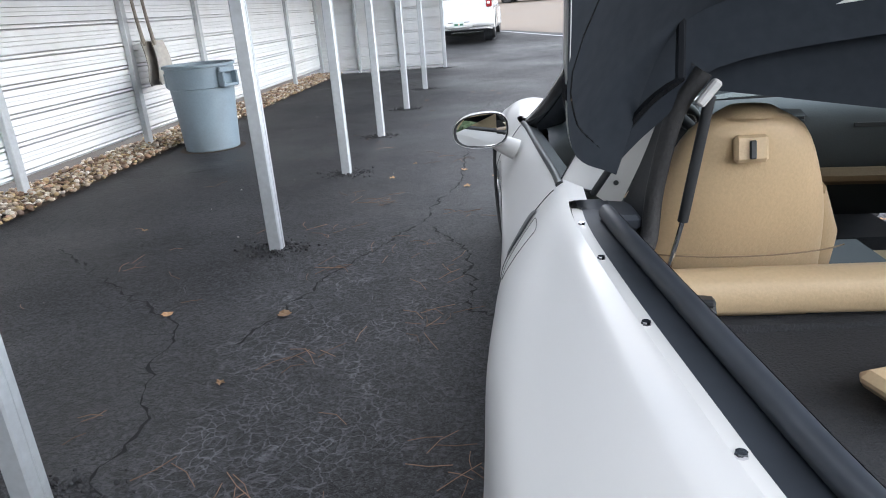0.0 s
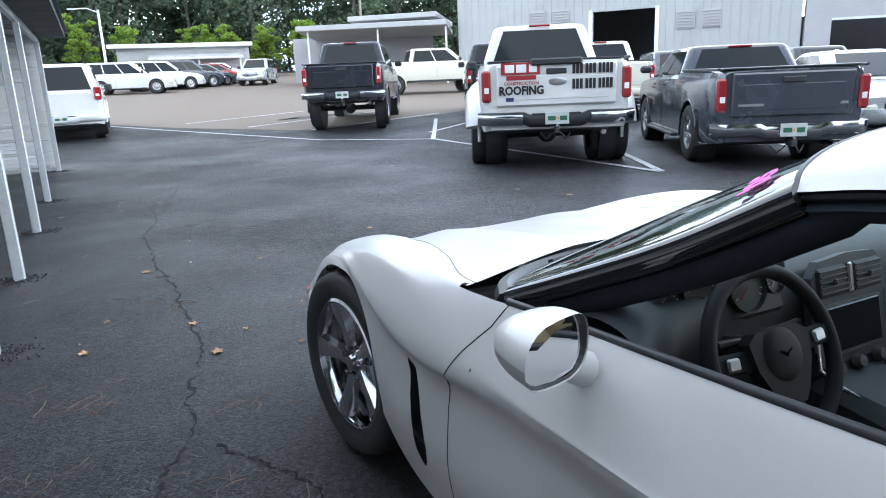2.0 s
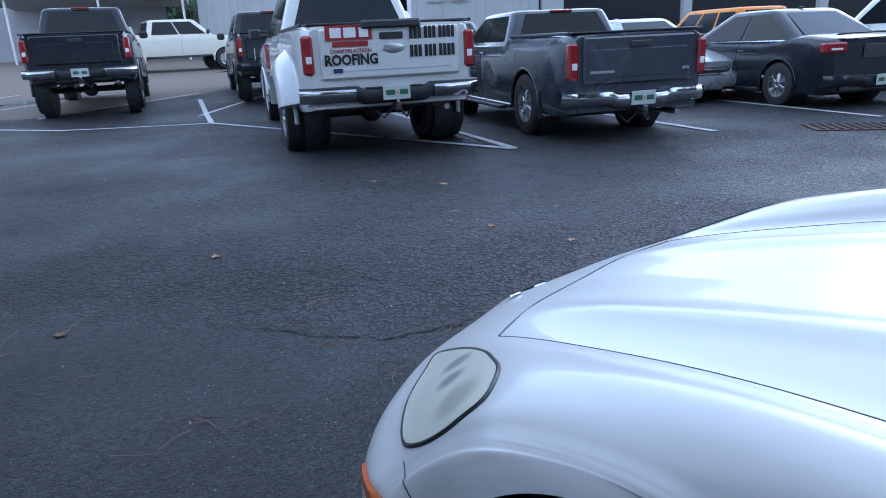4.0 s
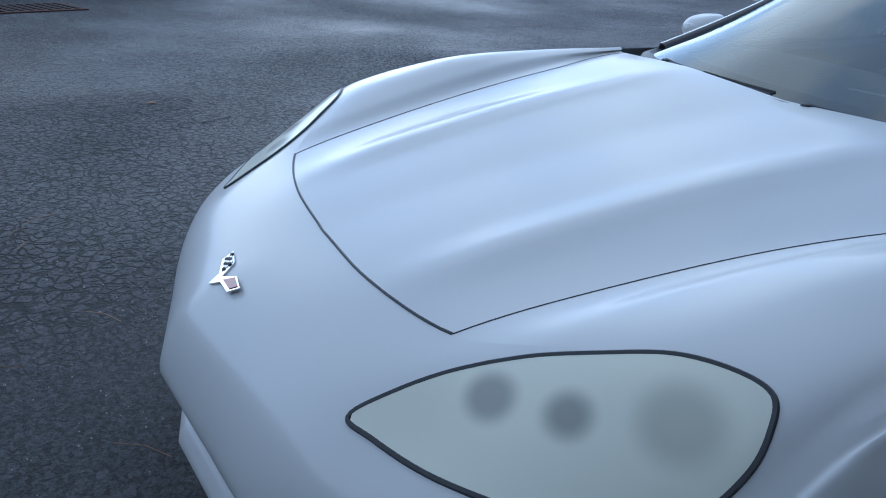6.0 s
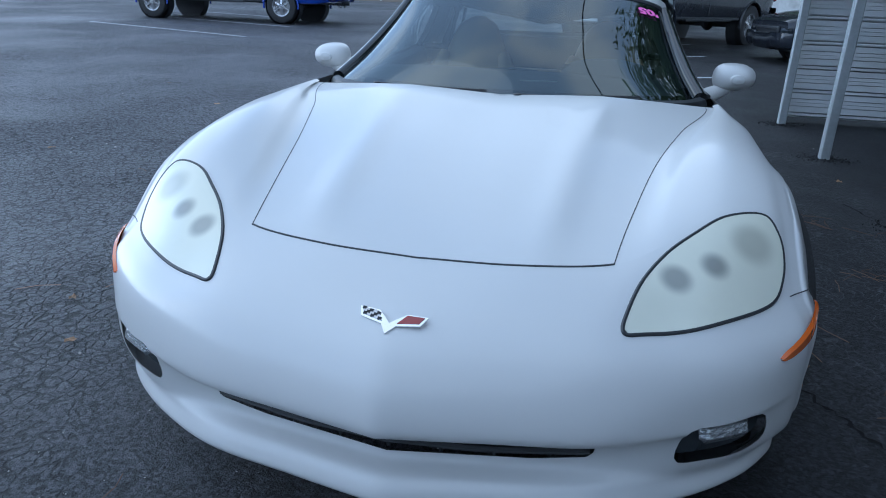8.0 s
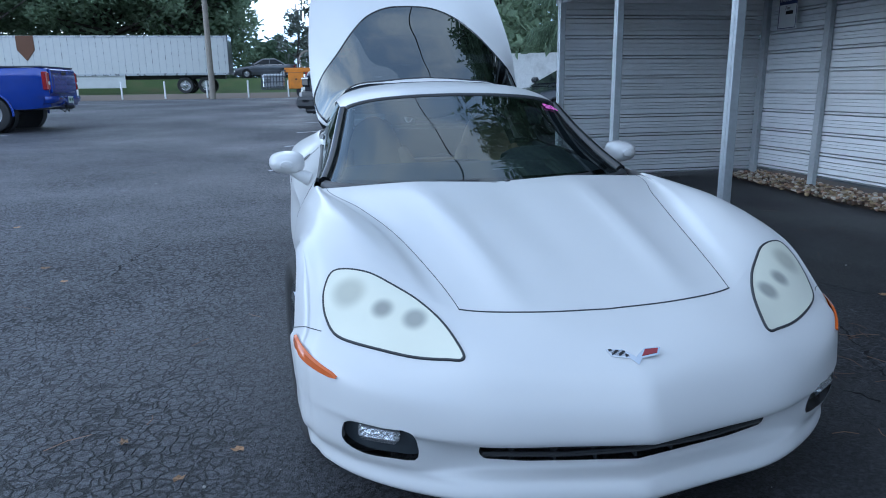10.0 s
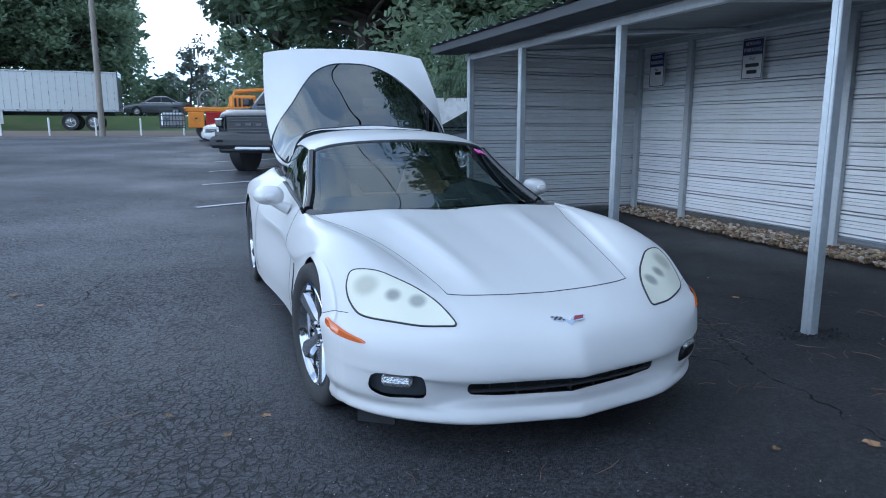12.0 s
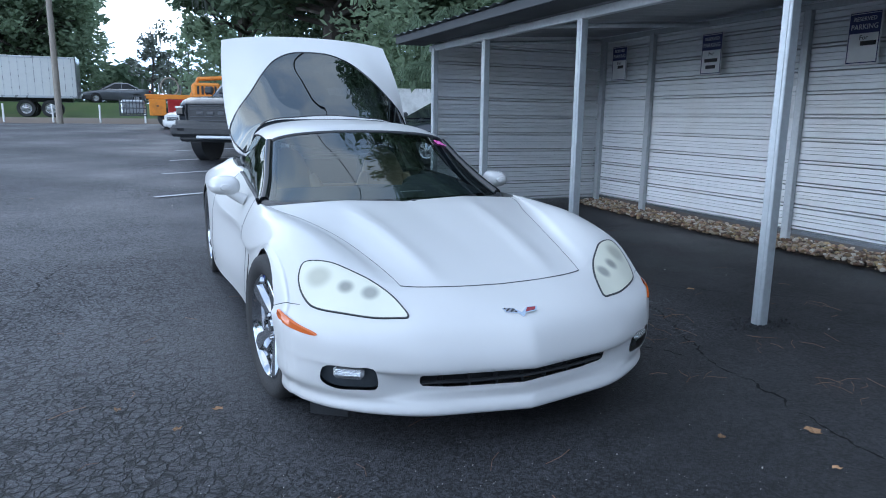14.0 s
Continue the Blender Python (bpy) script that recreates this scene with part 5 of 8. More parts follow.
rim = [tuple(p) for p in ha[:, -1]] + [tuple(p) for p in ha[-1, ::-1]]
rim2 = rim + [(-p[0], p[1], p[2]) for p in rim[::-1]]
part("hatch_edge", Geo().tube(opened([(p[0], p[1], p[2] - .006) for p in rim2]), [.0022 if p[1] > -1.0 else .0055 for p in rim2], 6), M["paint"], hatch)
band = [TREE_H.ray_cast(Vector((abs(x), y, 2)), Vector((0, 0, -1)))[0] or Vector((abs(x), y, 1)) for x, y in GLASS]
part("hatch_glass_band", Geo().tube(opened([(p.x * (1 if x >= 0 else -1), p.y, p.z - .003) for p, (x, y) in zip(band, GLASS)]), .008, 6, closed=True), M["gloss_black"], hatch)
for s in (1, -1):
    a = Vector((.544 * s, -.992, .736))
    b = Vector((.480 * s, -.975, 1.06))
    mid_p = Vector((.514 * s, -.972, .84))
    strut = part("gas_strut", Geo().tube([mid_p, b], .0095, 10), M["black"], hatch)
    part("strut_rod", Geo().tube([a, mid_p], .0045, 8), M["chrome"], strut)

# ---- cargo bay and cabin ----
lip = [tuple(p) for p in net[R(16):R(19) + 4, R(3)]]
for s in (1, -1):
    inner = Geo()
    n = len(lip)
    for dx, dz in ((.0, .0), (.006, -.008), (.014, -.030), (.026, -.10), (.06, -.30)):
        inner.v += [((p[0] - dx) * s, p[1], p[2] + dz) for p in lip]
    inner.f = [(k * n + i, k * n + i + 1, (k + 1) * n + i + 1, (k + 1) * n + i) for k in range(4) for i in range(n - 1)]
    part("cargo_side", inner, M["cargo"], car, smooth=50)
    part("hatch_seal", Geo().tube([((p[0] + .014) * s, p[1], p[2] - .006) for p in lip], .014, 10), M["channel"], car, smooth=80)
    part("wheel_hump", Geo().revolve([(0, .17), (.10, .155), (.19, .10), (.24, 0)], 18, pose(.58 * s, -1.36, .58) @ Matrix.Diagonal((.7, 1.25, 1, 1))), M["cargo"], car)
rnd = random.Random(77)
folds = [(rnd.uniform(-.6, .6), rnd.uniform(-1.9, -1.0), rnd.uniform(0, 3.14), rnd.uniform(.012, .03), rnd.uniform(.03, .07), rnd.uniform(.12, .3)) for _ in range(16)]
g = Geo()
nx, ny = 56, 44
for j in range(ny + 1):
    for i in range(nx + 1):
        x, y = (-.60 + 1.20 * i / nx) * (1 - .22 * smoothstep(-1.35, -2.02, -2.02 + 1.03 * j / ny)), -2.02 + 1.03 * j / ny
        z = .625 + .02 * math.sin(3.1 * x + 1) * math.sin(4 * y)
        for fx, fy, fa, fh, fw, fl in folds:
            dx, dy = x - fx, y - fy
            across, along = dx * math.cos(fa) + dy * math.sin(fa), -dx * math.sin(fa) + dy * math.cos(fa)
            z += fh * math.exp(-(across / fw) ** 2 - (along / fl) ** 2)
        g.v.append((x, y, z))
g.f = [(j * (nx + 1) + i, j * (nx + 1) + i + 1, (j + 1) * (nx + 1) + i + 1, (j + 1) * (nx + 1) + i) for j in range(ny) for i in range(nx)]
part("cargo_cover", g, M["cargo"], car, "rumpled charcoal cargo cover", smooth=60)
part("cargo_floor", Geo().box((0, -1.52, .57), (1.26, 1.05, .03), ch=.01), M["cargo"], car)
pad_v, pad_f = loft([[(x, -.945 + .045 * math.cos(a), .69 + .043 * math.copysign(abs(math.sin(a)) ** .6, math.sin(a))) for a in np.linspace(0, 2 * math.pi, 17)] for x in np.linspace(-.57, .57, 6)], 1, 2)
part("cargo_front", (pad_v.reshape(-1, 3), pad_f), M["beige"], car, "beige padded bulkhead behind the seats", smooth=70)
part("cargo_rear", Geo().box((0, -2.03, .73), (1.25, .04, .28), ch=.01), M["cargo"], car)
part("sun_visor_pad", Geo().box((-.21, -1.25, .66), (.19, .13, .03), pose(0, 0, 0, 6, 6, 25), .012), M["beige"], car, "beige padded panel lying in the bay")
for s in (1, -1):
    lump = [[(s * (.655 - .10 * w), -1.02 - .46 * u - .03 * w, .60 + h * math.sin(math.pi * min(1, .12 + .88 * w))) for w in np.linspace(0, 1, 7)] for u, h in ((0, .10), (.2, .17), (.45, .19), (.7, .15), (1, .04))]
    la_, lf2 = loft(lump, 2, 3)
    part("side_lining", (la_.reshape(-1, 3), lf2), M["cargo"], car, smooth=70)
    hook = part("net_hook", Geo().box((.545 * s, -1.21, .775), (.05, .05, .05), pose(0, 0, 0, 18, 0, 10 * s), .014), M["black"], car)
    part("hook_lip", Geo().box((.545 * s, -1.232, .803), (.034, .03, .012), pose(0, 0, 0, -10, 0, 10 * s), .004), M["black"], hook)


def bucket_seat(x):
    seat = part("seat", Geo().box((x, -.34, .33), (.48, .52, .18), pose(0, 0, 0, 8, 0, 0), .05), M["beige"], car, "beige leather bucket seat")
    rows = []
    for z, w, y, d in ((.38, .22, -.60, .09), (.52, .225, -.66, .10), (.68, .205, -.725, .10), (.80, .180, -.775, .09), (.90, .145, -.81, .075), (.975, .105, -.83, .06), (1.01, .05, -.84, .035)):
        rows.append([(x + w * math.cos(a), y + d * math.sin(a) * (1.0 if math.sin(a) > 0 else .9), z) for a in np.linspace(0, 2 * math.pi, 17)])
    a, f = loft(rows, 2, 3)
    back = part("backrest", (a.reshape(-1, 3), f), M["beige"], seat, smooth=60)
    k = len(rows[0])
    part("backrest_top", Geo().revolve([(0, .02), (.04, .014), (.062, 0)], 14, pose(x, -.84, 1.003)), M["beige"], seat)
    part("release_lever", Geo().box((x - .01, -.893, .948), (.06, .02, .05), pose(0, 0, 0, -14, 0, 0), .006), M["beige"], seat)
    part("lever_slot", Geo().box((x - .01, -.904, .948), (.011, .012, .034), pose(0, 0, 0, -14, 0, 0), .002), M["black"], seat)
    part("stitch_line", Geo().tube([(x + .20 * t, -.80 - .085 * math.sqrt(1 - .8 * t * t), .735) for t in np.linspace(-1, 1, 15)], .0016, 6), M["tan_dash"], seat)
    for s in (-1, 1):
        part("bolster", Geo().tube([(x + .20 * s, -.54, .42), (x + .215 * s, -.60, .55), (x + .21 * s, -.66, .70), (x + .17 * s, -.73, .82)], [.04, .06, .055, .03], 10), M["beige"], seat)


bucket_seat(-.37)
bucket_seat(.37)
# dashboard
dash_rows = [
    [(0, .60, .79), (.35, .56, .79), (.62, .44, .785), (.70, .34, .78)],
    [(0, .42, .835), (.35, .40, .835), (.6, .30, .825), (.69, .22, .80)],
    [(0, .26, .83), (.35, .24, .83), (.6, .17, .815), (.69, .12, .78)],
    [(0, .20, .77), (.35, .18, .77), (.6, .12, .76), (.69, .08, .73)],
    [(0, .22, .60), (.35, .20, .60), (.6, .14, .60), (.69, .10, .58)],
    [(0, .30, .42), (.35, .30, .42), (.6, .28, .42), (.69, .25, .42)],
]
da, dfc = loft(dash_rows, 5, 4)
part("dashboard", both(da.reshape(-1, 3), dfc), M["dash"], car, smooth=60)
part("dash_lower", Geo().box((.36, .175, .595), (.56, .05, .06), pose(0, 0, 0, 8, 0, -6), .02), M["tan_dash"], car, "tan lower dash panel")
hood_pts = spline([(-.60, .23, .775), (-.565, .185, .84), (-.50, .165, .872), (-.376, .155, .885), (-.25, .165, .872), (-.19, .19, .835), (-.17, .23, .775)], 4)
cowl_rows = [[(p[0], p[1] + dy, p[2] + dz) for p in hood_pts] for dy, dz in ((.03, -.035), (0, -.018), (-.008, -.004), (0, .006), (.05, .006), (.22, -.045))]
ca_, cf_ = loft(cowl_rows, 1, 3)
part("instrument_hood", (ca_.reshape(-1, 3), cf_), M["dash"], car, smooth=70)
part("instrument_panel", Geo().box((-.378, .205, .80), (.39, .02, .14), pose(0, 0, 0, -18, 0, 0), .03), M["black"], car)
for x, r in ((-.445, .056), (-.31, .056), (-.535, .03), (-.222, .03)):
    gauge = part("gauge", Geo().revolve([(0, .004), (r * .9, .004), (r, .012), (r, 0)], 24, pose(x, .19, .807, 72, 0, 0)), M["black"], car)
    marks = Geo()
    for k in range(13):
        a = radians(-30 + 20 * k)
        marks.box((0, 0, 0), (r * .14, .0022, .001), pose(x, .188, .8075, 72, 0, 0) @ pose(r * .76 * math.cos(a), r * .76 * math.sin(a), .006, 0, 0, math.degrees(a)))
    part("gauge_scale", marks, M["white"], gauge)
    part("gauge_needle", Geo().box((0, 0, 0), (r * .7, .003, .001), pose(x, .188, .8075, 72, 0, 0) @ pose(-r * .25, -r * .2, .007, 0, 0, 40)), M["red"], gauge)
# centre stack: arched bezel with paired vents, screen and knobs
stack = pose(.025, .168, .678, 78, 0, 0)
part("stack_bezel", Geo().prism([(-.135, -.10), (.135, -.10), (.142, .04), (.135, .115), (.105, .15), (0, .158), (-.105, .15), (-.135, .115), (-.142, .04)], .022, stack), M["dash"], car, smooth=30)
for x in (-.066, .066):
    vent = part("air_vent", Geo().box((0, 0, 0), (.108, .072, .014), stack @ pose(x, .098, .022), .012), M["black"], car)
    for k in range(5):
        part("vent_slat", Geo().box((0, 0, 0), (.098, .004, .012), stack @ pose(x, .072 + .013 * k, .028, -30, 0, 0), .001), M["dash"], vent)
    part("vent_tab", Geo().box((0, 0, 0), (.012, .014, .012), stack @ pose(x, .098, .034), .003), M["gap_grey"], vent)
part("hazard_strip", Geo().box((0, 0, 0), (.018, .074, .010), stack @ pose(0, .098, .026), .004), M["silver"], car)
screen_frame = part("screen_frame", Geo().box((0, 0, 0), (.216, .128, .010), stack @ pose(0, -.018, .022), .006), M["gap_grey"], car)
part("centre_screen", Geo().box((0, 0, 0), (.196, .108, .008), stack @ pose(0, -.016, .026), .003), M["gloss_black"], screen_frame)
for x in (-.10, .10):
    part("side_trim", Geo().tube([stack @ Vector((x * 1.38, .05, .022)), stack @ Vector((x * 1.36, -.10, .022)), Vector((.02 + x * 1.2, .10, .56)), Vector((.02 + x * 1.1, -.05, .53))], .006, 8), M["silver"], car, smooth=70)
part("control_panel", Geo().box((.02, .135, .575), (.235, .02, .09), pose(0, 0, 0, -25, 0, 0), .006), M["black"], car)
for x in (-.06, .02, .10):
    part("control_knob", Geo().revolve([(0, .022), (.014, .02), (.018, .004), (.018, 0)], 14, pose(x, .122, .578, 65, 0, 0)), M["gap_grey"], car)
for k in range(6):
    part("control_button", Geo().box((-.065 + .034 * k, .118, .545), (.026, .008, .014), pose(0, 0, 0, -25, 0, 0), .002), M["dash"], car)
part("dash_lettering", Geo().box((.40, .160, .768), (.20, .004, .016), pose(0, 0, 0, -4, 0, -8), .002), M["black"], car)
part("console", Geo().box((0, -.25, .44), (.25, .85, .17), pose(0, 0, 0, 6, 0, 0), .03), M["dash"], car)
part("console_tray", Geo().box((.05, -.20, .528), (.09, .20, .012), pose(0, 0, 0, 6, 0, 0), .02), M["black"], car)
part("console_lid", Geo().box((0, -.52, .55), (.20, .32, .05), ch=.02), M["dash"], car)
boot = part("shift_boot", Geo().revolve([(.085, 0), (.075, .018), (.05, .045), (.028, .085), (.014, .10)], 18, pose(-.01, -.06, .525) @ Matrix.Diagonal((.8, 1.25, 1, 1))), M["rubber"], car, smooth=80)
part("boot_ring", Geo().tube([(-.01 + .073 * math.cos(a), -.06 + .112 * math.sin(a), .530) for a in np.linspace(0, 6.2832, 25)[:-1]], .005, 6, closed=True), M["gap_grey"], boot)
part("shift_knob", Geo().revolve([(0, .082), (.016, .079), (.025, .066), (.027, .048), (.022, .02), (.013, 0), (.010, -.03)], 20, pose(-.01, -.065, .625, -10, 0, 0)), M["gloss_black"], car, smooth=80)
part("knob_cap", Geo().revolve([(0, .0845), (.012, .083), (.017, .079)], 18, pose(-.01, -.065, .625, -10, 0, 0)), M["chrome"], car)
part("handbrake", Geo().tube([(-.09, -.32, .54), (-.09, -.16, .60), (-.09, -.12, .61)], [.014, .014, .017], 8), M["black"], car)
wheel_at = pose(-.376, .055, .712, 66, 0, 0)
sw = part("steering_wheel", Geo().revolve([(.174 + .0165 * math.cos(a), .0165 * math.sin(a)) for a in np.linspace(0, 2 * math.pi, 13)[:-1]], 48, wheel_at, closed=True), M["wheel_black"], car, "black leather steering wheel", smooth=80)
part("wheel_hub", Geo().prism([(-.085, .035), (-.06, .052), (0, .058), (.06, .052), (.085, .035), (.078, -.02), (.05, -.075), (.03, -.10), (-.03, -.10), (-.05, -.075), (-.078, -.02)], .03, wheel_at @ pose(0, 0, -.008)), M["wheel_black"], sw, smooth=25)
part("hub_pad", Geo().revolve([(0, .030), (.035, .029), (.052, .024), (.058, .018)], 24, wheel_at), M["wheel_black"], sw, smooth=80)
for a in (4, 176):
    part("wheel_spoke", Geo().box((0, 0, 0), (.10, .044, .014), wheel_at @ pose(0, 0, 0, 0, 0, a) @ pose(.122, .004, .002), .006), M["wheel_black"], sw)
    part("spoke_switch", Geo().box((0, 0, 0), (.034, .026, .010), wheel_at @ pose(0, 0, 0, 0, 0, a) @ pose(.128, .004, .012), .004), M["silver"], sw)
for x in (-.034, .034):
    part("wheel_spoke", Geo().box((0, 0, 0), (.026, .09, .012), wheel_at @ pose(x * 1.1, -.125, 0, 0, 0, 12 if x > 0 else -12), .005), M["wheel_black"], sw)
part("wheel_emblem", Geo().prism([(0, -.012), (.008, 0), (.028, .008), (.03, .016), (0, .004), (-.03, .016), (-.028, .008), (-.008, 0)], .003, wheel_at @ pose(0, 0, .030) @ Matrix.Scale(.6, 4)), M["chrome"], sw)
part("column", Geo().tube([(-.376, .07, .705), (-.376, .24, .65)], .04, 10), M["black"], sw)
for x, tilt in ((-.50, -20), (-.25, 20)):
    part("column_stalk", Geo().tube([(-.376 + (x + .376) * .3, .11, .73), (x, .095, .742)], [.007, .011], 8), M["black"], sw)
part("cabin_floor", Geo().box((0, -.25, .22), (1.45, 1.6, .03)), M["cargo"], car)
part("rear_bulkhead", Geo().box((0, -.97, .42), (1.4, .04, .44)), M["cargo"], car)
head_x = np.linspace(-.525, .525, 25)
head_top = [(x, -.905, float(np.interp(abs(x), [0, .22, .42, .515, .568, .60], [1.205, 1.20, 1.178, 1.146, 1.105, 1.07]))) for x in head_x]
head_low = [(x, -.945, min(.985 + .17 * abs(x), z - .01)) for x, _, z in head_top]
head_back = [(x, -.88, z + .02) for x, _, z in head_low]
part("rear_header", Geo().add(head_top + head_low + head_back, [(k * 25 + i, k * 25 + i + 1, (k + 1) * 25 + i + 1, (k + 1) * 25 + i) for k in range(2) for i in range(24)]), M["lining"], car, smooth=50)
part("paper", Geo().box((-.12, .56, .826), (.14, .05, .003), pose(0, 0, 0, 8, 0, 12)), M["white"], car)
# marker figures on the windscreen, high on the driver's side
for s in (1,):
    i = len(sa) - 3
    p = Vector(sa[i, int(sa.shape[1] * .64)])
    d1 = (Vector(sa[i, int(sa.shape[1] * .64) + 3]) - Vector(sa[i, int(sa.shape[1] * .64) - 3])).normalized()
    d2 = (Vector(sa[i + 2, int(sa.shape[1] * .64)]) - Vector(sa[i - 2, int(sa.shape[1] * .64)])).normalized()
    nn = d1.cross(d2)
    nn = nn if nn.z > 0 else -nn
    x_ax, y_ax = Vector((d1.x, -d1.y, -d1.z)), Vector((-d2.x, d2.y, d2.z))
    n_ax = Vector((-nn.x, nn.y, nn.z))
    mt = Matrix((x_ax, n_ax.cross(x_ax), n_ax)).transposed().to_4x4()
    mt = Matrix.Translation(Vector((-p.x, p.y, p.z)) + n_ax * .006) @ mt
    text_mesh("'05", .066, car, "marker_figure", M["pink"], mt, squeeze=1.2, bold=.003)

# mirrors
for s in (1, -1):
    rows = []
    for t, w in ((0, .30), (.12, .62), (.32, .84), (.62, .97), (1, 1.0)):
        y = .185 - .13 * t
        rows.append([(s * (.912 + .09 * w * math.copysign(abs(math.cos(a)) ** .75, math.cos(a))), y - .035 * math.cos(a) * t, .838 + (.057 - .006 * math.cos(a)) * w * math.copysign(abs(math.sin(a)) ** .8, math.sin(a))) for a in np.linspace(0, 2 * math.pi, 25)])
    a, f = loft(rows, 1, 4)
    pod = part("mirror", (a.reshape(-1, 3), f if s < 0 else [q[::-1] for q in f]), M["paint"], car, "white door mirror", smooth=60)
    k = a.shape[1]
    last = [Vector(p) for p in a[-1][:-1]]
    mc = sum(last, Vector()) / len(last)
    ring = Geo().add([mc + (p - mc) * .985 + Vector((0, .004, 0)) for p in last] + [mc + (p - mc) * .90 + Vector((0, .016, 0)) for p in last], [(i, (i + 1) % len(last), len(last) + (i + 1) % len(last), len(last) + i) for i in range(len(last))])
    pane_pts = [mc + (p - mc) * .93 for p in last]
    pane_pts = [Vector((p.x, mc.y + .014 + (p.y - mc.y) * .92 + .06 * (p.z - mc.z), p.z)) for p in pane_pts]
    part("mirror_glass", Geo().add(pane_pts, [tuple(range(len(last)))[::-1]]), M["mirror"], pod, smooth=0)
    part("mirror_surround", ring, M["black"], pod, smooth=0)
    part("mirror_nose", Geo().revolve([(0, .02), (.3, .014), (.36, 0)], 16, Matrix.Translation((s * .912, .183, .838)) @ pose(0, 0, 0, -90, 0, 0) @ Matrix.Diagonal((.09, .059, 1, 1))), M["paint"], pod)
    part("mirror_stalk", Geo().tube([(s * .885, .12, .805), (s * .85, .125, .78), (s * .80, .13, .755)], [.03, .03, .036], 10), M["paint"], pod)


# wheels
def alloy_wheel(name, at, radius, width, rim_r, parent, spokes=5, finish=None, side=1):
    """A tyre with tread blocks and a spoked rim; its axle runs along x, the outer face towards side."""
    finish = finish or M["wheel_chrome"]
    wheel = new(name)
    wheel.parent = parent
    wheel.matrix_basis = at
    ax = pose(0, 0, 0, 0, 90 * side, 0)
    w = width / 2
    prof = [(rim_r, -w * .8), (rim_r + .02, -w * .95), (radius - .03, -w), (radius - .008, -w * .9), (radius, -w * .7), (radius, -w * .35), (radius - .006, -w * .33), (radius - .006, -w * .28), (radius, -w * .26), (radius, w * .26), (radius - .006, w * .28), (radius - .006, w * .33), (radius, w * .35), (radius, w * .7), (radius - .008, w * .9), (radius - .03, w), (rim_r + .02, w * .95), (rim_r, w * .8)]
    part("tyre", Geo().revolve(prof, 48, ax), M["rubber"], wheel, smooth=50)
    rim = part("rim", Geo().revolve([(rim_r + .004, w * .86), (rim_r - .006, w * .9), (rim_r - .014, w * .8), (rim_r - .022, w * .5), (rim_r - .03, -w * .7)], 40, ax), finish, wheel, smooth=50)
    part("brake_disc", Geo().revolve([(.03, w * .1), (rim_r * .78, w * .1), (rim_r * .78, w * .02)], 28, ax), M["silver"], wheel)
    part("inner_shade", Geo().revolve([(0, -w * .3), (rim_r * .98, -w * .3)], 24, ax), M["black"], wheel)
    for k in range(spokes):
        m = ax @ pose(0, 0, 0, 0, 0, 360 * k / spokes + 18)
        g = Geo()
        lo, hi = .045, rim_r - .012
        for t, hw, z, th in ((lo, .034, w * .62, .03), (hi * .55, .030, w * .70, .026), (hi, .052, w * .84, .022)):
            g.v += [tuple(m @ Vector(p)) for p in ((t, -hw, z - th), (t, -hw * .72, z), (t, 0, z + .006), (t, hw * .72, z), (t, hw, z - th))]
        for r in range(2):
            for c in range(4):
                i = r * 5 + c
                g.f.append((i, i + 5, i + 6, i + 1))
        part("spoke", g, finish, rim, smooth=30)
        part("lug_nut", Geo().revolve([(0, .02), (.009, .018), (.011, 0)], 8, ax @ pose(.055 * math.cos(radians(360 * k / spokes)), .055 * math.sin(radians(360 * k / spokes)), w * .6)), finish, rim)
    part("hub_cap", Geo().revolve([(0, w * .76), (.028, w * .74), (.036, w * .6), (.08, w * .55)], 20, ax), finish, rim)
    return wheel


for s in (1, -1):
    alloy_wheel("front_wheel", pose(.775 * s, 1.343, .328, 0, 0, 7), .326, .235, .232, car, side=s)
    alloy_wheel("rear_wheel", pose(.782 if s > 0 else -.722, -1.343, .342), .340, .275, .245, car, side=s)
    for yc, zc, r in (ARCH_F, ARCH_R):
        g = Geo()
        arc = [(yc + (r + .004) * math.cos(a), zc + (r + .004) * math.sin(a)) for a in np.linspace(-.55, math.pi + .55, 28)]
        for x in (.50, .80):
            g.v += [(x * s, y, z) for y, z in arc]
        g.f = [(i, i + 1, i + 29, i + 28) for i in range(27)]
        n = len(arc)
        g.f.append(tuple(range(n)))
        part("wheel_well", g, M["black"], car)
part("underbody", Geo().box((0, -.1, .20), (1.55, 3.9, .06), ch=.02), M["black"], car)


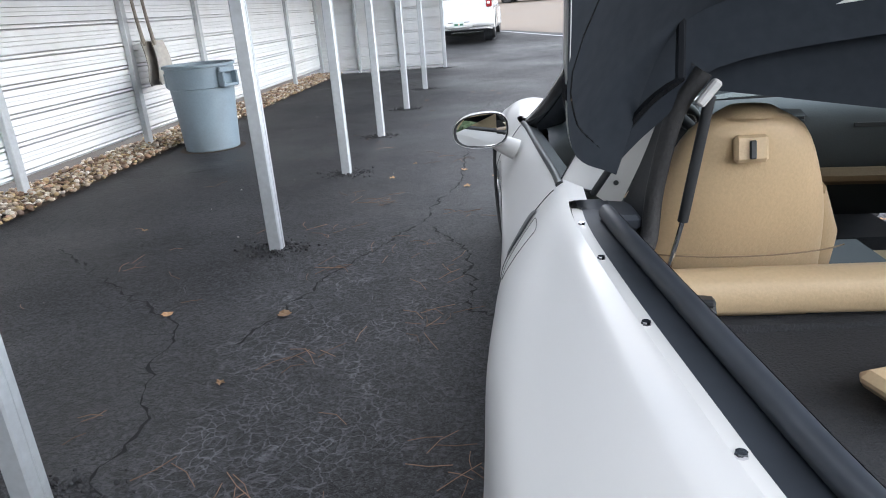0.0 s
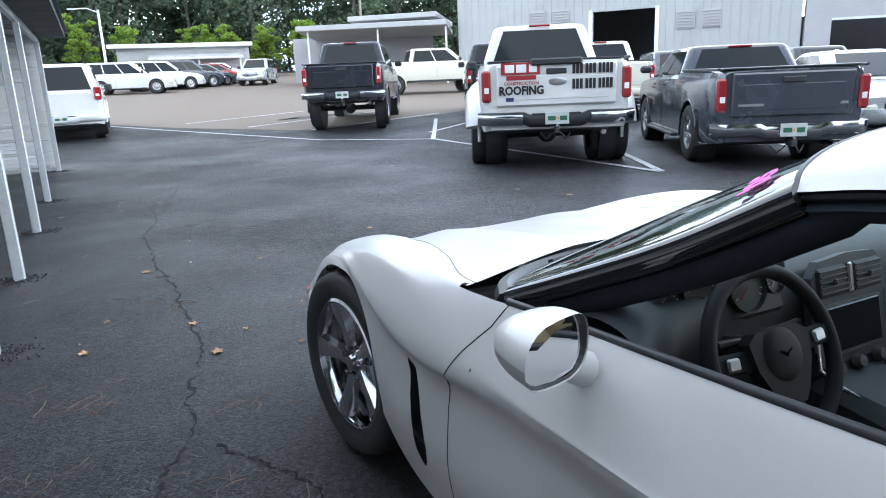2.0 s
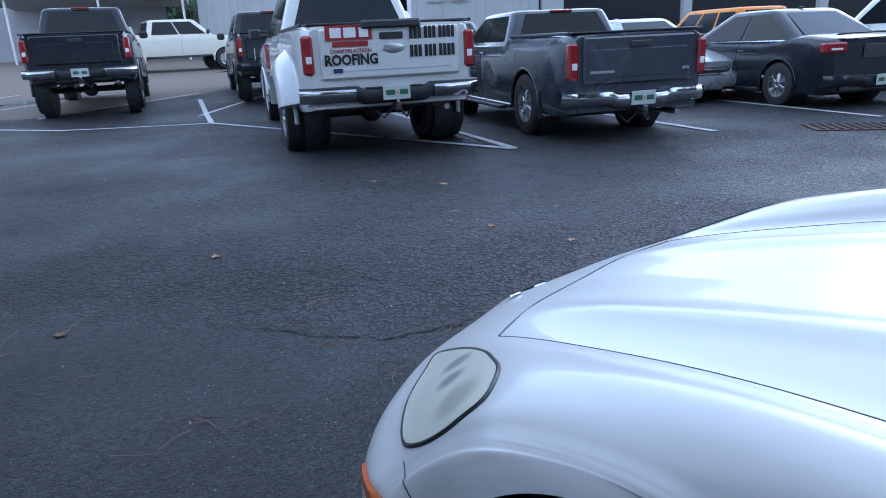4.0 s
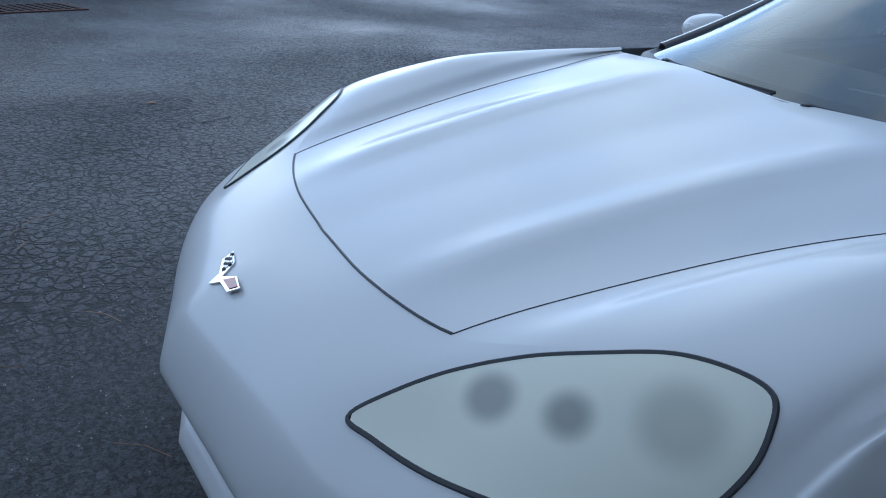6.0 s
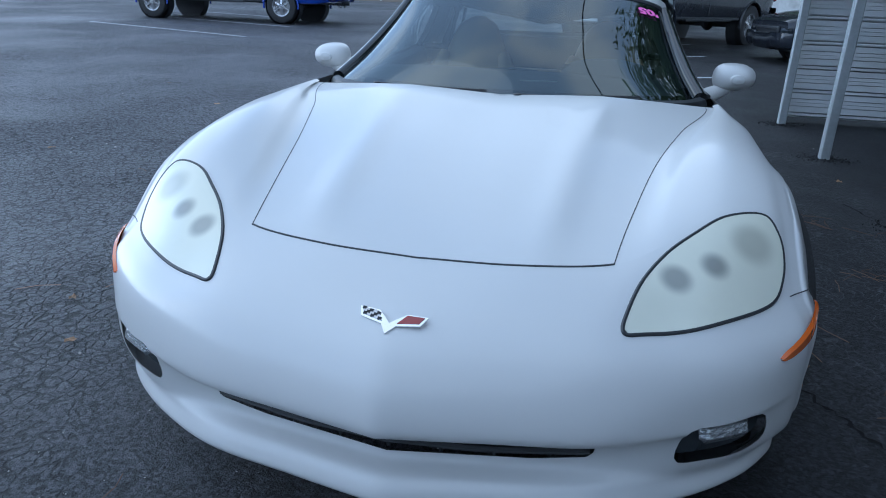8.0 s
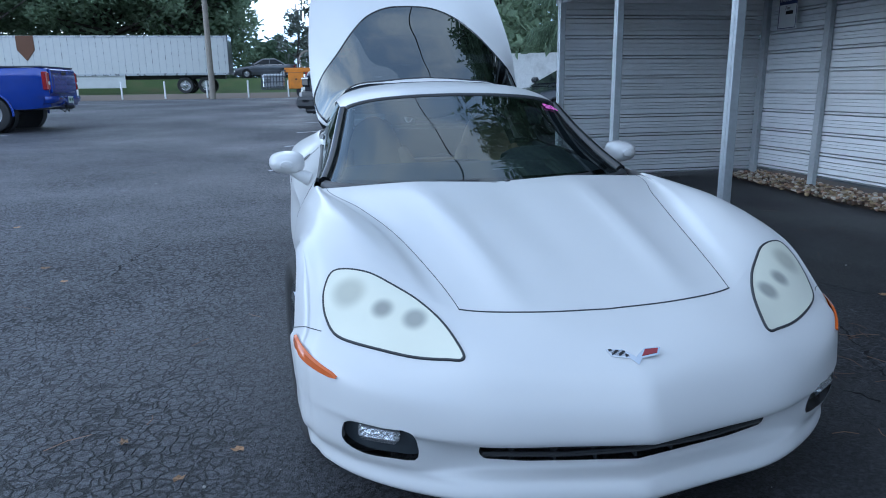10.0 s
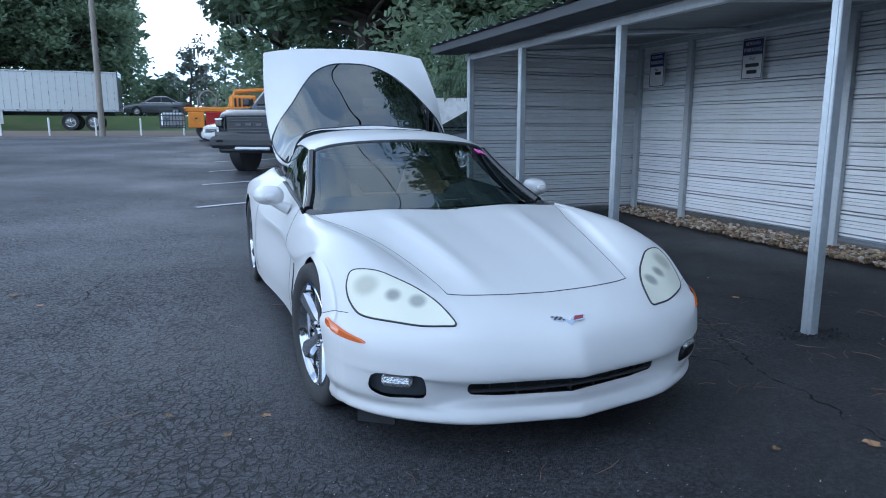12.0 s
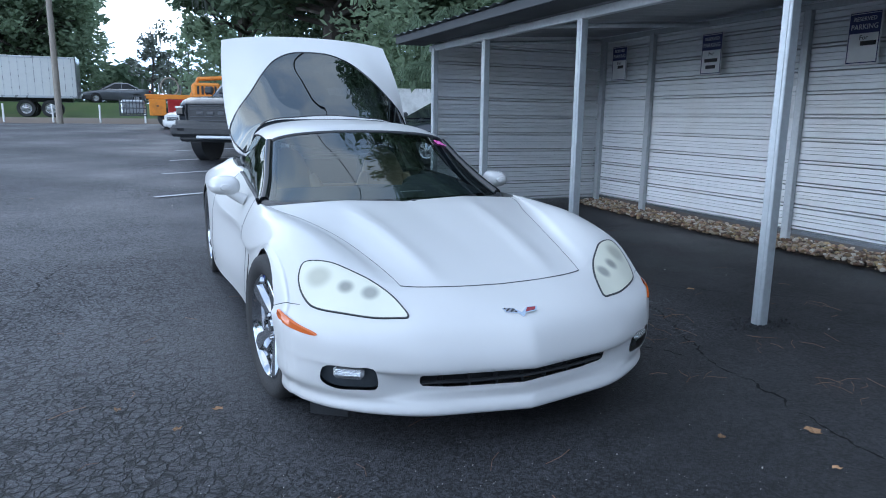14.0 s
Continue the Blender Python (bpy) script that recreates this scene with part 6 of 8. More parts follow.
# ---- parked vehicles ----
def vehicle(name, label, at, wheelbase, front, rear, half_w, height, top, cabin, colour, wheel_r=.38, base=.38, sill=.30, category="car", windows=2, group="parked vehicles", rim=None, dual=False, bumper=None, tail=None, plate=True, trim=None, rail=None, lamp_low=False, face="rear", glass_from=0.0, rear_glass=True, flare=None, belt_trim=None):
    """A road vehicle. Its middle is between the axles, the nose towards +y.
    top: (y, z) of the upper edge of the lower body; cabin: belt rear and front y, roof rear and front y, belt z, roof half width."""
    car_at = at
    ob = thing(name, label, category, car_at, group)
    rim = rim or M["silver"]
    bumper = bumper or colour
    ys = sorted(set([-wheelbase / 2 - rear, -wheelbase / 2 - rear + .06, wheelbase / 2 + front - .06, wheelbase / 2 + front] + list(np.linspace(-wheelbase / 2 - rear + .12, wheelbase / 2 + front - .12, 40))))
    ty, tz = [p[0] for p in top], [p[1] for p in top]
    rows = []
    for y in ys:
        e = min(y - ys[0], ys[-1] - y)
        w = half_w * (1 - .10 * math.exp(-max(e, 0) / .14) - .03 * math.exp(-max(e, 0) / .6))
        z = float(np.interp(y, ty, tz)) - .03 * math.exp(-max(e, 0) / .08)
        b = sill + .06 * math.exp(-max(e, 0) / .25)
        rows.append([(0, y, z + .012), (w * .6, y, z + .008), (w * .9, y, z), (w * .965, y, z - .03), (w * .99, y, z - .10), (w, y, z - .22), (w, y, (z + b) / 2 - .05), (w * .985, y, b + .10), (w * .95, y, b), (0, y, b)])
    a = np.array(rows, float)
    h, wd = a.shape[:2]
    v = a.reshape(-1, 3)
    f = [(i * wd + j, i * wd + j + 1, (i + 1) * wd + j + 1, (i + 1) * wd + j) for i in range(h - 1) for j in range(wd - 1)]
    f += [tuple(range(wd)), tuple((h - 1) * wd + j for j in range(wd))[::-1]]
    for yc in (wheelbase / 2, -wheelbase / 2):
        (v, f), _ = clip(v, f, np.where(v[:, 0] > half_w * .45, np.hypot(v[:, 1] - yc, v[:, 2] - wheel_r) - wheel_r * 1.17, 1.0))
    part("body", both(v, f), colour, ob, smooth=38)
    yb0, yb1, yr0, yr1, zb, wr = cabin
    wb = half_w * .94
    loops = []
    for t in (0, .12, .5, .84, .91, .95, .975, .99):
        z = zb - .02 + (height - zb + .02) * t
        curl = {.91: .008, .95: .035, .975: .10, .99: .26}.get(t, 0)
        w = wb + (wr - wb) * t - curl
        y0, y1 = yb0 + (yr0 - yb0) * t + curl * .9, yb1 + (yr1 - yb1) * t - curl * .9
        c = .10
        loops.append([(w, y0 + c, z), (w, y1 - c * 1.6, z), (w - c * .5, y1 - c * .35, z), (w - c * 1.6, y1, z), (-w + c * 1.6, y1, z), (-w + c * .5, y1 - c * .35, z), (-w, y1 - c * 1.6, z), (-w, y0 + c, z), (-w + c * .3, y0 + c * .3, z), (-w + c, y0, z), (w - c, y0, z), (w - c * .3, y0 + c * .3, z)])
    k = len(loops[0])
    cv = [p for lp in loops for p in lp]
    cf = [(i * k + j, i * k + (j + 1) % k, (i + 1) * k + (j + 1) % k, (i + 1) * k + j) for i in range(len(loops) - 1) for j in range(k)]
    cf.append(tuple((len(loops) - 1) * k + j for j in range(k)))
    part("cabin", (cv, cf), trim or colour, ob, smooth=45)

    def side_pt(y, t, s, out=.004):
        return (s * (wb + (wr - wb) * t + out), y, zb + (height - zb) * t)

    lo, hi = .08, .83
    for s in (1, -1):
        n = windows
        for q in range(n):
            def edge_y(t, u):
                a0 = yb0 + (yr0 - yb0) * t + .14
                a1 = yb1 + (yr1 - yb1) * t - .26
                return a0 + (a1 - a0) * u
            u0, u1 = (glass_from + (1 - glass_from) * k for k in (q / n + .014, (q + 1) / n - .014))
            g = Geo().add([side_pt(edge_y(lo, u0), lo, s), side_pt(edge_y(lo, u1), lo, s), side_pt(edge_y(hi, u1), hi, s), side_pt(edge_y(hi, u0), hi, s)], [(0, 1, 2, 3) if s > 0 else (3, 2, 1, 0)])
            part("side_window", g, M["carglass"], ob, smooth=0)
    for nm, e0, e1, sg in (("rear_window", yb0, yr0, -1), ("windshield", yb1, yr1, 1)):
        if sg < 0 and not rear_glass:
            continue
        pts = []
        for t, inset in ((.10, .16), (.86, .17)):
            y = e0 + (e1 - e0) * t + sg * .006
            w = wb + (wr - wb) * t - inset
            pts += [(-w, y, zb + (height - zb) * t), (w, y, zb + (height - zb) * t)]
        part(nm, Geo().add(pts, [(0, 1, 3, 2) if sg < 0 else (2, 3, 1, 0)]), M["carglass"], ob, smooth=0)
    for s in (1, -1):
        for yc, nm in ((wheelbase / 2, "front_wheel"), (-wheelbase / 2, "rear_wheel")):
            outs = (half_w - .13,) if not (dual and yc < 0) else (half_w - .02, half_w - .30)
            for x in outs:
                simple_wheel(nm, ob, (x * s, yc, wheel_r), wheel_r, .25, s, rim)
            part("wheel_well", Geo().revolve([(0, -.12), (wheel_r * 1.16, -.12), (wheel_r * 1.18, .10)], 20, pose((half_w - .2) * s, yc, wheel_r, 0, 90 * s, 0)), M["black"], ob)
            lip = []
            for a in np.linspace(-.12, math.pi + .12, 20):
                lip.append(((half_w * .985) * s, yc + wheel_r * 1.17 * math.cos(a), wheel_r + wheel_r * 1.17 * math.sin(a)))
            part("arch_lip", Geo().tube(lip, .028 if height > 1.7 else .016, 6), flare or colour, ob, smooth=70)
        part("sill", Geo().box((s * half_w * .955, 0, sill + .035), (.06, wheelbase - wheel_r * 2.6, .07), ch=.02), flare or M["black"], ob)
        part("side_crease", Geo().tube([(s * half_w * .992, y, zb - .16) for y in (-wheelbase / 2 + wheel_r * 1.3, 0, wheelbase / 2 - wheel_r * 1.3)], .010, 6), colour, ob, smooth=70)
        my = yb1 - .30
        part("door_mirror", Geo().box((s * (half_w + .10), my, zb + .12), (.20, .12, .17 if height > 1.7 else .12), ch=.035), trim or M["black"], ob)
        for yy in ((yb0 + yb1) / 2 - .05,):
            part("door_gap", Geo().box((s * half_w * 1.0, yy, (zb + sill) / 2 + .03), (.006, .008, zb - sill - .16)), M["black"], ob)
            part("door_handle", Geo().box((s * (half_w + .006), yy - .14, zb - .12), (.03, .16, .03), ch=.008), trim or colour, ob)
        if belt_trim:
            part("belt_trim", Geo().tube([side_pt(yb0 + .12, .06, s), side_pt((yb0 + yb1) / 2, .05, s), side_pt(yb1 - .20, .03, s)], .011, 6), belt_trim, ob)
    y0, y1 = ys[0], ys[-1]
    zt0, zt1 = float(np.interp(y0, ty, tz)), float(np.interp(y1, ty, tz))
    bumper_bar("rear_bumper", y0, -1, half_w, sill + .20, .085, bumper, ob)
    bumper_bar("front_bumper", y1, 1, half_w, sill + .17, .13, bumper, ob)
    grille = part("grille", Geo().box((0, y1 + .012, zt1 - .22), (half_w * 1.05, .05, .22), ch=.02), M["black"], ob)
    for q in range(3):
        part("grille_slat", Geo().box((0, y1 + .042, zt1 - .29 + .07 * q), (half_w * .98, .012, .018), ch=.004), M["black"] if colour is C_BLACK else M["silver"], grille)
    for s in (1, -1):
        part("headlight", Geo().box((s * half_w * .78, y1 - .03, zt1 - .19), (half_w * .30, .10, .13), pose(0, 0, 0, 0, 0, -14 * s), .04), M["carglass"] if colour is C_BLACK else M["lens"], ob)
        tz_ = tail or (zt0 - .30, .36, .15)
        lamp = part("tail_light", Geo().box((s * (half_w * .90 - .02), y0 + .035, tz_[0]), (tz_[2], .14, tz_[1]), pose(0, 0, 0, 0, 0, 7 * s), .025), M["red"], ob, "red tail lamp")
        part("tail_light_band", Geo().box((s * (half_w * .90 - .02), y0 - .034, tz_[0] - tz_[1] * .12), (tz_[2] * .5, .012, tz_[1] * .18), pose(0, 0, 0, 0, 0, 7 * s), .004), M["white"], lamp)
    if plate:
        pl = part("number_plate", Geo().box((0, y0 - .140, sill + .20), (.305, .012, .155), ch=.004), M["plate"], ob)
        part("plate_characters", Geo().box((-.07, y0 - .148, sill + .20), (.10, .004, .055)), M["plate_green"], pl)
        part("plate_characters", Geo().box((.08, y0 - .148, sill + .20), (.09, .004, .055)), M["plate_green"], pl)
        part("plate_emblem", Geo().revolve([(0, .002), (.012, .0015), (.015, 0)], 10, Matrix.Translation((.005, y0 - .147, sill + .20)) @ pose(0, 0, 0, 90, 0, 0)), C_ORANGE, pl)
    part("underbody", Geo().box((0, 0, sill + .05), (half_w * 1.5, y1 - y0 - .5, .14), ch=.03), M["black"], ob)
    part("axle", Geo().tube([(-half_w * .8, -wheelbase / 2, wheel_r), (half_w * .8, -wheelbase / 2, wheel_r)], .06, 8), M["black"], ob)
    return ob


def bumper_bar(name, y, way, half_w, zc, h, material, ob):
    """A rounded bumper that curls round the corners, with a step pad on its dropped middle."""
    rows = []
    for f in (-1.0, -.96, -.85, -.6, -.40, -.33, 0, .33, .40, .6, .85, .96, 1.0):
        a = abs(f)
        back = .17 * max(0, (a - .72) / .28) ** 2
        drop = .035 if a < .37 else 0
        rows.append([(f * half_w, y + way * (d - back), zc + z * h - drop) for d, z in ((-.10, .95), (.085, 1.0), (.112, .8), (.12, .1), (.10, -.5), (.06, -.9), (-.05, -1.0))])
    a, f = loft(rows, 2, 2)
    split = material is M["bumper_chrome"] and half_w > .98 and way < 0
    bar = part(name, (a.reshape(-1, 3), f), M["black"] if split else material, ob, smooth=50)
    for s in (1, -1) if split else ():
        corner = []
        for f in (.43, .60, .85, .96, 1.0):
            back = .17 * max(0, (f - .72) / .28) ** 2
            corner.append([(s * f * half_w * 1.004, y + way * (d + .007 - back), zc + z * h) for d, z in ((.10, .72), (.118, .55), (.124, .05), (.105, -.45), (.06, -.95))])
        ca, cf = loft(corner, 2, 3)
        part("bumper_corner", (ca.reshape(-1, 3), cf), material, bar, smooth=50)
    part("step_pad", Geo().box((0, y + way * .045, zc + h - .028), (half_w * .62, .13, .014), ch=.004), M["black"], bar)


def simple_wheel(name, parent, at, r, width, side, rim):
    wheel = new(name)
    wheel.parent = parent
    wheel.matrix_basis = pose(*at)
    ax = pose(0, 0, 0, 0, 90 * side, 0)
    w, rr = width / 2, r * .60
    part("tyre", Geo().revolve([(rr, -w * .9), (r - .04, -w), (r - .01, -w * .85), (r, -w * .5), (r, w * .5), (r - .01, w * .85), (r - .04, w), (rr, w * .9)], 28, ax), M["rubber"], wheel, smooth=45)
    rp = part("rim", Geo().revolve([(rr + .01, w * .9), (rr - .02, w * .86), (rr - .03, w * .3), (.02, w * .3)], 28, ax), rim, wheel, smooth=40)
    for k in range(6):
        m = ax @ pose(0, 0, 0, 0, 0, 60 * k)
        part("spoke", Geo().box((0, 0, 0), (rr * .8, .055, .03), m @ pose(rr * .55, 0, w * .62, 0, 12, 0), .008), rim, rp)
    part("hub_cap", Geo().revolve([(0, w * .8), (.05, w * .76), (.065, w * .3)], 14, ax), rim, rp)
    return wheel


def pickup(name, label, x, y, heading, colour, wheelbase=3.7, half_w=1.0, height=1.93, wheel_r=.40, lift=0.0, cab_back=.68, roof_w=.74, **kw):
    """A crew-cab pickup placed by its rear axle."""
    h = radians(heading)
    cx, cy = x + math.sin(h) * wheelbase / 2, y + math.cos(h) * wheelbase / 2
    bed = 1.38 + lift
    hood_z = 1.30 + lift
    wb2 = wheelbase / 2
    belt = 1.30 + lift
    top = [(-wb2 - 1.25, bed), (-wb2 + cab_back - .06, bed), (-wb2 + cab_back - .02, belt), (wb2 - .55, belt), (wb2 - .2, hood_z - .02), (wb2 + .6, hood_z - .08), (wb2 + .95, hood_z - .2)]
    ob = vehicle(name, label, pose(cx, cy, ground_z(cy), 0, 0, -heading), wheelbase, .95, 1.22, half_w, height + lift, top, (-wb2 + cab_back, wb2 - .35, -wb2 + cab_back + .20, wb2 - 1.10, belt, half_w * roof_w), colour, wheel_r, sill=.46 + lift, category="pickup", tail=(bed - .30, .40, .12), **kw)
    y0 = -wb2 - 1.22
    gate = part("tailgate", Geo().box((0, y0 - .012, bed - .30), (half_w * 1.52, .06, .52), ch=.02), colour, ob)
    part("tailgate_recess", Geo().box((0, y0 - .045, bed - .33), (half_w * 1.28, .008, .30), ch=.01), colour, gate)
    part("tailgate_handle", Geo().box((0, y0 - .052, bed - .13), (.26, .02, .07), ch=.012), M["black"], gate)
    # black panel at rail height stands in for the bed's dark open inside
    part("bed_cover", Geo().box((0, -wb2 + (cab_back - 1.22) / 2, bed + .012), (half_w * 1.72, cab_back + 1.10, .02), ch=.006), M["black"], ob)
    for s in (1, -1):
        part("bed_rail", Geo().tube([(s * half_w * .92, y0 + .05, bed + .008), (s * half_w * .92, -wb2 + cab_back - .08, bed + .008)], .02, 6), M["black"], ob)
        part("leaf_spring", Geo().box((s * half_w * .52, -wb2, wheel_r + .08), (.07, 1.25, .05), ch=.01), M["black"], ob)
        part("hitch_chain", Geo().tube([(s * .05, y0 - .06, .47 + lift), (s * .13, y0 - .02, .38 + lift), (s * .20, y0 + .05, .46 + lift)], .012, 5), M["black"], ob)
    part("differential", Geo().revolve([(0, .16), (.10, .13), (.15, 0), (.10, -.13), (0, -.16)], 12, pose(0, -wb2, wheel_r, 90, 0, 0)), M["black"], ob)
    part("spare_wheel", Geo().revolve([(.18, -.1), (.33, -.11), (.37, -.06), (.37, .06), (.33, .11), (.18, .1)], 20, pose(0, -wb2 - .72, .60 + lift)), M["rubber"], ob)
    part("tow_ball", Geo().revolve([(0, .05), (.022, .04), (.025, .02), (.012, 0)], 10, pose(0, y0 - .18, .535 + lift)), M["chrome"], ob)
    part("exhaust_pipe", Geo().tube([(half_w * .55, -wb2 - .5, .46 + lift), (half_w * .62, y0 + .05, .45 + lift)], .035, 8), M["silver"], ob)
    part("hitch", Geo().box((0, y0 - .10, .50 + lift), (.07, .2, .07), ch=.01), M["black"], ob)
    part("brake_lamp", Geo().box((0, -wb2 + cab_back + .17, height + lift - .035), (.34, .05, .03), ch=.01), M["red"], ob)
    part("step", Geo().box((half_w * .98, .1, .46 + lift), (.12, 1.9, .05), ch=.015), M["black"], ob)
    part("step", Geo().box((-half_w * .98, .1, .46 + lift), (.12, 1.9, .05), ch=.015), M["black"], ob)
    return ob, gate, y0, bed


C_WHITE = mat("vehicle_white", (0.62, 0.63, 0.62), 0.25, coat=0.7, vary=0.03, scale=6)
C_BLACK = mat("vehicle_black", (0.015, 0.018, 0.025), 0.25, coat=0.45, spec=0.35, vary=0.1, scale=6)
C_SLATE = mat("vehicle_slate", (0.042, 0.050, 0.066), 0.25, 0.2, coat=0.8, vary=0.1, scale=6)
C_BLUE = mat("vehicle_blue", (0.01, 0.04, 0.30), 0.25, 0.2, coat=0.8, vary=0.06, scale=6)
C_SILVER = mat("vehicle_silver", (0.48, 0.50, 0.52), 0.28, 0.5, coat=0.7, vary=0.04, scale=6)
C_GREY = mat("vehicle_grey", (0.10, 0.105, 0.115), 0.3, 0.4, coat=0.7, vary=0.06, scale=6)
C_RED = mat("vehicle_red", (0.35, 0.015, 0.015), 0.25, coat=0.7)
C_ORANGE = mat("equipment_orange", (0.75, 0.26, 0.02), 0.4, vary=0.1, dirt=(0.45, 0.17, 0.03))
C_CREAM = mat("vehicle_cream", (0.66, 0.64, 0.55), 0.3, coat=0.5, vary=0.04)

# white work truck with twin rear wheels and painted signs
truck, gate, y0, bed = pickup("work_truck", "white crew-cab work truck with twin rear wheels and roofing signs", 4.48, 7.62, 30, C_WHITE, 4.1, 1.02, 2.0, .42, .05, dual=True, bumper=M["bumper_chrome"], cab_back=1.0, roof_w=.70)
face = y0 - .055
for s in (1, -1):
    g = Geo()
    turn = np.linspace(.20, math.pi - .22, 22)
    ring = ((.985, .86), (1.05, .80), (1.12, .735), (1.175, .66), (1.20, .58), (1.20, .51), (1.17, .49), (1.00, .49))
    for x, r in ring:
        g.v += [(x * s, -2.05 + r * math.cos(a) * (1.0 if math.cos(a) > 0 else .96), .45 + r * .92 * math.sin(a)) for a in turn]
    g.f = [(k * 22 + i, k * 22 + i + 1, (k + 1) * 22 + i + 1, (k + 1) * 22 + i) for k in range(len(ring) - 1) for i in range(21)]
    part("wide_fender", g, C_WHITE, truck, smooth=50)
sign = part("sign_panel", Geo().box((-.46, face, bed - .085), (.50, .004, .15)), M["red_paint"], gate)
for dx, w in ((-.60, .12), (-.45, .13), (-.30, .10)):
    part("sign_shape", Geo().box((dx, face - .004, bed - .085), (w, .004, .10), ch=.0015), M["white"], sign)
part("sign_bar", Geo().box((-.45, face, bed - .20), (.38, .004, .055)), M["red_paint"], gate)
text_mesh("CONSTRUCTION", .055, gate, "sign_lettering", M["red_paint"], Matrix.Translation((-.45, face - .003, bed - .272)) @ pose(0, 0, 0, 90, 0, 0), squeeze=1.05, bold=.0012)
text_mesh("ROOFING", .15, gate, "sign_lettering", M["ink"], Matrix.Translation((-.45, face - .003, bed - .365)) @ pose(0, 0, 0, 90, 0, 0), squeeze=.86, bold=.006)
for dz in (-.11, -.30):
    x = .22
    for count in (3, 3, 4):
        for q in range(count):
            part("phone_bar", Geo().box((x, face, bed + dz), (.036, .004, .125)), M["ink"], gate)
            x += .048
        x += .022
side = pose(0, 0, 0, 90, 0, -90)
panel = part("side_sign", Geo().box((0, 0, 0), (.62, .26, .004), Matrix.Translation((-1.026, .55, 1.16)) @ side), M["red_paint"], truck)
for q in (-.18, .02, .20):
    part("sign_shape", Geo().box((q, 0, .004), (.13, .17, .004), Matrix.Translation((-1.026, .55, 1.16)) @ side), M["white"], panel)
part("sign_bar", Geo().box((0, 0, 0), (.58, .09, .004), Matrix.Translation((-1.026, .55, .97)) @ side), M["red_paint"], truck)
text_mesh("ROOFING", .20, truck, "side_lettering", M["ink"], Matrix.Translation((-1.03, .50, .80)) @ side, squeeze=.86, bold=.008)
part("oval_badge", Geo().revolve([(0, .008), (.08, .007), (.115, 0)], 24, Matrix.Translation((.02, face, bed - .26)) @ pose(0, 0, 0, 90, 0, 0) @ Matrix.Diagonal((1, .45, 1, 1))), M["silver"], gate)
part("small_mark", Geo().box((-.60, face, bed - .47), (.10, .004, .045)), M["navy"], gate)
part("tailgate_pad", Geo().box((0, face - .01, bed - .01), (.66, .06, .09), ch=.02), M["black"], gate)

pickup("pickup_truck", "lifted black crew-cab pickup with chrome rear bumper", 4.45, 16.2, 27, C_BLACK, 3.9, 1.0, 1.98, .46, .16, bumper=M["bumper_chrome"])
pickup("pickup_truck", "black crew-cab pickup parked between trucks", 8.5, 15.3, 29, C_BLACK, 3.8, 1.0, 1.95, .43, .10)
t4, gate4, y4, bed4 = pickup("pickup_truck", "dark slate mid-size pickup with mud flaps and chrome bumper", 6.62, 5.72, 33, C_SLATE, 3.2, .92, 1.74, .385, -.16, bumper=M["bumper_chrome"], flare=C_SLATE)
part("badge_bar", Geo().box((-.48, y4 - .055, bed4 - .42), (.30, .004, .03)), M["silver"], gate4)
part("badge_bar", Geo().box((.58, y4 - .055, bed4 - .42), (.09, .004, .03)), M["silver"], gate4)
for s in (1, -1):
    flap = part("mud_flap", Geo().box((s * .79, -2.10, .42), (.27, .014, .34), ch=.004), M["rubber"], t4)
    text_mesh("4x4", .10, flap, "flap_lettering", M["white"], Matrix.Translation((s * .79, -2.112, .30)) @ pose(0, 0, 0, 90, 0, 0), squeeze=1.2)
pickup("pickup_truck", "white pickup parked with its tail to the lot", 10.3, 13.2, 30, C_CREAM, 3.8, 1.0, 1.95, .40, .05)
pickup("pickup_truck", "cream white old pickup standing side-on in the yard", 11.3, 29.5, 105, C_CREAM, 3.7, 1.0, 1.95, .42, .08)
pickup("pickup_truck", "dark grey full-size pickup with dusty wheels", 17.0, .35, 33, C_GREY, 3.7, 1.0, 1.93, .42, .06)
pickup("pickup_truck", "white pickup at the end of the row", 26.0, -5.2, 33, C_WHITE, 3.7, 1.0, 1.93, .40, .0)
pickup("pickup_truck", "bright blue crew-cab pickup with alloy wheels", 7.5, -14.2, 92, C_BLUE, 3.7, 1.0, 1.93, .40, .02, bumper=C_BLUE)
tb, gate_b, y_b, bed_b = pickup("pickup_truck", "black pickup with its grille towards the aisle", -2.67, -14.24, 35, C_BLACK, 3.7, 1.02, 1.96, .43, .08, bumper=M["black"])
part("grille_panel", Geo().box((0, 2.865, .98), (1.30, .05, .40), ch=.03), M["black"], tb)
for z in (.84, .91, 1.06, 1.13):
    part("grille_bar", Geo().box((0, 2.893, z), (1.16, .02, .018), ch=.005), C_GREY, tb)
for k in range(4):
    part("grille_mark", Geo().box((-.36 + .24 * k, 2.896, .985), (.15, .02, .07), ch=.008), C_GREY, tb)
part("grille_surround", Geo().tube([(x, 2.885, z) for x, z in ((-.66, .80), (.66, .80), (.69, .98), (.66, 1.17), (-.66, 1.17), (-.69, .98))], .022, 8, closed=True), M["black"], tb)
skid = part("front_bumper", Geo().box((0, 2.90, .62), (2.02, .24, .24), ch=.06), M["black"], tb)
part("bumper_opening", Geo().box((0, 3.015, .62), (.92, .03, .13), ch=.02), M["black"], skid)
part("air_dam", Geo().box((0, 2.84, .47), (1.72, .18, .14), ch=.05), M["black"], tb)
part("skid_plate", Geo().box((0, 3.0, .50), (.80, .05, .07), pose(0, 0, 0, 25, 0, 0), .015), C_SILVER, tb)
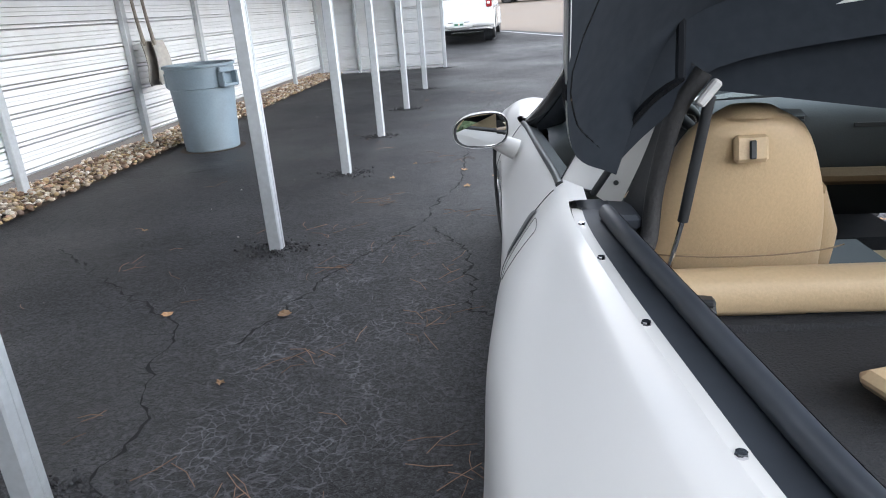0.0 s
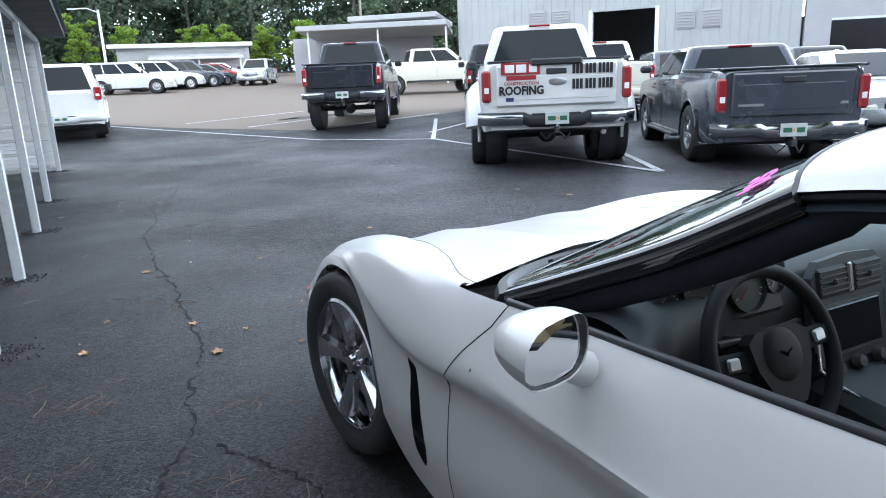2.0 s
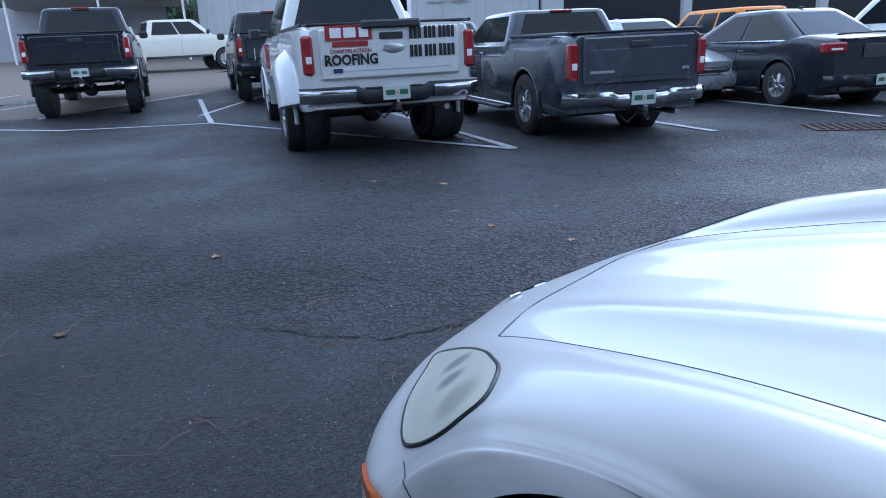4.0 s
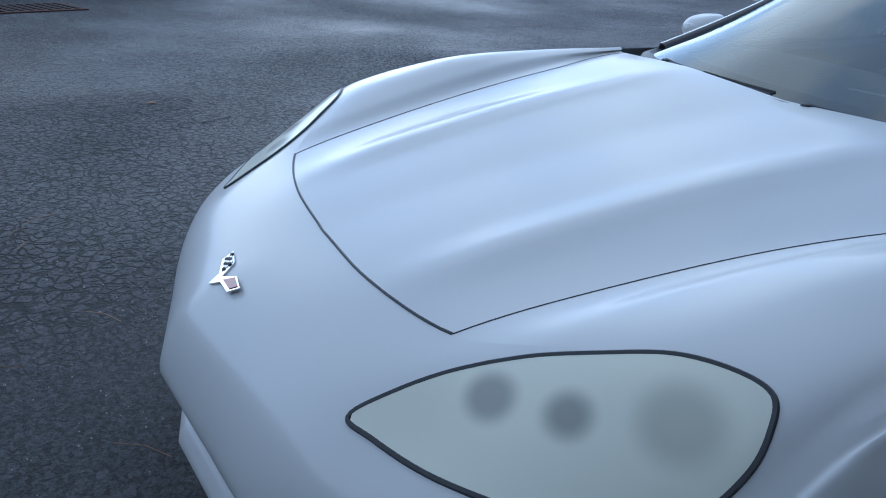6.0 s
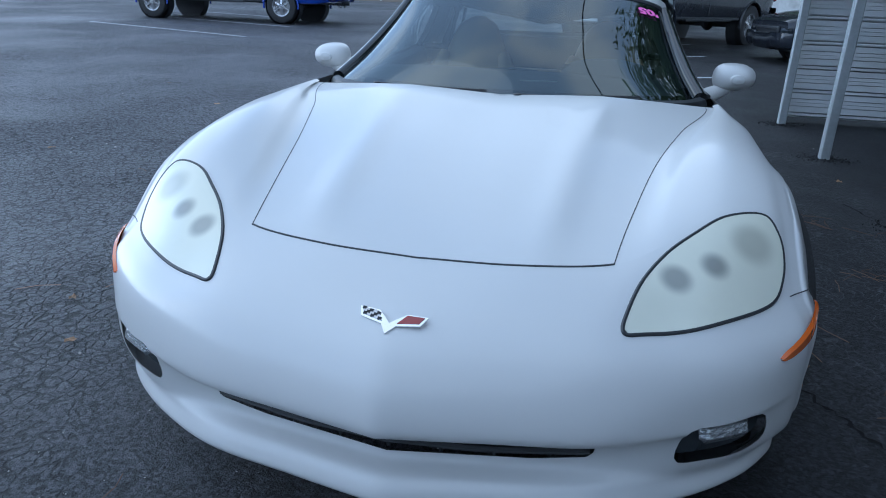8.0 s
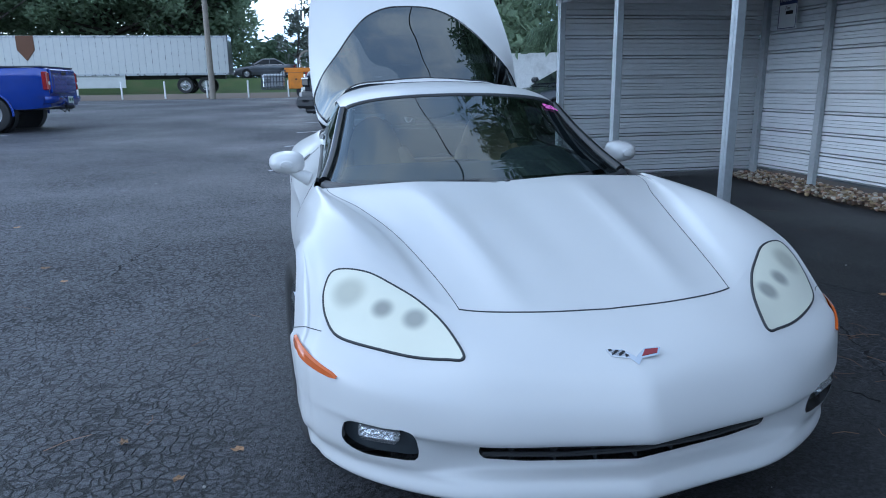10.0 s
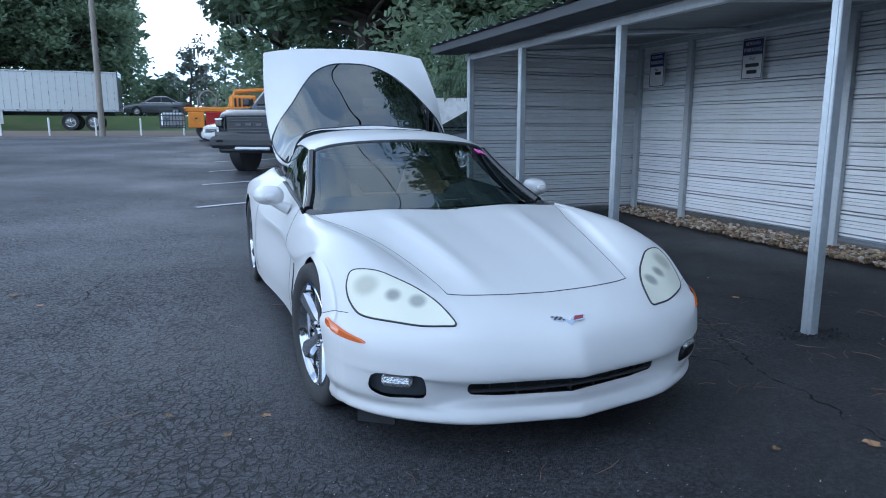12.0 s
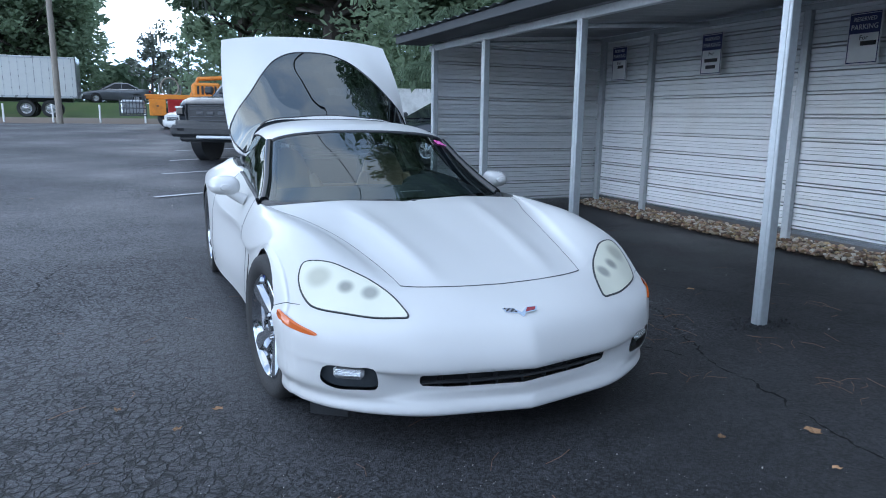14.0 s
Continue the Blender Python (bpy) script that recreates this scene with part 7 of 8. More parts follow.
for s in (1, -1):
    part("lamp_lens", Geo().box((s * .83, 2.835, 1.03), (.24, .07, .19), pose(0, 0, 0, 0, 0, -16 * s), .03), M["carglass"], tb)
    part("lamp_strip", Geo().box((s * .83, 2.880, 1.10), (.22, .012, .03), pose(0, 0, 0, 0, 0, -16 * s), .006), C_SILVER, tb)
    part("fog_lamp", Geo().box((s * .74, 3.005, .65), (.18, .03, .08), ch=.015), M["carglass"], tb)


def sedan(name, label, x, y, heading, colour, low=True, **kw):
    ob = vehicle(name, label, pose(x, y, ground_z(y), 0, 0, -heading), 2.70, .92, .98, .91, 1.47, [(-2.33, .98), (-1.75, 1.05), (-1.0, .96), (.75, .96), (1.0, .93), (1.7, .83), (2.27, .70)], (-1.75, 1.12, -.80, .16, .95, .60), colour, .33, sill=.20, tail=(.87, .15, .36), belt_trim=M["chrome"], **kw)
    part("boot_spoiler", Geo().box((0, -2.24, 1.055), (1.30, .16, .028), pose(0, 0, 0, -8, 0, 0), .012), colour, ob)
    part("boot_recess", Geo().box((0, -2.345, .80), (.62, .02, .20), ch=.02), M["black"], ob)
    part("lower_valance", Geo().box((0, -2.36, .30), (1.36, .06, .12), ch=.03), M["black"], ob)
    part("aerial_fin", Geo().box((0, -.72, 1.475), (.03, .14, .04), ch=.012), colour, ob)
    return ob


def suv(name, label, x, y, heading, colour, **kw):
    return vehicle(name, label, pose(x, y, ground_z(y), 0, 0, -heading), 2.85, .92, .95, .96, 1.74, [(-2.37, 1.06), (.75, 1.06), (1.2, 1.02), (1.9, .95), (2.34, .80)], (-2.30, 1.10, -2.05, .25, 1.05, .74), colour, .37, sill=.26, windows=3, tail=(1.02, .30, .16), category="suv", **kw)


sedan("sedan", "silver sedan with its nose to the lot", 11.45, 7.5, 213, C_SILVER)
sedan("sedan", "black compact sedan with red tail lamps", 11.6, 5.05, 33, C_BLACK)
van = vehicle("van", "white compact cargo van with a black side moulding", pose(14.15, 2.85, 0, 0, 0, -33), 2.66, .85, 1.0, .92, 1.84, [(-2.3, 1.12), (.95, 1.10), (1.3, 1.05), (1.8, .95), (2.15, .78)], (-2.28, 1.42, -2.2, .55, 1.10, .80), C_WHITE, .33, sill=.22, windows=1, tail=(1.15, .50, .09), category="van", glass_from=.70, rear_glass=False)
for s in (1, -1):
    part("rear_corner_pad", Geo().box((s * .88, -2.18, .42), (.12, .34, .34), ch=.05), M["black"], van)
    part("door_rail", Geo().box((s * .905, -1.1, 1.14), (.012, 1.3, .022), ch=.004), M["black"], van)
    part("side_moulding", Geo().box((s * .925, -.25, .50), (.03, 1.5, .16), ch=.012), M["black"], van)
    part("door_panel", Geo().box((s * .30, -2.345, 1.20), (.52, .012, .72), ch=.005), C_WHITE, van)
part("door_split", Geo().box((0, -2.345, .95), (.010, .014, 1.35)), M["black"], van)
part("door_latch", Geo().box((.12, -2.36, .98), (.16, .02, .05), ch=.008), M["black"], van)
suv("suv", "dark suv parked in the row", 20.3, .3, 33, C_BLACK)
suv("suv", "dark suv parked at the end of the row", 23.4, -1.9, 33, C_GREY)
suv("suv", "black suv in the second row", 18.5, 13.2, 213, C_BLACK)
suv("suv", "dark crossover in the second row", 15.2, 15.6, 213, C_SLATE)
suv("suv", "yellow and dark suv behind the sedan", 19.5, 9.0, 33, C_ORANGE)
suv("suv", "white suv beside the end of the carport", -2.1, 20.0, 2, C_WHITE)
far_row = [
    (suv, "suv", "white compact suv parked before the low building", .7, 42.3, 100, C_WHITE), (suv, "suv", "white suv with its tail lamps to the yard", 2.65, 45.4, 78, C_WHITE),
    (suv, "suv", "dark slate suv parked in the far row", 4.3, 47.4, 70, C_SLATE), (sedan, "sedan", "dark grey sedan parked in the far row", 5.6, 49.3, 66, C_GREY),
    (sedan, "sedan", "red sedan parked in the far row", 6.7, 51.6, 66, C_RED), (sedan, "sedan", "white sedan beside the low building", 8.4, 58.0, 100, C_WHITE),
    (suv, "suv", "silver suv nosing out of the far row", 9.2, 48.4, 205, C_SILVER),
]
for make, kind_name, words, x, y, turn, paint in far_row:
    make(kind_name, words, x, y, turn, paint)

# lorry trailer on the road
trailer = thing("lorry_trailer", "long white box trailer with a plain brown shield mark", "trailer", pose(13.4, -45.2, .93, 0, 0, 0))
part("box", Geo().box((0, 0, 2.40), (16.2, 2.55, 2.42), ch=.04), C_WHITE, trailer)
for k in range(40):
    part("box_rib", Geo().box((-7.9 + .405 * k, 1.282, 2.40), (.03, .012, 2.2)), C_SILVER, trailer)
part("top_rail", Geo().box((0, 1.285, 3.55), (16.2, .03, .10), ch=.01), C_SILVER, trailer)
part("lower_rail", Geo().box((0, 1.29, 1.22), (16.2, .06, .14), ch=.01), C_SILVER, trailer)
part("side_skirt", Geo().box((2.6, 1.22, .78), (8.6, .05, .75), ch=.01), C_WHITE, trailer)
part("rear_frame", Geo().box((-8.12, 0, 2.42), (.06, 2.5, 2.5), ch=.01), C_GREY, trailer)
part("shield_mark", Geo().prism([(-.5, .75), (.5, .75), (.5, -.1), (0, -.75), (-.5, -.1)], .02, Matrix.Translation((3.8, 1.295, 2.85)) @ pose(0, 0, 0, 90, 0, 180)), mat("brown_mark", (.12, .05, .02), .5), trailer)
for x in (-6.6, -5.3):
    for s in (1, -1):
        simple_wheel("trailer_wheel", trailer, (x, 1.05 * s, .52), .52, .5, s, M["silver"])
        trailer.children[-1].matrix_basis = pose(x, 1.05 * s, .52, 0, 0, 90)
part("underframe", Geo().box((0, 0, 1.05), (15.5, 1.0, .25)), M["black"], trailer)

# orange utility truck
ut = thing("utility_truck", "orange utility flatbed truck with red lockers, cage and hoses", "utility truck", pose(-.19, -26.4, ground_z(-26.4)))
part("beam", Geo().box((-1.4, .95, 1.26), (6.0, .10, .18), ch=.02), C_ORANGE, ut)
part("deck", Geo().box((-1.0, 0, 1.16), (5.2, 1.9, .08), ch=.015), C_GREY, ut)
yellow = part("tool_locker", Geo().box((1.15, .80, .84), (.62, .5, .64), ch=.02), C_ORANGE, ut)
part("locker_latch", Geo().box((1.15, 1.06, .90), (.08, .02, .05), ch=.006), M["black"], yellow)
for x in (.46, -.22):
    lk = part("tool_locker", Geo().box((x, .80, .78), (.64, .5, .76), ch=.02), C_RED, ut, "red steel tool locker")
    part("locker_latch", Geo().box((x, 1.06, .86), (.08, .02, .05), ch=.006), M["black"], lk)
cage = part("cage", Geo().box((2.05, .75, .52), (1.0, .55, .05), ch=.01), C_GREY, ut)
for k in range(9):
    for y in (1.02, .48):
        part("cage_bar", Geo().box((1.57 + .12 * k, y, .90), (.025, .025, .76)), C_GREY, cage)
for z in (.60, .80, 1.0, 1.26):
    for y in (1.02, .48):
        part("cage_rail", Geo().box((2.05, y, z), (1.0, .03, .035)), C_GREY, cage)
part("cage_load", Geo().box((2.05, .75, .84), (.86, .42, .56), ch=.06), C_SILVER, ut)
part("hose_loop", Geo().tube([(.65 + .33 * math.cos(a), .6, 1.66 + .36 * math.sin(a)) for a in np.linspace(0, 2 * math.pi, 21)[:-1]], .035, 6, closed=True), M["wood"], ut)
for x in (.25, 1.05):
    part("hoop_post", Geo().tube([(x, .6, 1.2), (x, .6, 1.75)], .035, 6), C_GREY, ut)
part("compressor", Geo().box((-.75, .3, 1.55), (1.1, .9, .62), ch=.08), C_ORANGE, ut)
for k in range(5):
    part("compressor_slot", Geo().box((-1.1 + .17 * k, .76, 1.56), (.09, .02, .34), ch=.01), M["black"], ut)
part("boom", Geo().tube([(-.2, -.2, 1.3), (-.5, -.2, 2.05), (-1.9, -.2, 2.15), (-2.3, -.2, 1.8)], .09, 8), C_ORANGE, ut)
cab = part("cab", Geo().box((-3.1, 0, 1.42), (1.6, 1.95, 1.35), ch=.20), C_ORANGE, ut)
part("cab_window", Geo().box((-3.1, .985, 1.72), (1.0, .03, .42), ch=.01), M["carglass"], cab)
part("beacon", Geo().revolve([(.07, 0), (.07, .10), (.04, .15), (0, .16)], 12, pose(-2.9, 0, 2.09)), M["amber"], cab)
for x in (.75, -2.6):
    for s in (1, -1):
        simple_wheel("truck_wheel", ut, (x, .85 * s, .42), .42, .28, s, M["black"])
        ut.children[-1].matrix_basis = pose(x, .85 * s, .42, 0, 0, 90)
sedan("sedan", "black sedan before the pale block wall", -5.4, -10.6, 80, C_BLACK)
sedan("sedan", "white sedan beside the utility truck", -1.6, -22.4, 70, C_WHITE)
sedan("sedan", "dark grey sedan on the road", 3.4, -52.5, 90, C_GREY).matrix_basis = pose(3.4, -52.5, 1.96, 0, 0, -90)

# ---- buildings ----
def wall_box(name, a, b, h, thick, material, parent, z0=0.0, ribs=0.0):
    """An upright wall from plan point a to b, with upright ribs if asked."""
    a, b = Vector(a), Vector(b)
    d = (b - a)
    ln = d.length
    ang = math.degrees(math.atan2(d.y, d.x))
    if ribs:
        k = int(ln / ribs)
        face = []
        for i in range(k):
            x0 = -ln / 2 + ln * i / k
            face += [(x0, -thick / 2), (x0 + ln / k - .09, -thick / 2), (x0 + ln / k - .07, -thick / 2 - .03), (x0 + ln / k - .02, -thick / 2 - .03)]
        g = Geo().prism(face + [(ln / 2, -thick / 2), (ln / 2, thick / 2), (-ln / 2, thick / 2)], h)
    else:
        g = Geo().box((0, 0, h / 2), (ln, thick, h))
    mid_p = (a + b) / 2
    return part(name, g, material, parent, smooth=0, place=pose(mid_p.x, mid_p.y, z0, 0, 0, ang))


M["siding"] = mat("white_metal_siding", (0.37, 0.38, 0.38), 0.5, vary=0.06, coarse=.5, dirt=(.31, .31, .295))
M["greyblock"] = mat("grey_brick_facade", (0.36, 0.36, 0.37), 0.8, vary=0.1, coarse=2)
shop = thing("workshop", "tall white ribbed metal workshop with an open dark doorway and louvres", "workshop")
A, B = Vector((19.7, 38.1)), Vector((31.5, 23.2))
u = (B - A).normalized()
nrm2 = Vector((-u.y, u.x)) * -1
door0, door1 = A + u * 8.2, A + u * 11.9
wall_box("wall", A, door0, 6.8, .2, M["siding"], shop, ribs=.45)
wall_box("wall", door1, B, 6.8, .2, M["siding"], shop, ribs=.45)
wall_box("lintel", door0, door1, 2.3, .2, M["siding"], shop, 4.5, ribs=.45)
wall_box("door_frame", door0 - u * .1, door0 + u * .12, 4.6, .3, C_WHITE, shop)
wall_box("door_frame", door1 - u * .12, door1 + u * .1, 4.6, .3, C_WHITE, shop)
# near-black colour on this wall stands in for the unlit inside
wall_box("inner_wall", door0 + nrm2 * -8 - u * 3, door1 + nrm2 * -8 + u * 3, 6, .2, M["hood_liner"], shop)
side_dir = Vector((-u.y, u.x))
wall_box("side_wall", A, A + side_dir * 14, 6.8, .2, M["siding"], shop, ribs=.45)
ob = part("roof", Geo().box((0, 0, 0), ((B - A).length + .6, 14.5, .25), ch=.03), M["siding"], shop, place=pose(*((A + B) / 2 + side_dir * 7), 7.1, 5, 0, math.degrees(math.atan2(u.y, u.x))))
for o, oz in ((13.4, 3.75), (14.7, 3.75), (5.1, 4.3), (6.5, 4.3)):
    p = A + u * o
    ang = math.degrees(math.atan2(u.y, u.x))
    lv = part("louvre", Geo().box((0, -.16, 0), (.95, .08, .95), ch=.01), M["siding"], shop, place=pose(p.x, p.y, oz, 0, 0, ang))
    for q in range(6):
        part("louvre_slat", Geo().box((0, -.22, -.38 + .15 * q), (.85, .05, .05), pose(0, 0, 0, 30, 0, 0)), M["greyblock"], lv)
off2 = thing("grey_building", "grey brick building with a long dark covered bay", "building")
C2 = Vector((31.6, 23.1))
E2 = Vector((52, 4))
u2 = (E2 - C2).normalized()
wall_box("wall", C2, E2, 3.2, .3, M["greyblock"], off2, 3.3)
wall_box("trim", C2, E2, .12, .36, C_WHITE, off2, 3.24)
wall_box("pier", C2, C2 + u2 * 1.2, 6.2, .4, M["greyblock"], off2)
# the bay's shade is put into this wall's near-black colour
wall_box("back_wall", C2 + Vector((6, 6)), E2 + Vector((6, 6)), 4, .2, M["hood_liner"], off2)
for q in (8, 16, 24):
    wall_box("pier", C2 + u2 * q, C2 + u2 * (q + .5), 3.7, .4, M["greyblock"], off2)
canopy = thing("canopy", "white metal canopy on thin posts beside the workshop", "canopy")
for a, b, z in (((11.0, 42.6), (19.0, 37.6), 4.35), ((15.0, 43.2), (19.6, 39.4), 5.0)):
    d = Vector(b) - Vector(a)
    part("canopy_roof", Geo().box((0, 0, 0), (d.length, 5.0, .32), ch=.03), M["siding"], canopy, place=pose((a[0] + b[0]) / 2 + .8, (a[1] + b[1]) / 2 + 2.0, z, -4, 0, math.degrees(math.atan2(d.y, d.x))))
for t in (.03, .5, .95):
    p = Vector((11.0, 42.6)).lerp(Vector((19.0, 37.6)), t)
    part("canopy_post", Geo().tube([(p.x, p.y, 0), (p.x, p.y, 4.3)], .07, 8), C_WHITE, canopy)
wall_box("canopy_back", (11.5, 47), (20.5, 43.5), 4.2, .2, M["greyblock"], canopy)
low_b = thing("low_building", "low white flat-roofed building with a lean-to porch", "building")
wall_box("wall", (1.4, 67.2), (12.2, 65.9), 3.0, 5.0, M["siding"], low_b, 1.8)
part("roof", Geo().box((0, 0, 0), (11.8, 6.2, .35), ch=.04), C_WHITE, low_b, place=pose(6.6, 66.4, 4.85, 0, 0, -6.9))
part("porch_roof", Geo().box((0, 0, 0), (7.6, 2.6, .18), ch=.03), C_WHITE, low_b, place=pose(7.2, 62.4, 3.85, 8, 0, -6.9))
wall_box("porch_shade", (4.2, 63.4), (11.0, 62.6), 2.1, .1, M["greyblock"], low_b, 1.7)
for t in (0, .5, 1):
    p = Vector((3.9, 61.8)).lerp(Vector((10.6, 61.0)), t)
    part("porch_post", Geo().tube([(p.x, p.y, 1.7), (p.x, p.y, 3.8)], .07, 6), C_WHITE, low_b)


def pole(name, label, x, y, h, lamp=None, material=None, r=.13):
    ob = thing(name, label, "pole" if not lamp else "street lamp", pose(x, y, ground_z(y)))
    part("shaft", Geo().tube([(0, 0, 0), (0, 0, h * .5), (0, 0, h)], [r, r * .85, r * .7], 10), material or M["wood"], ob)
    if lamp:
        part("arm", Geo().tube([(0, 0, h - .2), (lamp * .5, 0, h + .1), (lamp, 0, h + .05)], .05, 6), C_SILVER, ob)
        part("lamp_head", Geo().box((lamp * 1.15, 0, h + .02), (.6, .25, .12), ch=.04), C_SILVER, ob)


pole("street_lamp", "grey street lamp on a tall pole", .1, 61.3, 5.7, -1.6, C_SILVER)
pole("utility_pole", "weathered wooden utility pole", 21.5, 60, 13)
pole("utility_pole", "tall wooden utility pole at the lot edge", 5.7, -37.5, 14, r=.17)
pole("utility_pole", "wooden utility pole by the road", 20.0, -41, 14)
service = thing("overhead_cable", "single dark cable slung high over the lot", "cable")
a, b = Vector((5.7, -37.5, 10.9)), Vector((-16.8, 64.0, 10.4))
part("wire", Geo().tube([a.lerp(b, t) - Vector((0, 0, 2.4 * t * (1 - t))) for t in np.linspace(0, 1, 25)], .028, 6), M["black"], service)
cable = thing("overhead_cable", "thin dark overhead cables between poles", "cable", kind="")
for k, (a, b, sag) in enumerate((((5.7, -37.5, 14.2), (20, -41, 14.2), .8), ((5.7, -37.5, 14.0), (-26, -33, 14), 1.4), ((5.7, -37.5, 11.5), (-26, -33, 11.5), 1.4), ((21.5, 60, 12), (-4.3, 64, 14), 1.5))):
    a, b = Vector(a), Vector(b)
    part("wire", Geo().tube([a.lerp(b, t) - Vector((0, 0, sag * 4 * t * (1 - t))) for t in np.linspace(0, 1, 13)], .018, 5), M["black"], cable)
# bollards along the rear edge
for i in range(14):
    x = -10 + 2.3 * i
    b0 = thing("bollard", "slim white marker post at the lot edge", "bollard", pose(x, -38.4, ground_z(-38.4)), "bollards along the lot edge")
    part("shaft", Geo().tube([(0, 0, 0), (0, 0, 1.0), (0, 0, 1.02)], [.05, .05, .03], 8), M["white"], b0)
# block wall behind the carport
wall3 = thing("block_wall", "pale painted block wall with upright piers", "wall", kind="structure")
wall_box("wall", (-3.4, -21.0), (-22, -12.0), 1.9, .2, M["concrete"], wall3, .35)
for t in np.linspace(0, 1, 8):
    p = Vector((-3.4, -21.0)).lerp(Vector((-22, -12.0)), t)
    wall_box("pier", (p.x - .12, p.y + .06), (p.x + .12, p.y - .06), 2.0, .3, M["concrete"], wall3, .35)


# ---- trees ----
def leaf_cloud(g, centre, size, count, leaf, rnd, squash=.75):
    c = Vector(centre)
    for _ in range(count):
        d = Vector((rnd.gauss(0, 1), rnd.gauss(0, 1), rnd.gauss(0, squash)))
        d = d.normalized() * (rnd.random() ** .45) * size
        d.z *= squash
        p = c + d
        a = Vector((rnd.uniform(-1, 1), rnd.uniform(-1, 1), rnd.uniform(-.6, .6))).normalized()
        b = a.cross(Vector((rnd.uniform(-1, 1), rnd.uniform(-1, 1), rnd.uniform(-1, 1)))).normalized()
        s = leaf * rnd.uniform(.6, 1.3)
        k = len(g.v)
        g.v += [tuple(p - a * s), tuple(p + b * s * .45), tuple(p + a * s), tuple(p - b * s * .45)]
        g.f.append((k, k + 1, k + 2, k + 3))


def limbs(g, base, h, rnd, spread, n, r):
    tips = []
    pts = [(base[0] + .02 * h * math.sin(k * 1.3 + base[0]), base[1] + .02 * h * math.cos(k * 1.7), base[2] + h * k / 5) for k in range(6)]
    g.tube(pts, [r * (1 - .8 * k / 5) for k in range(6)], 7)
    for i in range(n):
        t = rnd.uniform(.3, .95)
        z = base[2] + h * t
        w = rnd.uniform(0, 6.28)
        ln = spread * (1.15 - t * .75) * rnd.uniform(.6, 1.1)
        tip = (base[0] + math.cos(w) * ln, base[1] + math.sin(w) * ln, z + ln * rnd.uniform(.15, .5))
        g.tube([(base[0], base[1], z), ((base[0] + tip[0]) / 2, (base[1] + tip[1]) / 2, z + ln * .1), tip], [r * .35, r * .22, r * .08], 5)
        tips.append(tip)
    return tips


def tree(name, label, x, y, h, spread, seed, leaf_mat, leaf=.22, clumps=46, per=60, moss=0, trunk_r=.35):
    rnd = random.Random(seed)
    ob = thing(name, label, "tree", pose(x, y, ground_z(y)))
    g = Geo()
    tips = limbs(g, (0, 0, 0), h * .9, rnd, spread, max(12, clumps // 2), trunk_r)
    part("trunk", g, M["bark"], ob, smooth=50)
    g = Geo()
    for i in range(clumps):
        tip = tips[i % len(tips)]
        q = (tip[0] * rnd.uniform(.55, 1.1) + rnd.gauss(0, .4), tip[1] * rnd.uniform(.55, 1.1) + rnd.gauss(0, .4), tip[2] + rnd.uniform(-.8, 1.0))
        leaf_cloud(g, q, spread * rnd.uniform(.14, .30), per, leaf, rnd)
    part("crown", g, leaf_mat, ob, smooth=0)
    if moss:
        g = Geo()
        for i in range(moss):
            tip = tips[rnd.randrange(len(tips))]
            p = Vector((tip[0] * rnd.uniform(.7, 1.1), tip[1] * rnd.uniform(.7, 1.1), tip[2] - .3))
            for q in range(6):
                o = Vector((rnd.gauss(0, .25), rnd.gauss(0, .25), 0))
                ln = rnd.uniform(.5, 1.6)
                k = len(g.v)
                g.v += [tuple(p + o), tuple(p + o + Vector((.08, .03, 0))), tuple(p + o + Vector((.03, 0, -ln)))]
                g.f.append((k, k + 1, k + 2))
        tagged(part("moss", g, M["moss"], ob, smooth=0), kind="stuff")
    return ob


# oaks beyond the rear of the lot
tree("oak_tree", "broad dark oak hung with grey moss", -7.5, -30.0, 17, 6.5, 11, M["leaf_dark"], .30, 210, 210, 60, .5)
tree("oak_tree", "broad dark oak hung with grey moss", -14.0, -25.0, 18, 7.0, 12, M["leaf_dark"], .30, 210, 210, 60, .5)
tree("oak_tree", "broad dark oak hung with grey moss", -21.0, -19.0, 17, 7.0, 13, M["leaf_dark"], .30, 210, 210, 50, .5)
tree("oak_tree", "tall oak with thin mossy limbs", -4.6, -41.0, 18, 5.5, 14, M["leaf_dark"], .32, 130, 110, 70, .4)
tree("oak_tree", "broad dark oak hung with grey moss", -11.0, -36.0, 20, 7.5, 16, M["leaf_dark"], .30, 210, 210, 40, .5)
tree("oak_tree", "tall oak leaning over the carport roof", -9.0, -9.0, 21, 6.0, 22, M["leaf_dark"], .20, 190, 150, 0, .30)
tree("oak_tree", "leafy green roadside oak", 9.8, -60.0, 17, 6.5, 15, M["leaf"], .22, 230, 380, 12, .45)
tree("oak_tree", "leafy green roadside oak", 16.0, -60.0, 18, 8.0, 17, M["leaf"], .22, 240, 380, 12, .45)
tree("oak_tree", "leafy green roadside oak", 27.0, -58.0, 17, 8.0, 18, M["leaf"], .22, 240, 380, 0, .45)
tree("oak_tree", "leafy green roadside oak", 38.0, -57.0, 16, 8.0, 19, M["leaf"], .22, 230, 380, 0, .45)
tree("small_tree", "thin grey-green mossy sapling", 0.8, -58.0, 8.5, 2.6, 20, M["moss"], .2, 26, 50, 20, .15)
tree("small_tree", "thin grey-green mossy sapling", -2.0, -60.0, 8.0, 2.6, 21, M["leaf"], .2, 26, 50, 10, .15)
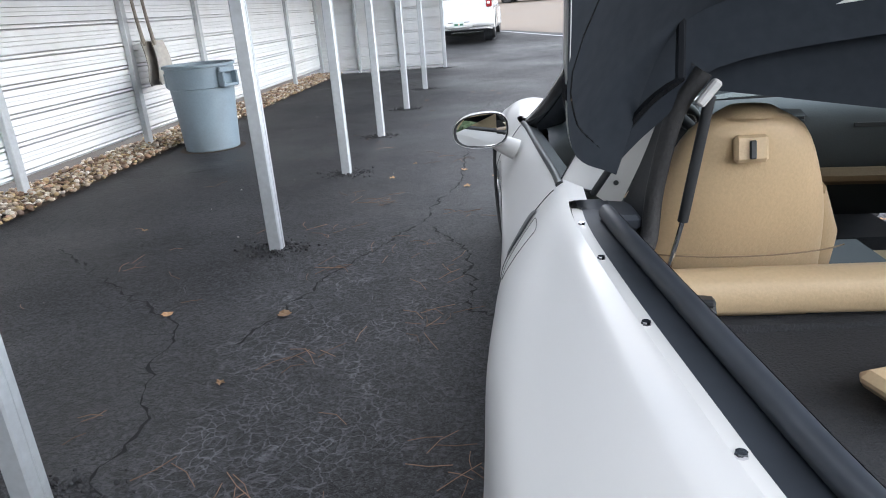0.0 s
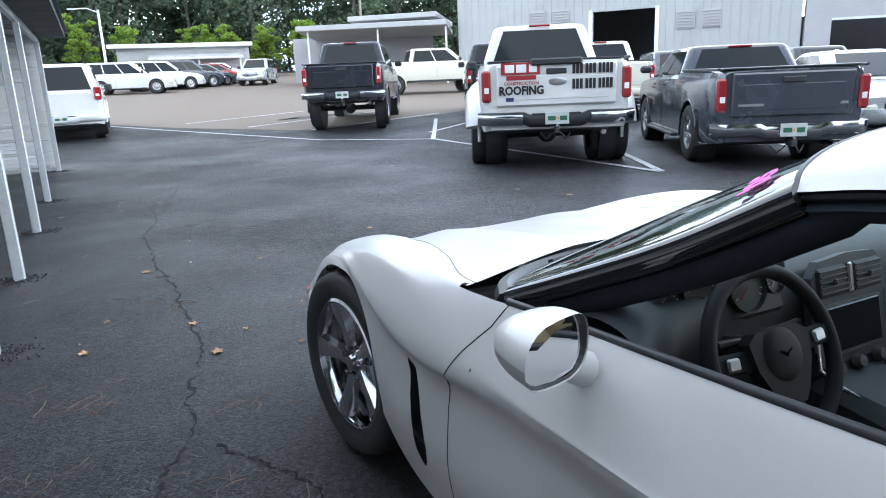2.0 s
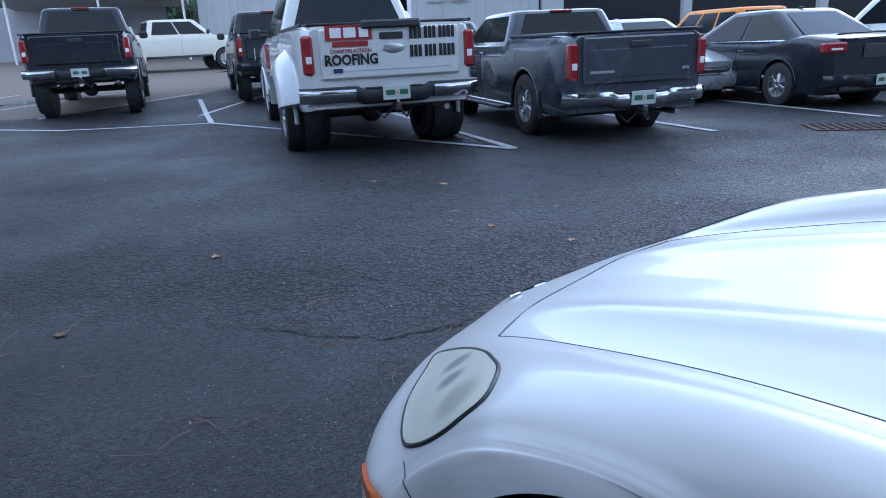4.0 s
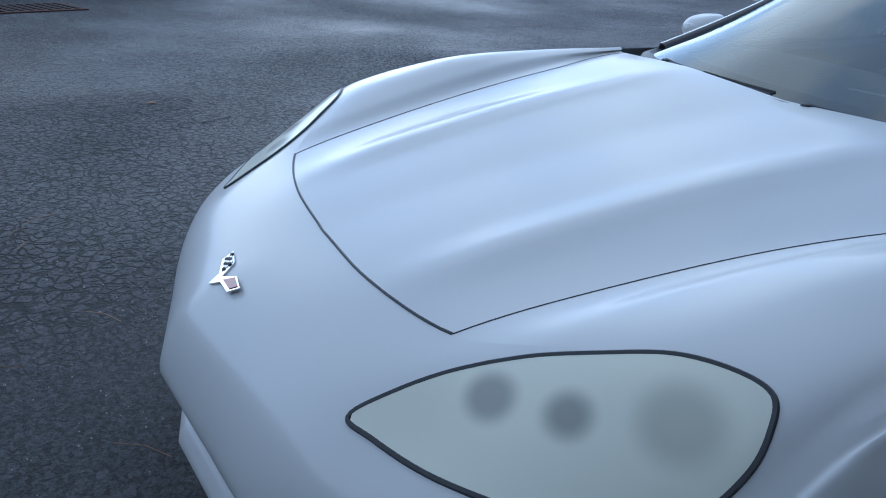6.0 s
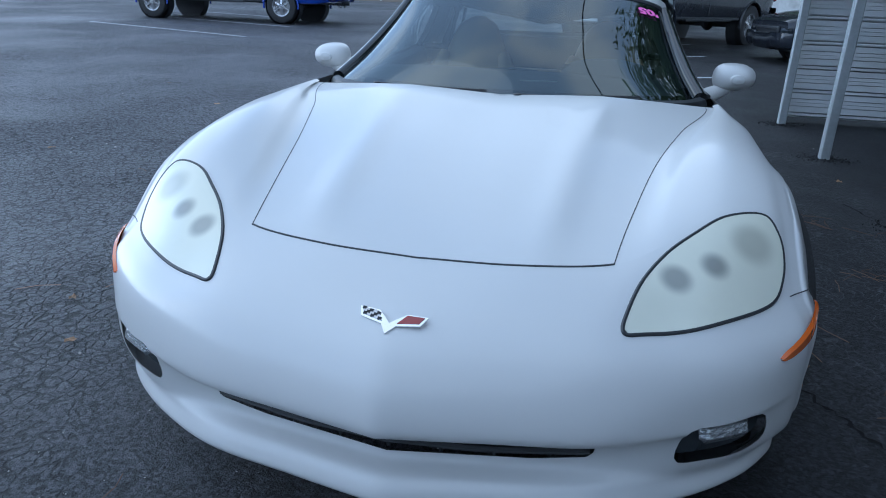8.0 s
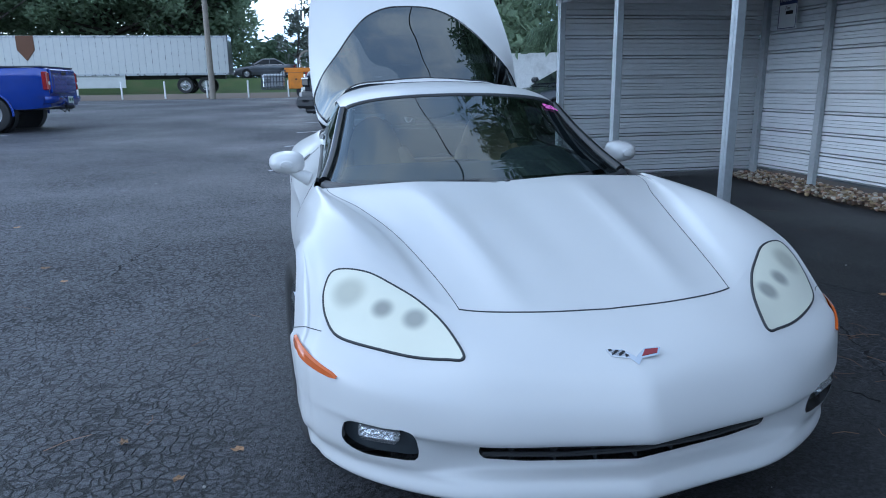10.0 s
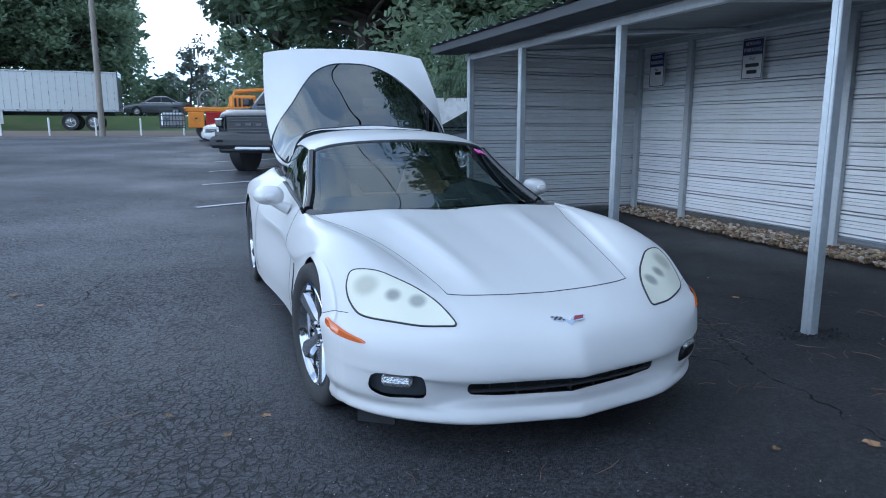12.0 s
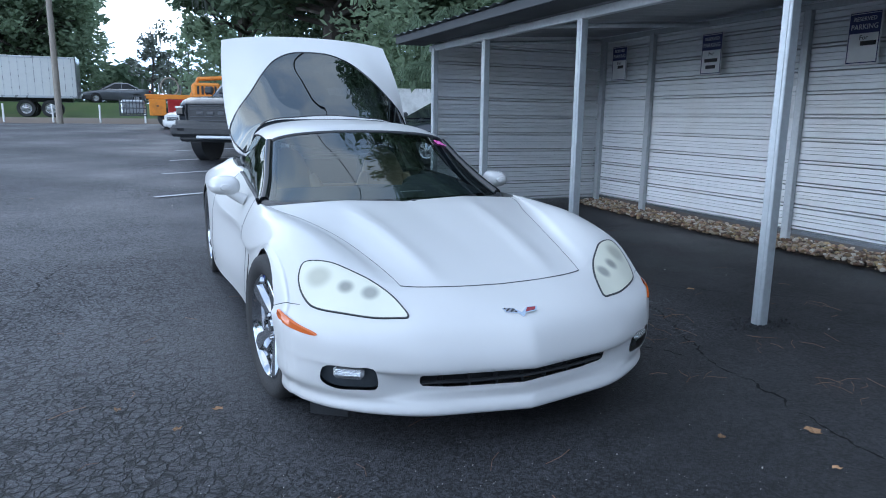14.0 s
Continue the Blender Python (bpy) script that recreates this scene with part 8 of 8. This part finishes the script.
# hedge of far greenery that closes the road side, too dense to count
g = Geo()
rnd = random.Random(77)
for i in range(620):
    x = rnd.uniform(-70, 95)
    y = -70 + rnd.uniform(-8, 6) + abs(x) * .05
    leaf_cloud(g, (x, y, 1 + rnd.uniform(.3, 4.0 if -4 < x < 5 else 10)), rnd.uniform(1.6, 3.2), 44, .5, rnd)
tagged(part("far_wood", g, M["leaf_dark"], smooth=0), "far dark green wood beyond the road", "woodland", kind="stuff")
# undergrowth below the oaks, too dense to count
g = Geo()
rnd = random.Random(78)
for i in range(230):
    x = rnd.uniform(-26, -1.5)
    y = -33 + (x + 26) * -.25 + rnd.uniform(-5, 3)
    leaf_cloud(g, (x, y, rnd.uniform(.8, 6.5)), rnd.uniform(1.2, 2.4), 90, .24, rnd)
for i in range(190):
    leaf_cloud(g, (rnd.uniform(-17, -6.5), rnd.uniform(-27, -19), rnd.uniform(1.5, 11)), rnd.uniform(1.0, 2.0), 90, .2, rnd)
for i in range(170):
    x = rnd.uniform(4.5, 48)
    leaf_cloud(g, (x, rnd.uniform(-63, -58), rnd.uniform(2.4, 7.5)), rnd.uniform(1.4, 2.6), 80, .3, rnd)
tagged(part("undergrowth", g, M["leaf"], smooth=0), "dense green undergrowth below the oaks", "undergrowth", kind="stuff")
# young lime-green trees before the tall wood
for i, (x, y, h) in enumerate(((-1.6, 71.4, 5.4), (2.2, 71.3, 4.4), (8.7, 72.5, 4.6), (11.5, 72.2, 4.5), (14.8, 69.5, 4.4), (18.3, 68.6, 5.0))):
    tree("young_tree", "young lime-green conical tree", x, y, h, 1.5 + .1 * i % .4, 30 + i, M["leaf_lime"], .17, 60, 80, 0, .09)
# tall pine wood behind the yard, too dense to count
g, gl = Geo(), Geo()
rnd = random.Random(99)
for i in range(150):
    x = rnd.uniform(-46, 70)
    y = rnd.uniform(84, 108) - .12 * abs(x)
    h = rnd.uniform(17, 26)
    g.tube([(x, y, 2), (x + rnd.uniform(-.4, .4), y, h * .6), (x + rnd.uniform(-.6, .6), y, h)], [.24, .18, .06], 6)
    for k in range(34):
        z = 2.5 + rnd.uniform(.02, 1.0) * h
        leaf_cloud(gl, (x + rnd.gauss(0, 1.9), y + rnd.gauss(0, 1.9), z), rnd.uniform(1.2, 2.6), 60, .34, rnd)
tagged(part("pine_trunks", g, M["bark"], smooth=50), "tall straight pine trunks of a dense wood", "pine trunks", kind="stuff")
tagged(part("pine_foliage", gl, M["leaf_dark"], smooth=0), "dense dark green foliage of a tall wood", "foliage", kind="stuff")


# a fan palm behind the carport
palm = thing("palm", "fan palm with drooping green fronds behind the carport", "palm", pose(-5.05, -10.2, ground_z(-10.2) - .25))
part("trunk", Geo().tube([(0, 0, 0), (0, 0, 1.2), (.05, 0, 2.6)], [.16, .13, .12], 8), M["bark"], palm)
rnd = random.Random(4)
for i in range(26):
    w, el = rnd.uniform(0, 6.28), rnd.uniform(-.35, 1.1)
    d = Vector((math.cos(w) * math.cos(el), math.sin(w) * math.cos(el), math.sin(el)))
    c = Vector((.05, 0, 2.6)) + d * .8
    g = Geo().tube([(.05, 0, 2.6), tuple(c)], [.02, .012], 5)
    side = d.cross(Vector((0, 0, 1))).normalized()
    upv = side.cross(d)
    for q in range(15):
        a = -1.2 + 2.4 * q / 14
        t = d * math.cos(a) + side * math.sin(a)
        e = c + t * .62 - Vector((0, 0, .22 * (1 + abs(a))))
        m_ = c + t * .42
        s = side * math.cos(a) - d * math.sin(a)
        k = len(g.v)
        g.v += [tuple(c), tuple(m_ + s * .022), tuple(e), tuple(m_ - s * .022)]
        g.f.append((k, k + 1, k + 2, k + 3))
    part("frond", g, M["leaf_dark"], palm, smooth=0)


# ---- things under and around the carport ----
bin_ob = thing("rubbish_bin", "large round grey plastic rubbish bin with moulded handles", "bin", pose(-3.95, 4.66, 0, 0, 0, -20) @ Matrix.Scale(1.12, 4))
part("barrel", Geo().revolve([(.0, .0), (.23, .0), (.245, .01), (.262, .30), (.282, .56), (.292, .565), (.296, .66), (.302, .74), (.318, .745), (.318, .765), (.305, .77), (.292, .76), (.27, .4), (.24, .03), (0, .03)], 40), M["bin"], bin_ob, smooth=40)
for a in (-90, 90):
    m = pose(0, 0, 0, 0, 0, a)
    h = part("handle", Geo().box((0, .335, .665), (.16, .05, .035), m, .01), M["bin"], bin_ob)
    g = Geo()
    for c, s in (((-.085, .325, .63), (.025, .07, .13)), ((.085, .325, .63), (.025, .07, .13)), ((0, .325, .575), (.19, .06, .03)), ((0, .312, .71), (.19, .04, .05))):
        p = m @ Vector(c)
        g.box(tuple(p), s, m, .008)
    part("handle_frame", g, M["bin"], bin_ob)
part("dirt_ring", Geo().revolve([(.25, .004), (.30, .004)], 32), M["soil"], bin_ob)

shovel = thing("shovel", "old broad scoop shovels hanging on a wall post", "shovel", pose(-4.74, 5.08, 0))
for k, (dx, dy) in enumerate(((.05, -.05), (.10, .07))):
    g = Geo()
    rows = []
    for t in np.linspace(0, 1, 9):
        w = .165 * (1 - .25 * (1 - t) ** 2) * (1 if t < .8 else math.sqrt(max(0, 1 - ((t - .8) / .22) ** 2)) * .9 + .1)
        z = 1.10 - .46 * t
        rows.append([(dx + .05 * (u * u) + .04 * math.sin(t * 3), dy + u * w, z) for u in np.linspace(-1, 1, 9)])
    g.add([p for r in rows for p in r], [(i * 9 + j, i * 9 + j + 1, i * 9 + j + 10, i * 9 + j + 9) for i in range(8) for j in range(8)])
    g.add([(p[0] + .006, p[1], p[2]) for r in rows for p in r], [(i * 9 + j + 9, i * 9 + j + 10, i * 9 + j + 1, i * 9 + j) for i in range(8) for j in range(8)])
    part("blade", g, mat("worn_pale_metal", (.42, .40, .36), .6, .2, vary=.25, scale=20, coarse=6), shovel, smooth=60)
    part("handle", Geo().tube([(dx + .02, dy, 1.06), (dx, dy - .02, 1.35), (dx - .01, dy - .10, 2.2)], [.022, .017, .016], 8), M["wood"], shovel)


def parking_sign(y, names):
    """A 12 by 18 inch sign: blue-black head with white words, plain bars where a name stands."""
    ob = thing("parking_sign", "white reserved parking sign with a dark blue header", "sign", pose(WALL_X + .075, y, 2.03, 90, 0, 90), "signs on the carport wall")
    pl = part("plate", Geo().box((0, 0, 0), (.305, .457, .004), ch=.0015), M["white"], ob)
    part("border", Geo().box((0, 0, -.0035), (.325, .477, .004), ch=.0015), M["white"], ob)
    for bx, by, bw, bh in ((0, .221, .300, .009), (0, -.221, .300, .009), (.146, 0, .009, .45), (-.146, 0, .009, .45)):
        part("rim_line", Geo().box((bx, by, .0025), (bw, bh, .002)), M["navy"], ob)
    part("header", Geo().box((0, .125, .003), (.285, .17, .002)), M["navy"], ob)
    text_mesh("RESERVED", .052, ob, "sign_lettering", M["white"], pose(0, .165, .005), squeeze=.95)
    text_mesh("PARKING", .066, ob, "sign_lettering", M["white"], pose(0, .095, .005), squeeze=.95)
    text_mesh("For", .06, ob, "sign_lettering", M["ink"], pose(0 if len(names) > 0 and names[0][2] < -.02 else -.06, .0 if names[0][2] < -.02 else -.05, .004))
    for x, w, yy in names:
        part("name_bar", Geo().box((x, yy, .003), (w, .04, .002)), M["ink"], ob)


parking_sign(-3.66, [(.03, .12, -.05)])
parking_sign(-1.95, [(0, .20, -.075), (0, .15, -.15)])
parking_sign(-.09, [(.05, .15, -.05), ])
parking_sign(1.9, [(.05, .15, -.05)])

# rubble rings where the posts enter the asphalt
rnd = random.Random(21)
for y in POSTS_Y:
    g = Geo()
    for i in range(210):
        w, d = rnd.uniform(0, 6.28), abs(rnd.gauss(.035, .055)) + .035
        s = rnd.uniform(.004, .012)
        m = pose(ROW_X + d * 1.5 * math.cos(w), y + d * math.sin(w), ground_z(y) + s * .4, rnd.uniform(0, 90), rnd.uniform(0, 90), 0) @ Matrix.Diagonal((s, s * .8, s * .7, 1))
        g.add([m @ p for p in ball_v], ball_f)
    tagged(part("post_rubble", g, M["crumb"], smooth=40), "loose black asphalt crumbs round a post foot", "rubble", kind="stuff")


# fallen pine needles and leaves
def needles(x, y, n, spread, seed):
    rnd = random.Random(seed)
    g = Geo()
    for i in range(n):
        w = rnd.uniform(0, 6.28)
        p = Vector((x + rnd.gauss(0, spread), y + rnd.gauss(0, spread)))
        ln = rnd.uniform(.07, .17)
        d = Vector((math.cos(w), math.sin(w)))
        bend = Vector((-d.y, d.x)) * rnd.uniform(-.02, .02)
        g.tube([(*p, .006), (*(p + d * ln * .5 + bend), .010), (*(p + d * ln), .006)], .0013, 4, caps=False)
    return g


g = Geo()
rnd = random.Random(31)
spots = [(-.98, -.55, 14), (-1.15, .35, 10), (-1.55, .1, 9), (-1.75, 1.0, 6), (-1.1, 1.9, 6), (-1.6, -.7, 10), (-1.9, 2.4, 5), (-.9, -1.0, 12), (-1.2, .9, 6), (.6, 2.9, 8), (-.5, 3.0, 8), (.1, 2.75, 7), (-1.7, 2.3, 8), (-1.4, 1.4, 5), (-2.0, 1.6, 6), (1.5, 2.6, 3), (-2.9, 1.2, 4), (.4, 3.6, 4), (-1.3, 3.4, 4)]
for i, (x, y, n) in enumerate(spots):
    q = needles(x, y, n, .07, 100 + i)
    g.add(q.v, q.f)
for i in range(90):
    q = needles(rnd.uniform(-3.5, 2.5), rnd.uniform(-2, 6), 1, .02, 300 + i)
    g.add(q.v, q.f)
tagged(part("pine_needles", g, M["dry"], smooth=0), "scattered dry reddish pine needles on asphalt", "pine needles", kind="stuff")

rnd = random.Random(41)
leaf_spots = [(-1.63, 3.36), (-1.2, 3.05), (-.55, 4.3), (1.276, 1.58), (-.96, 2.8), (-1.15, 2.55), (-.75, 2.45), (-1.9, -.1), (-1.75, 2.9), (-2.4, .5), (-1.35, 4.4), (.9, 4.4), (2.0, 3.78), (2.0, 3.16), (2.9, 5.0), (1.2, 6.2), (3.2, 3.0), (-3.2, 1.8), (2.4, -1.0), (3.4, -3.0), (2.8, -6.0), (4.6, -4.0)]
leaf_spots += [(rnd.uniform(-2.2, 4.5), rnd.uniform(-3.5, 9)) for _ in range(26)]
leaf_spots = [p for p in leaf_spots if abs(p[0]) > .95 or abs(p[1]) > 2.3]
for x, y in leaf_spots:
    g = Geo()
    s = rnd.uniform(.015, .034)
    n = 10
    g.v.append((0, 0, .004))
    for k in range(n):
        w = 6.283 * k / n
        r = s * (1 + .35 * (k % 2) - .3 * abs(math.sin(w)))
        g.v.append((r * math.cos(w), r * math.sin(w), .003 + .008 * math.cos(2 * w) ** 2))
    g.f = [(0, 1 + k, 1 + (k + 1) % n) for k in range(n)]
    lf = part("fallen_leaf", g, M["fallen"], None, smooth=0, place=pose(x, y, ground_z(y) + .002, 0, 0, rnd.uniform(0, 360)))
    tagged(lf, "small dry curled brown leaf on asphalt", "leaf", "fallen leaves")
g = Geo()
for i in range(900):
    x, y = rnd.uniform(-3.6, 9), rnd.uniform(-12, 12)
    s = rnd.uniform(.003, .010)
    if i > 300:
        x, y, s = rnd.gauss(.5, .8), rnd.gauss(2.9, .6), rnd.uniform(.0012, .0035)
    m = pose(x, y, ground_z(y) + s * .3, rnd.uniform(0, 90), rnd.uniform(0, 90), 0) @ Matrix.Diagonal((s, s * .8, s * .6, 1))
    g.add([m @ p for p in ball_v], ball_f)
tagged(part("loose_grit", g, M["grit"], smooth=40), "scattered grit and small pebbles on asphalt", "grit", kind="stuff")

drain = thing("drain", "rusty iron drain grate let into the asphalt", "drain", pose(7.9, 2.85, .004, 0, 0, -60))
part("frame", Geo().box((0, 0, .004), (1.0, .6, .012), ch=.003), mat("rusty_iron", (.10, .05, .04), .8, .3, vary=.3, scale=30), drain)
for k in range(9):
    part("grate_bar", Geo().box((-.4 + .1 * k, 0, .012), (.045, .5, .012), ch=.003), M["crack"], drain)
